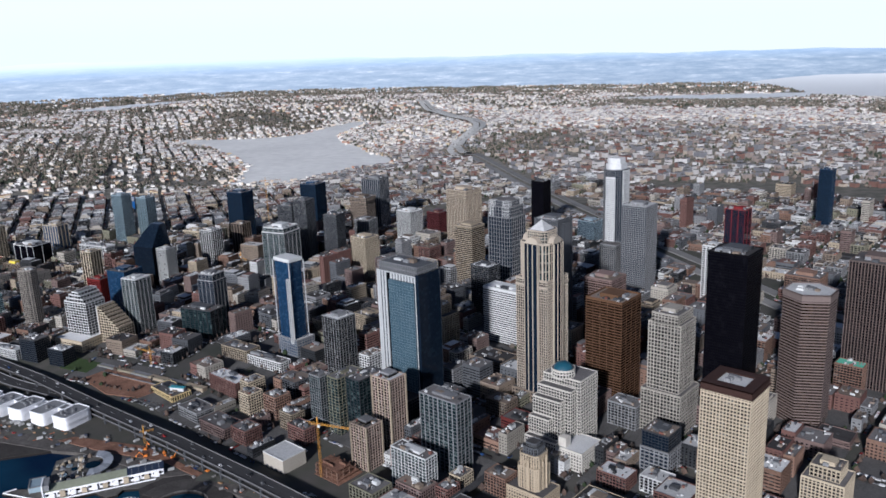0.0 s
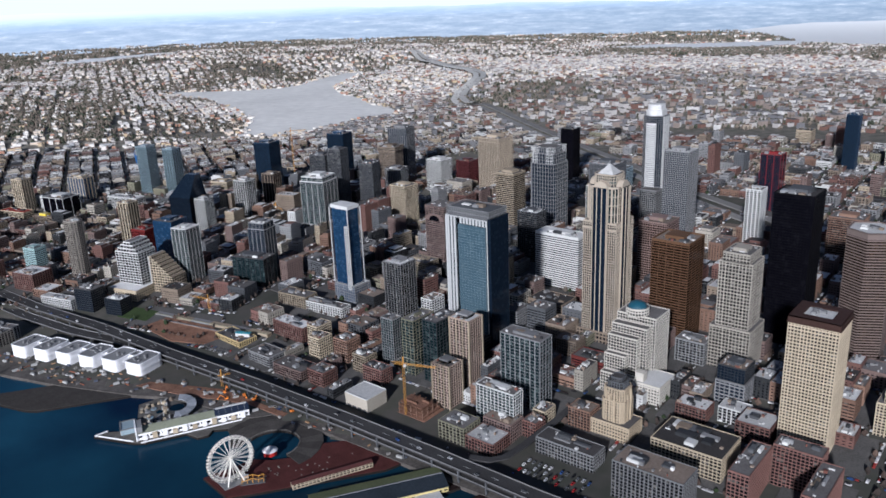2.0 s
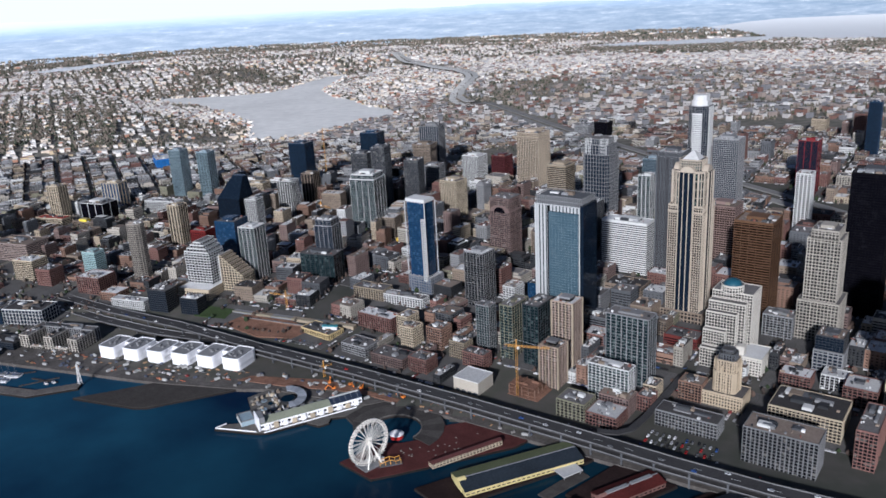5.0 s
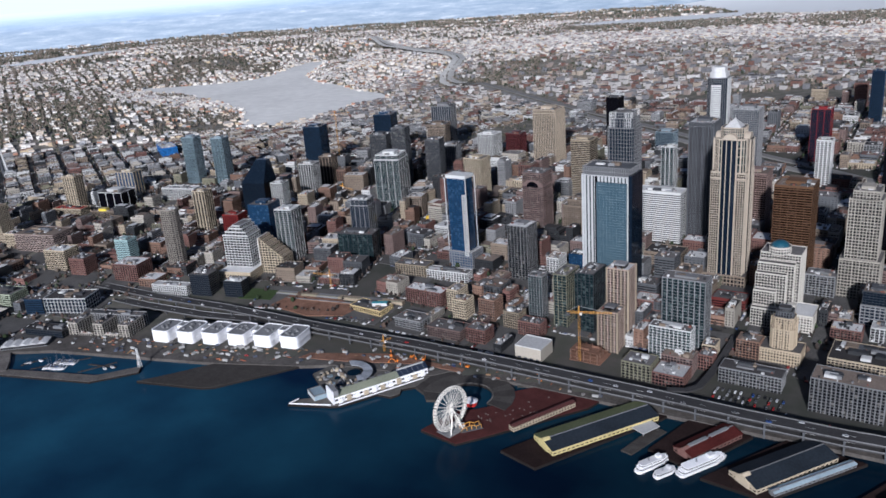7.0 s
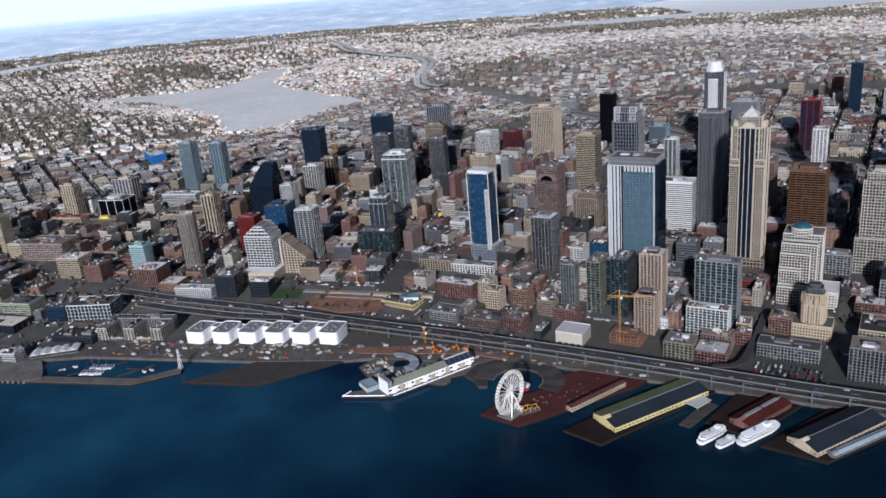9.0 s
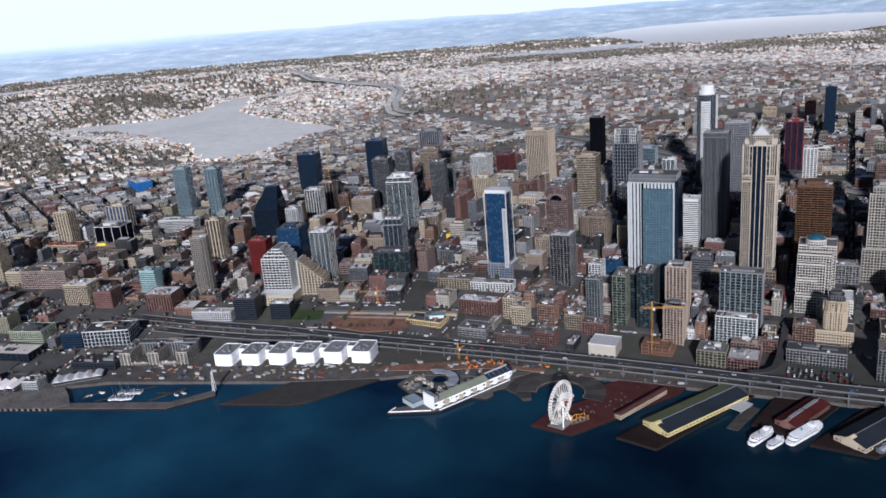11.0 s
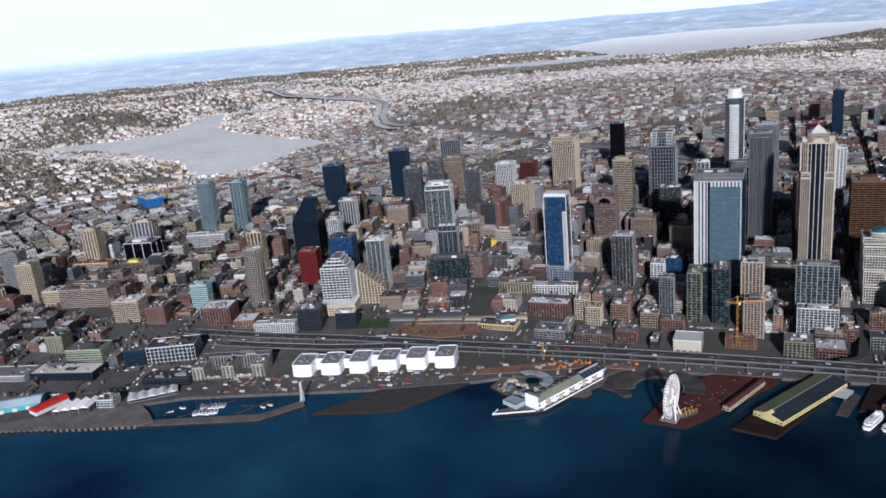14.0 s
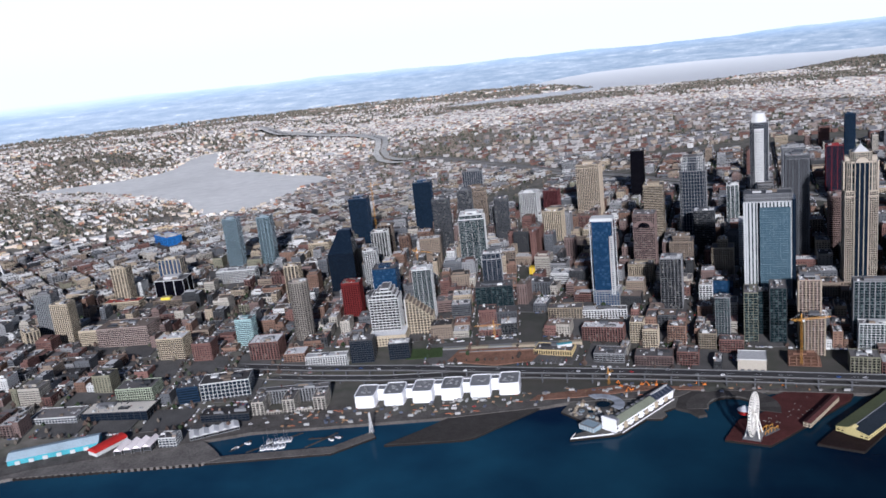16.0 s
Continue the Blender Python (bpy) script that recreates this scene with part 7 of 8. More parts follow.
    for k in range(46):
        rx, ry = q.uniform(-64, -14), q.uniform(-46, -14)
        if (rx + 37) ** 2 + (ry + 12) ** 2 < 120 or rx + 0.55 * ry < -84:
            continue
        rock = Geo().cone(0, 0, q.uniform(1.6, 3.6), q.uniform(0.6, 1.8), 0, q.uniform(0.8, 3.6), 6)
        part("rock", rock, (IVORY, SAND, PALE, CREAM, TAN)[k % 5], root, m=Matrix.Translation((rx, ry, 0)) @ Matrix.Rotation(q.uniform(0, 3), 4, "Z"))
    for k in range(6):
        part("pool", Geo().cone(-58 + 8.5 * k, -38 + 4.5 * (k % 3), 3.2, 3.2, 0, 0.7, 9), (WATER, TEALW)[k % 2], root, "shallow tide pool")
    for k in range(7):
        part("pool_wall", Geo().box(-62 + 7 * k, -57.5 + 7 * k, -26 + 5 * (k % 2), -25.2 + 5 * (k % 2), 0, 2.2), WHITE, root)


aquarium()


TENTW = coat("rosy_white_canvas", (0.80, 0.73, 0.71), rough=0.8, spread=0.1)


def cruise_terminal():
    d = slab("terminal_quay", "concrete quay of the cruise terminal", [(-1420, -30), (-1318, 46), (-1122, 108), (-1108, 122), (-1126, 136), (-1152, 152), (-1172, 172), (-1205, 182), (-1262, 155), (-1430, 45)], -4, 3.2, QUAYC, "quay", "structure")
    fender = Geo().box(-1.3, 1.3, -1.0, 0.4, -5, 0.5).box(-1.1, 1.1, -1.1, -0.4, 0.5, 0.9).mesh("fender", PILE)
    for k in range(30):
        part("fender", fender, None, d, m=pose(-1314 + 6.55 * k, 47 + 2.07 * k, 2.4, 0, 0, 17.5))
    x, y, z, rot, length = along((-1352, 76), (-1276, 130), 28, 3.2)
    root = thing("cruise_terminal", "long cruise hall with turquoise walls and pale blue roof", "hall", x, y, z, rot)
    h = length / 2
    part("wall", Geo().box(-13, 13, -h, h, 0, 6), TEALP, root)
    part("roof", Geo().gable(-13, 13, -h, h, 6, 9.5, 0.6), PALEBLUE, root)
    for k in range(6):
        part("door_canopy", Geo().box(13, 14.5, -h + 8 + 14 * k, -h + 13 + 14 * k, 0, 4), WHITE, root)
    red = thing("red_roofed_hall", "hall with a bright red barrel roof", "hall", -1256, 121, 3.2, -13)
    prof = [(8 * math.cos(math.pi * i / 8), 4 * math.sin(math.pi * i / 8) + 4.5) for i in range(9)]
    v = Geo()
    v.v = [(a, yy, b) for yy in (-20, 20) for a, b in prof]
    v.f = [(i, i + 1, i + 10, i + 9) for i in range(8)] + [tuple(range(8, -1, -1)), tuple(range(9, 18))]
    part("roof", v, REDP, red)
    part("wall", Geo().box(-7.6, 7.6, -19.6, 19.6, 0, 4.6), WHITE, red)
    for k in range(4):
        tent = thing("tent", "long white canvas tent roof on a steel frame", "tent", -1233 + 9.8 * k, 118 + 4 * k, 3.2, 14, "white tents")
        part("canopy", Geo().gable(-4.6, 4.6, -12, 12, 5.2 + 0.6 * k, 8.4 + 0.6 * k, 0.2), TENTW, tent)
        for sx in (-4.2, 4.2):
            for sy in (-11, 0, 11):
                part("pole", Geo().cone(sx, sy, 0.25, 0.25, 0, 5.4 + 0.6 * k, 5), STEEL, tent)
        part("stage_deck", Geo().box(-4.5, 4.5, -12, 12, 2.2, 2.7), GREY, tent)
    office = lowrise("white-framed glass terminal office", -1186, 140, 20, 16, 15, 14, WHITE, G_NAVY, roof=ROOF_M, base=3.2, bay=4, pier=0.6)
    dine = thing("restaurant", "low restaurant with a white zigzag roof by the marina", "restaurant", -1151, 171, 3.4, 40)
    part("wall", Geo().facade(rect(54, 15), 0, 4, 4, 3, 0.5, 0.4, 0.4), PALE, dine)
    part("glazing", Geo().prism(rect(53, 14.2), 0, 4), G_DARK, dine)
    for k in range(5):
        part("roof_fold", Geo().gable(-5.5, 5.5, -9, 9, 4, 6, 0).mesh("roof_fold", ROOF_L), None, dine, m=Matrix.Translation((-21.6 + 10.8 * k, 0, 0)))


cruise_terminal()


def yacht(x, y, rot, size, mast=True):
    root = thing("sailing_boat" if mast else "motor_boat", "small white moored boat with a tall mast" if mast else "small white moored motor boat", "boat", x, y, 0, rot, "moored boats")
    s = size
    hull = [(-0.16 * s, -0.5 * s), (0.16 * s, -0.5 * s), (0.18 * s, 0.1 * s), (0, 0.5 * s), (-0.18 * s, 0.1 * s)]
    part("hull", Geo().prism(shrink(hull, 0.3), -0.3, 0.4).prism(hull, 0.4, 1.2), BOATW, root)
    part("cabin", Geo().box(-0.09 * s, 0.09 * s, -0.25 * s, 0.1 * s, 1.2, 2.2), PALE, root)
    if mast:
        part("mast", Geo().cone(0, 0.05 * s, 0.12, 0.06, 1.2, 1.1 * s + 2, 5), STEEL, root)
        part("boom", Geo().beam((0, 0.05 * s, 2.6), (0, -0.35 * s, 2.6), 0.25), BLUEP, root)


for k in range(16):
    yacht(-1078 + 3.2 * (k % 8) + rnd.uniform(-1, 1), 152 + 14 * (k // 8) + 1.2 * (k % 8), 25 + rnd.uniform(-6, 6), rnd.uniform(9, 14), k % 3 != 0)
for x, y in ((-1108, 147), (-1100, 158), (-1128, 132), (-1010, 180), (-1005, 186), (-912, 200), (-790, 318)):
    yacht(x, y, rnd.uniform(0, 180), 8, False)
for k, (p, q) in enumerate((((-1090, 140), (-1050, 190)), ((-1030, 160), (-1010, 196)), ((-1036, 178), (-1000, 188)), ((-1110, 140), (-1100, 165)))):
    dock = thing("floating_dock", "narrow floating timber dock in the marina", "dock", group="marina docks")
    part("walkway", Geo().beam((*p, 0.5), (*q, 0.5), 2.0, 0.7), DECK, dock)
    for t in (0.1, 0.5, 0.9):
        part("pile", Geo().cone(p[0] + (q[0] - p[0]) * t + 1.2, p[1] + (q[1] - p[1]) * t, 0.3, 0.3, -3, 3, 6), PILE, dock)
mast = thing("harbour_light", "tall pale lattice light mast at the pier end", "light mast", -970, 198, 2.6)
for sx in (-1.6, 1.6):
    for sy in (-1.6, 1.6):
        part("leg", Geo().beam((sx, sy, 0), (sx * 0.3, sy * 0.3, 20), 0.5), WHITE, mast)
part("lamp_house", Geo().cone(0, 0, 1.4, 1.0, 20, 23, 8), WHITE, mast)
part("bracing", Geo().beam((-1.6, -1.6, 0), (1, -1, 8), 0.3).beam((1, -1, 8), (-0.6, -0.6, 16), 0.3).beam((1.6, -1.6, 0), (-1, -1, 8), 0.3), WHITE, mast)


def ferry(label, p, q, wide, decks):
    x, y, z, rot, length = along(p, q, wide, 0)
    root = thing("excursion_boat", label, "boat", x, y, 0, rot, "excursion boats")
    h = length / 2
    hull = [(-wide / 2, -h + 2), (-wide / 4, -h), (wide / 4, -h), (wide / 2, -h + 2), (wide / 2, h * 0.45), (wide * 0.25, h * 0.85), (0, h), (-wide * 0.25, h * 0.85), (-wide / 2, h * 0.45)]
    part("hull", Geo().prism(shrink(hull, 0.5), -0.5, 0.8).prism(hull, 0.8, 2.2), BOATW, root)
    for k in range(decks):
        deck = [(a * 0.92, b * (0.9 - 0.12 * k)) for a, b in hull]
        part("deck_glazing", Geo().prism(shrink(deck, 0.4), 2.2 + 2.4 * k, 4.4 + 2.4 * k), G_DARK, root)
        part("deck_house", Geo().facade(deck, 2.2 + 2.4 * k, 4.5 + 2.4 * k, 2.3, 2.4, 0.5, 0.35, 0.3), BOATW, root)
        part("deck_roof", Geo().prism(deck, 4.4 + 2.4 * k, 4.7 + 2.4 * k), BOATW, root)
    top = 2.2 + 2.4 * decks
    part("wheelhouse", Geo().box(-wide * 0.25, wide * 0.25, h * 0.2, h * 0.42, top, top + 2.4), BOATW, root)
    part("funnel", Geo().cone(0, -h * 0.25, 0.8, 0.6, top, top + 2.6, 8), STEEL, root)


ferry("white excursion boat with two decks", (-426, 262), (-409, 293), 7.5, 2)
ferry("small white harbour boat", (-411, 262), (-400, 281), 7, 1)
ferry("large white excursion boat with stacked decks", (-396, 273), (-370, 317), 9.5, 2)
slab("float", "grey floating landing stage", [(-448, 286), (-438, 284), (-424, 330), (-436, 334)], -0.6, 1.0, DECK, "dock")
slab("boat_shelter", "white flat canopy over the landing", [(-452, 318), (-438, 312), (-430, 330), (-444, 338)], 4.2, 4.9, ROOF_L, "canopy")
fun = thing("fun_ride", "small yellow fairground coaster on the pier", "ride", -577, 256, 2.6, 50)
for k in range(5):
    part("post", Geo().beam((-9 + 4.5 * k, -3, 0), (-9 + 4.5 * k, -3, 3 + k % 3), 0.5).beam((-9 + 4.5 * k, 3, 0), (-9 + 4.5 * k, 3, 3 + k % 3), 0.5), CRANE_Y, fun)
for sy in (-3, 3):
    part("track", Geo().beam((-9, sy, 3), (-4.5, sy, 4), 0.5).beam((-4.5, sy, 4), (0, sy, 5), 0.5).beam((0, sy, 5), (4.5, sy, 3), 0.5).beam((4.5, sy, 3), (9, sy, 4), 0.5), CRANE_Y, fun)
part("floor", Geo().box(-10, 10, -4.5, 4.5, 0, 0.5), GREY, fun)
part("booth", Geo().box(-9, -4, 4.6, 8, 0, 3), BOATW, fun)
# plain red drum and white cone in place of a red-hulled ship
ship_drum = thing("carousel_house", "small red drum under a white cone standing in for a ship", "pavilion", -599, 292, 2.6)
part("drum", Geo().cone(0, 0, 6, 6, 0, 4, 12), REDP, ship_drum)
part("roof", Geo().cone(0, 0, 7, 0.5, 4, 8, 12), BOATW, ship_drum)


def tower_crane(x, y, z, mast, jib, back, turn, label="yellow lattice tower crane on a building site"):
    root = thing("tower_crane", label, "crane", x, y, z, turn, "tower cranes")
    def truss(a, b, w, n, vertical):
        geo, a, b = Geo(), Vector(a), Vector(b)
        s, u = (Vector((w / 2, 0, 0)), Vector((0, w / 2, 0))) if vertical else (Vector((0, w / 2, 0)), Vector((0, 0, w / 2)))
        corner = [s + u, s - u, -s - u, -s + u]
        for c in corner:
            geo.beam(a + c, b + c, w * 0.13)
        for k in range(n):
            p, q = a + (b - a) * k / n, a + (b - a) * (k + 1) / n
            for i in range(4):
                geo.beam(p + corner[i], q + corner[(i + 1) % 4], w * 0.07)
        return geo
    part("mast", truss((0, 0, 0), (0, 0, mast), 1.7, int(mast / 3), True), CRANE_Y, root)
    part("jib", truss((0, 0, mast + 1), (jib, 0, mast + 1), 1.3, int(jib / 3), False), CRANE_Y, root)
    part("counter_jib", truss((-back, 0, mast + 1), (0, 0, mast + 1), 1.8, int(back / 3), False), CRANE_Y, root)
    part("apex", Geo().beam((0, 0, mast), (0, 0, mast + 8), 1.0), CRANE_Y, root)
    part("tie", Geo().beam((0, 0, mast + 8), (jib * 0.75, 0, mast + 1.8), 0.25).beam((0, 0, mast + 8), (-back, 0, mast + 1.8), 0.25), STEEL, root)
    part("counterweight", Geo().box(-back - 1, -back + 3, -1.2, 1.2, mast - 2.5, mast + 0.5), GREY, root)
    part("cab", Geo().box(0.8, 3, -1.8, 0.2, mast - 1.6, mast + 0.8), BOATW, root)


tower_crane(-540, 408, 8, 52, 32, 12, 20)
tower_crane(-905, 446, 14, 18, 26, 9, 190)
tower_crane(-1290, 922, 30, 112, 30, 12, 60, "tall lattice tower crane beside a dark tower")
tower_crane(-1130, 742, 25, 30, 34, 12, -20)
tower_crane(-742, 345, 3.4, 12, 10, 4, 70, "small orange crane on the quay works")

# the building site by the viaduct
site = thing("unfinished_building", "red-brown unfinished building frame on a site", "building site", -536, 425, g(-536, 425) - 2, 0)
for k in range(4):
    part("floor_slab", Geo().box(-17, 17 - 2 * k, -15 + k, 15 - 3 * k, 3.4 * k + 2.6, 3.4 * k + 3.0), EARTH, site)
    for i in range(5):
        for j in range(4):
            part("post", Geo().box(-0.35, 0.35, -0.35, 0.35, 0, 2.6), RUST, site, m=Matrix.Translation((-16 + 7.3 * i, -13 + 7.5 * j, 3.4 * k)))
for box in ((-12, 2, -8, -7.6, 15.4), (2, 10, 0, 0.4, 15.6), (-6, -5.6, -7, 6, 15.0)):
    part("partition", Geo().box(*box[:4], 13.2, box[4]), EARTH, site)

# earthworks, lawn and retaining walls by the market
def lie(name, label, poly, material, up, category="ground"):
    """A thin sheet that follows the slope."""
    geo, n = Geo(), len(poly)
    geo.v = [(x, y, max(g(x, y), 3.2) + up) for x, y in poly] + [(x, y, max(g(x, y), 3.2) - 1.5) for x, y in poly]
    geo.f = [tuple(range(n))] + [(n + i, n + (i + 1) % n, (i + 1) % n, i) for i in range(n)]
    return tagged(new(name, geo.mesh(name, material)), label, category, kind="structure")


lie("lawn", "patch of dull green grass by the viaduct", [(-1004, 376), (-958, 388), (-966, 412), (-1008, 402)], GRASS, 1.2, "grass")
lie("earthworks", "orange-brown excavated earth of a building site", [(-948, 378), (-885, 376), (-842, 394), (-836, 418), (-872, 424), (-942, 408)], EARTH, 1.4)
lie("quay_works", "churned orange earth and planks along the quay", [(-820, 292), (-770, 306), (-690, 336), (-640, 340), (-640, 347), (-735, 341), (-815, 306)], EARTH, 0.5)
for k in range(7):
    wall = thing("retaining_wall", "brown concrete retaining wall of the site", "wall", -932 + 15 * k, 402 + 3.2 * k, 4, 12, "retaining walls")
    part("panel", Geo().box(-7.2, 7.2, -0.6, 0.6, 0, 9), RUST, wall)
    part("cap", Geo().box(-7.3, 7.3, -0.9, 0.9, 9, 9.5), PALE, wall)
for k in range(6):
    ramp = thing("market_ramp", "long pale concrete terrace above the site", "terrace", -950 + 29 * k, 412 + 6.6 * k, 8, 12, "terraces")
    part("slab", Geo().box(-14.6, 14.6, -4, 4, 0, 6.5), (PALE, SAND)[k % 2], ramp)
    part("rail", Geo().box(-14.6, 14.6, -4.1, -3.8, 6.5, 7.4), OLIVE, ramp)
teal_house = thing("roof_house", "teal glazed stair house above a buff building", "roof house", -808, 424, 15.3, 25)
part("body", Geo().box(-9, 9, -2.5, 2.5, 0, 4), WHITE, teal_house)
part("roof", Geo().box(-9.4, 9.4, -2.8, 2.8, 4, 4.6), TEALP, teal_house)


# ---- vehicles, containers and site clutter ----
def car_kit(material):
    root = thing("car", "parked or driving passenger car", "car", 0, 0, -50)
    part("body", Geo().prism([(-0.85, -2.1), (0.85, -2.1), (0.9, 1.6), (0.6, 2.15), (-0.6, 2.15), (-0.9, 1.6)], 0.3, 0.95), material, root)
    part("cabin", Geo().prism([(-0.75, -1.6), (0.75, -1.6), (0.75, 0.7), (-0.75, 0.7)], 0.95, 1.5), G_DARK, root)
    part("car_roof", Geo().box(-0.68, 0.68, -1.3, 0.4, 1.5, 1.56), material, root)
    return root


CAR_PAINTS = (("white", (0.8, 0.8, 0.8)), ("silver", (0.45, 0.46, 0.48)), ("black", (0.02, 0.02, 0.022)), ("red", (0.35, 0.02, 0.02)), ("blue", (0.03, 0.08, 0.25)), ("grey", (0.15, 0.155, 0.16)))
KITS = []
for word, c in CAR_PAINTS:
    kit = car_kit(coat(word + "_car_paint", c, rough=0.3, spread=0.05, lot=0.05))
    tagged(kit, f"{word} passenger car on the city streets", group="cars")
    KITS.append(kit)


used = set()


def put_car(x, y, z, rot):
    k = rnd.choice((0, 0, 1, 1, 1, 2, 2, 2, 5, 5, 5, 5, 1, 2, 5, 0, 3, 4))
    m = pose(x, y, z, 0, 0, rot) @ Matrix.Scale(1.05, 4)
    if k not in used:
        used.add(k)
        KITS[k].matrix_basis = m
    else:
        ob = copy_thing(KITS[k], m)
        ob.matrix_basis = m


for i in range(34):                                        # on the viaduct
    p = VIA[int(len(VIA) * (0.12 + 0.6 * i / 34))]
    put_car(p[0] + rnd.uniform(-5, 5), p[1] + rnd.choice((-4.6, -1.6, 1.6, 4.6)), 15.25, 90 if i % 2 else -90)
for i in range(36):                                        # car park by the ramp
    if rnd.random() < 0.78:
        put_car(-404 + (i % 12) * 5.2 + rnd.uniform(-0.6, 0.6), 397 + (i // 12) * 8.0 + rnd.uniform(-0.8, 0.8), g(-370, 420) + 1.0, rnd.choice((0, 180)) + rnd.uniform(-4, 4))
for i in range(26):                                        # car park behind the viaduct
    put_car(-614 + (i % 9) * 3.2, 420 + (i // 9) * 5.6, g(-605, 425) + 1.0, rnd.choice((0, 180)))
for i in range(22):                                        # car park below the yellow building
    put_car(-858 + (i % 11) * 5.6, 383 + (i % 11) * 1.1 + (i // 11) * 7, g(-830, 388) + 0.4, 14)
for i in range(64):                                        # the quayside street
    x = rnd.uniform(-1120, -300)
    put_car(x, float(shore(x)) + rnd.uniform(20, 44), 3.45, 90 + (16 if x < -780 else 3))
for i in range(40):                                        # streets uphill
    x, y = rnd.choice((-414, -476, -538, -600, -662, -352)), rnd.uniform(470, 700)
    put_car(x + rnd.choice((-2.4, 2.4)), y, g(x, y) + 0.3, 0)
BOX_M = [coat(n, c, rough=0.6) for n, c in (("orange_barrier", (0.34, 0.12, 0.06)), ("pale_container", (0.22, 0.21, 0.20)), ("blue_container", (0.08, 0.09, 0.12)), ("timber_stack", (0.32, 0.20, 0.11)), ("white_trailer", (0.38, 0.38, 0.37)))]
BOX_W = ("orange plastic barrier on the quay works", "pale steel site container", "blue-grey steel site container", "sawn timber baulk on the quay site", "white box trailer parked at the works")
BOXES = []
for m in BOX_M:
    b_ = Geo()
    b_.v = [(sx * w, sy * w, z) for z, w in ((0, 0.47), (0.08, 0.5), (0.94, 0.5), (1, 0.45)) for sx, sy in ((-1, -1), (1, -1), (1, 1), (-1, 1))]
    b_.f = [(4 * k + i, 4 * k + (i + 1) % 4, 4 * k + 4 + (i + 1) % 4, 4 * k + 4 + i) for k in range(3) for i in range(4)] + [(12, 13, 14, 15), (3, 2, 1, 0)]
    BOXES.append(b_.mesh("site_box", m))
for i in range(200):
    x = rnd.uniform(-850, -480) if i % 2 else rnd.uniform(-1080, -840)
    k = rnd.choice((0, 0, 1, 1, 2, 3, 3, 3, 4, 4))
    size = ((rnd.uniform(2, 9), 0.5, 0.7), (3.5, 1.8, 2.0), (4, 1.8, 2.0), (rnd.uniform(2, 5), 1.5, 1.0), (6, 2, 2.4))[k]
    ob = new(("barrier", "site_container", "site_container", "timber_baulk", "trailer")[k], BOXES[k])
    ob.matrix_basis = Matrix.LocRotScale((x, float(shore(x)) + rnd.uniform(6, 44), 3.42), Euler((0, 0, radians(rnd.choice((3, 12, 17, 93, 70))))), size)
    tagged(ob, BOX_W[k], "site equipment", "quay works")


def digger(x, y, rot):
    root = thing("excavator", "orange tracked excavator on the quay works", "excavator", x, y, 3.5, rot, "quay works")
    for s in (-1.2, 1.2):
        part("track", Geo().box(s - 0.4, s + 0.4, -2.2, 2.2, 0, 1), DARK, root)
    part("body", Geo().box(-1.4, 1.4, -2.2, 1.4, 1, 2.6), ORANGE, root)
    part("cab", Geo().box(-1.3, -0.1, 0.2, 1.5, 2.6, 3.8), G_DARK, root)
    part("boom", Geo().beam((0.4, 1.2, 2.2), (0.4, 5, 6), 0.6).beam((0.4, 5, 6), (0.4, 8, 3), 0.5), ORANGE, root)
    part("bucket", Geo().box(-0.3, 1.1, 7.6, 8.8, 1.8, 3.1), ORANGE, root)


for x, y, r in ((-728, 338, 40), (-715, 330, 150), (-705, 345, 250), (-640, 352, 90), (-560, 358, 60), (-690, 346, 10)):
    digger(x, y, r)


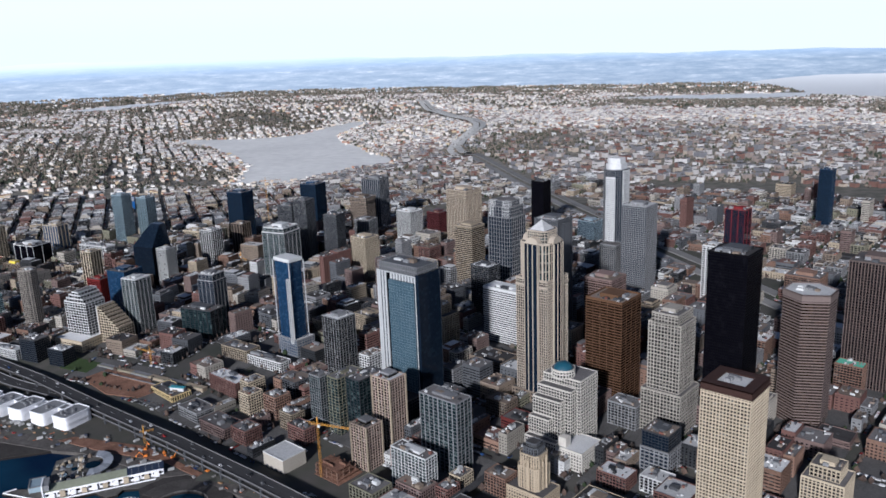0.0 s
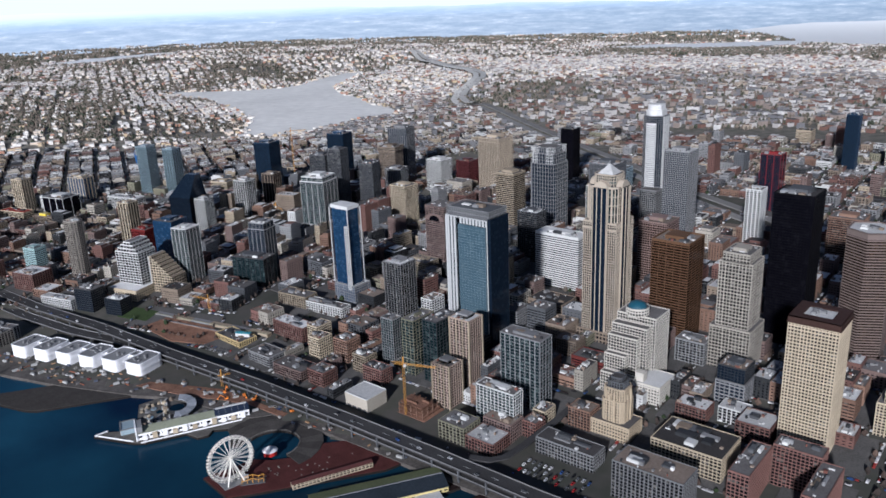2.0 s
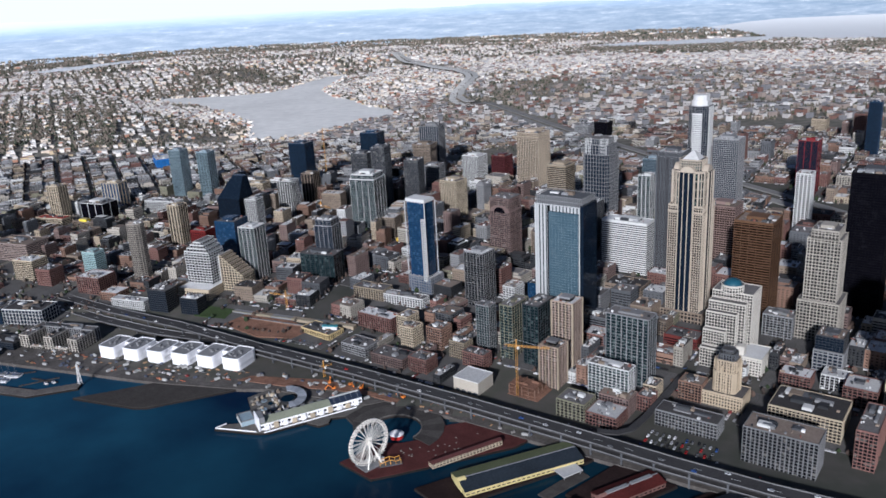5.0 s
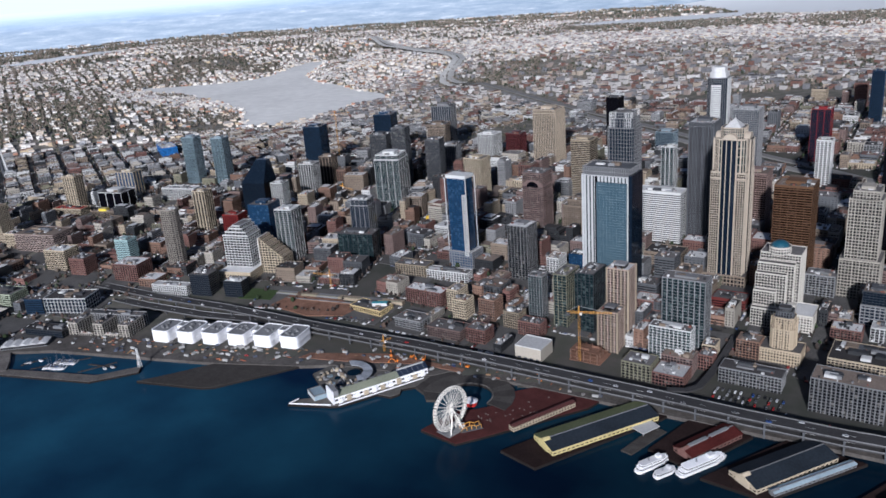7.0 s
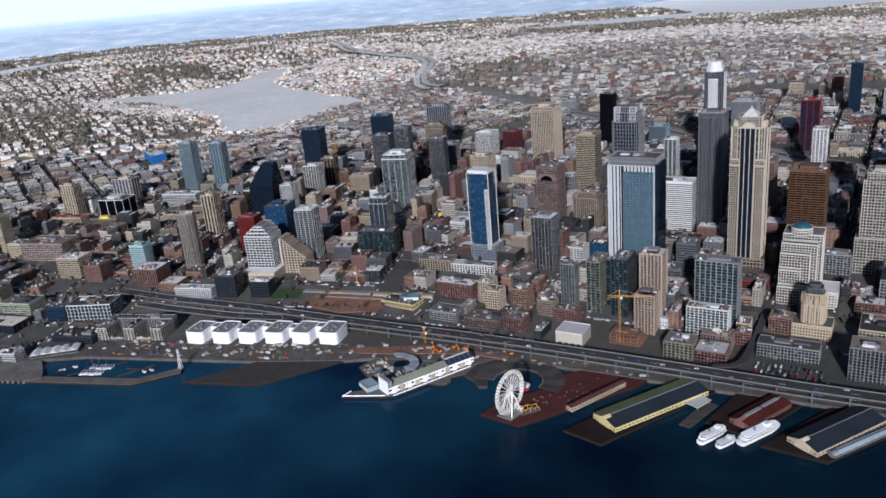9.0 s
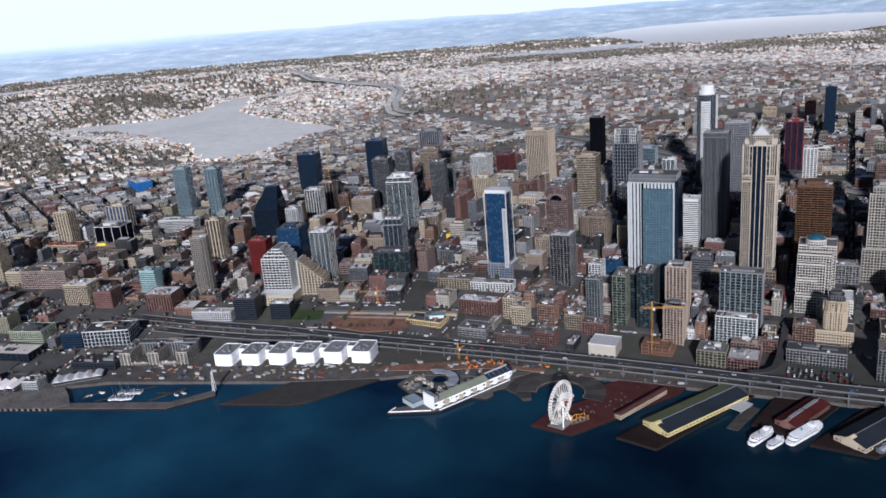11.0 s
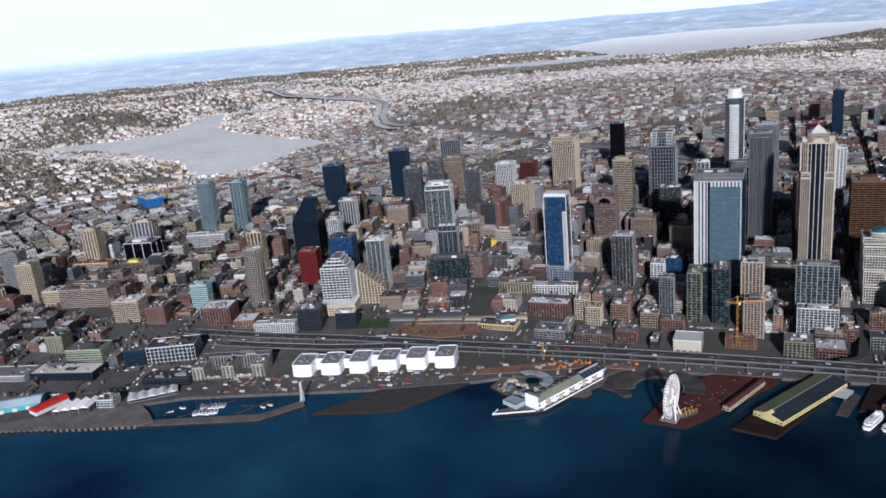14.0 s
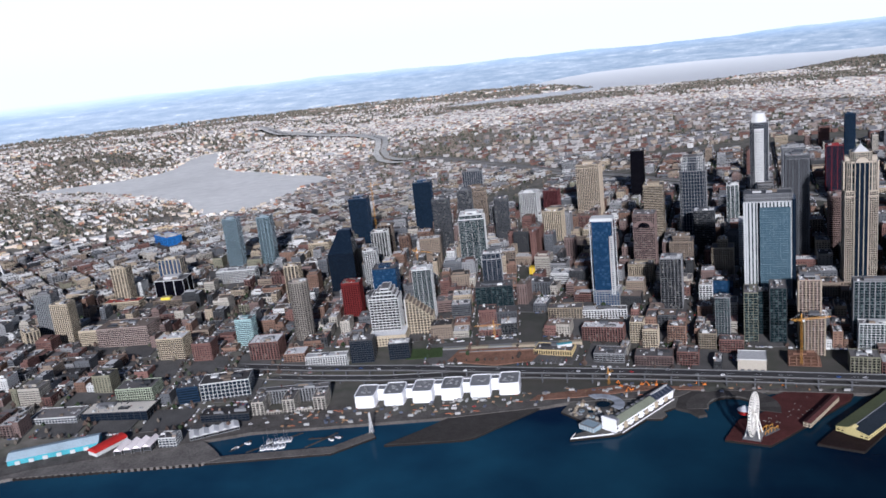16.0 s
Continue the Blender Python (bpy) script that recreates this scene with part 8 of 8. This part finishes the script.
def needle(x, y):
    z = g(x, y)
    root = thing("observation_tower", "slim white three-legged observation tower with a saucer top", "tower", x, y, z)
    for k in range(3):
        a = 2 * math.pi * k / 3 + 0.3
        c, s = math.cos(a), math.sin(a)
        geo = Geo()
        for (r0, z0), (r1, z1) in (((15, 0), (7, 45)), ((7, 45), (4.5, 85)), ((4.5, 85), (9, 118))):
            geo.beam((r0 * c, r0 * s, z0), (r1 * c, r1 * s, z1), 2.6)
        part("leg", geo, WHITE, root)
    part("core", Geo().cone(0, 0, 3, 3, 0, 118, 6), GREY, root)
    part("saucer", Geo().cone(0, 0, 9, 17, 114, 118, 24).cone(0, 0, 17, 9, 118, 123, 24), WHITE, root)
    part("spire", Geo().cone(0, 0, 1.4, 0.2, 123, 137, 6), WHITE, root)


needle(-1946, 592)

# floating bridge over the far lake
bx, by = np.linspace(-1000, 260, 40), np.linspace(5330, 7000, 40)
bz = np.full(40, 16.0)
X, Y, Z = bend(bx, by, bz + 6)
far_bridge = Geo()
for i in range(39):
    far_bridge.beam((X[i], Y[i], Z[i]), (X[i + 1], Y[i + 1], Z[i + 1]), 14, 5)
tagged(new("floating_bridge", far_bridge.mesh("floating_bridge", PALE)), "long low pale floating bridge across the far lake", "bridge")

pier_shed("long narrow shed with a pale blue roof", (-327, 279), (-281, 345), 6, 2.6, 3.2, 4.0, PALE, PALEBLUE, 0)

# yellow sheeting on a scaffold among the brick blocks
tarp = thing("scaffold", "scaffold hung with bright yellow sheeting on a block", "scaffold", -905, 688, g(-905, 688), 0)
part("sheeting", Geo().box(-11, 11, -6, 6, 6, 17), coat("yellow_sheeting", (0.62, 0.42, 0.03), rough=0.6), tarp)
for k in range(5):
    part("pole", Geo().box(-11.3 + 5.6 * k, -11.0 + 5.6 * k, -6.4, -6.1, 0, 18), STEEL, tarp)
house = thing("roof_house", "small bright yellow roof house", "roof house", -1486, 516, 41.5, 15)
part("body", Geo().prism(rect(16, 9), 0, 4), coat("bright_yellow_panel", (0.60, 0.48, 0.05)), house)
part("roof", Geo().prism(rect(16.6, 9.6), 4, 4.5), YELLOW, house)

for px, py in ((-450, 319), (-439, 314), (-432, 329), (-443, 336)):
    post = thing("canopy_post", "steel post holding up the landing canopy", "post", px, py, -3, 0, "canopy posts")
    part("shaft", Geo().cone(0, 0, 0.3, 0.3, 0, 7.3, 8), STEEL, post)
    part("collar", Geo().cone(0, 0, 0.45, 0.45, 3.2, 3.6, 8), GREY, post)


# ---- scale: the plan above is drawn at 1 : 0.77 ----
for ob in list(scene.objects):
    if ob.parent is None and ob.type in {"MESH", "EMPTY"}:
        ob.matrix_basis = Matrix.Scale(0.77, 4) @ ob.matrix_basis
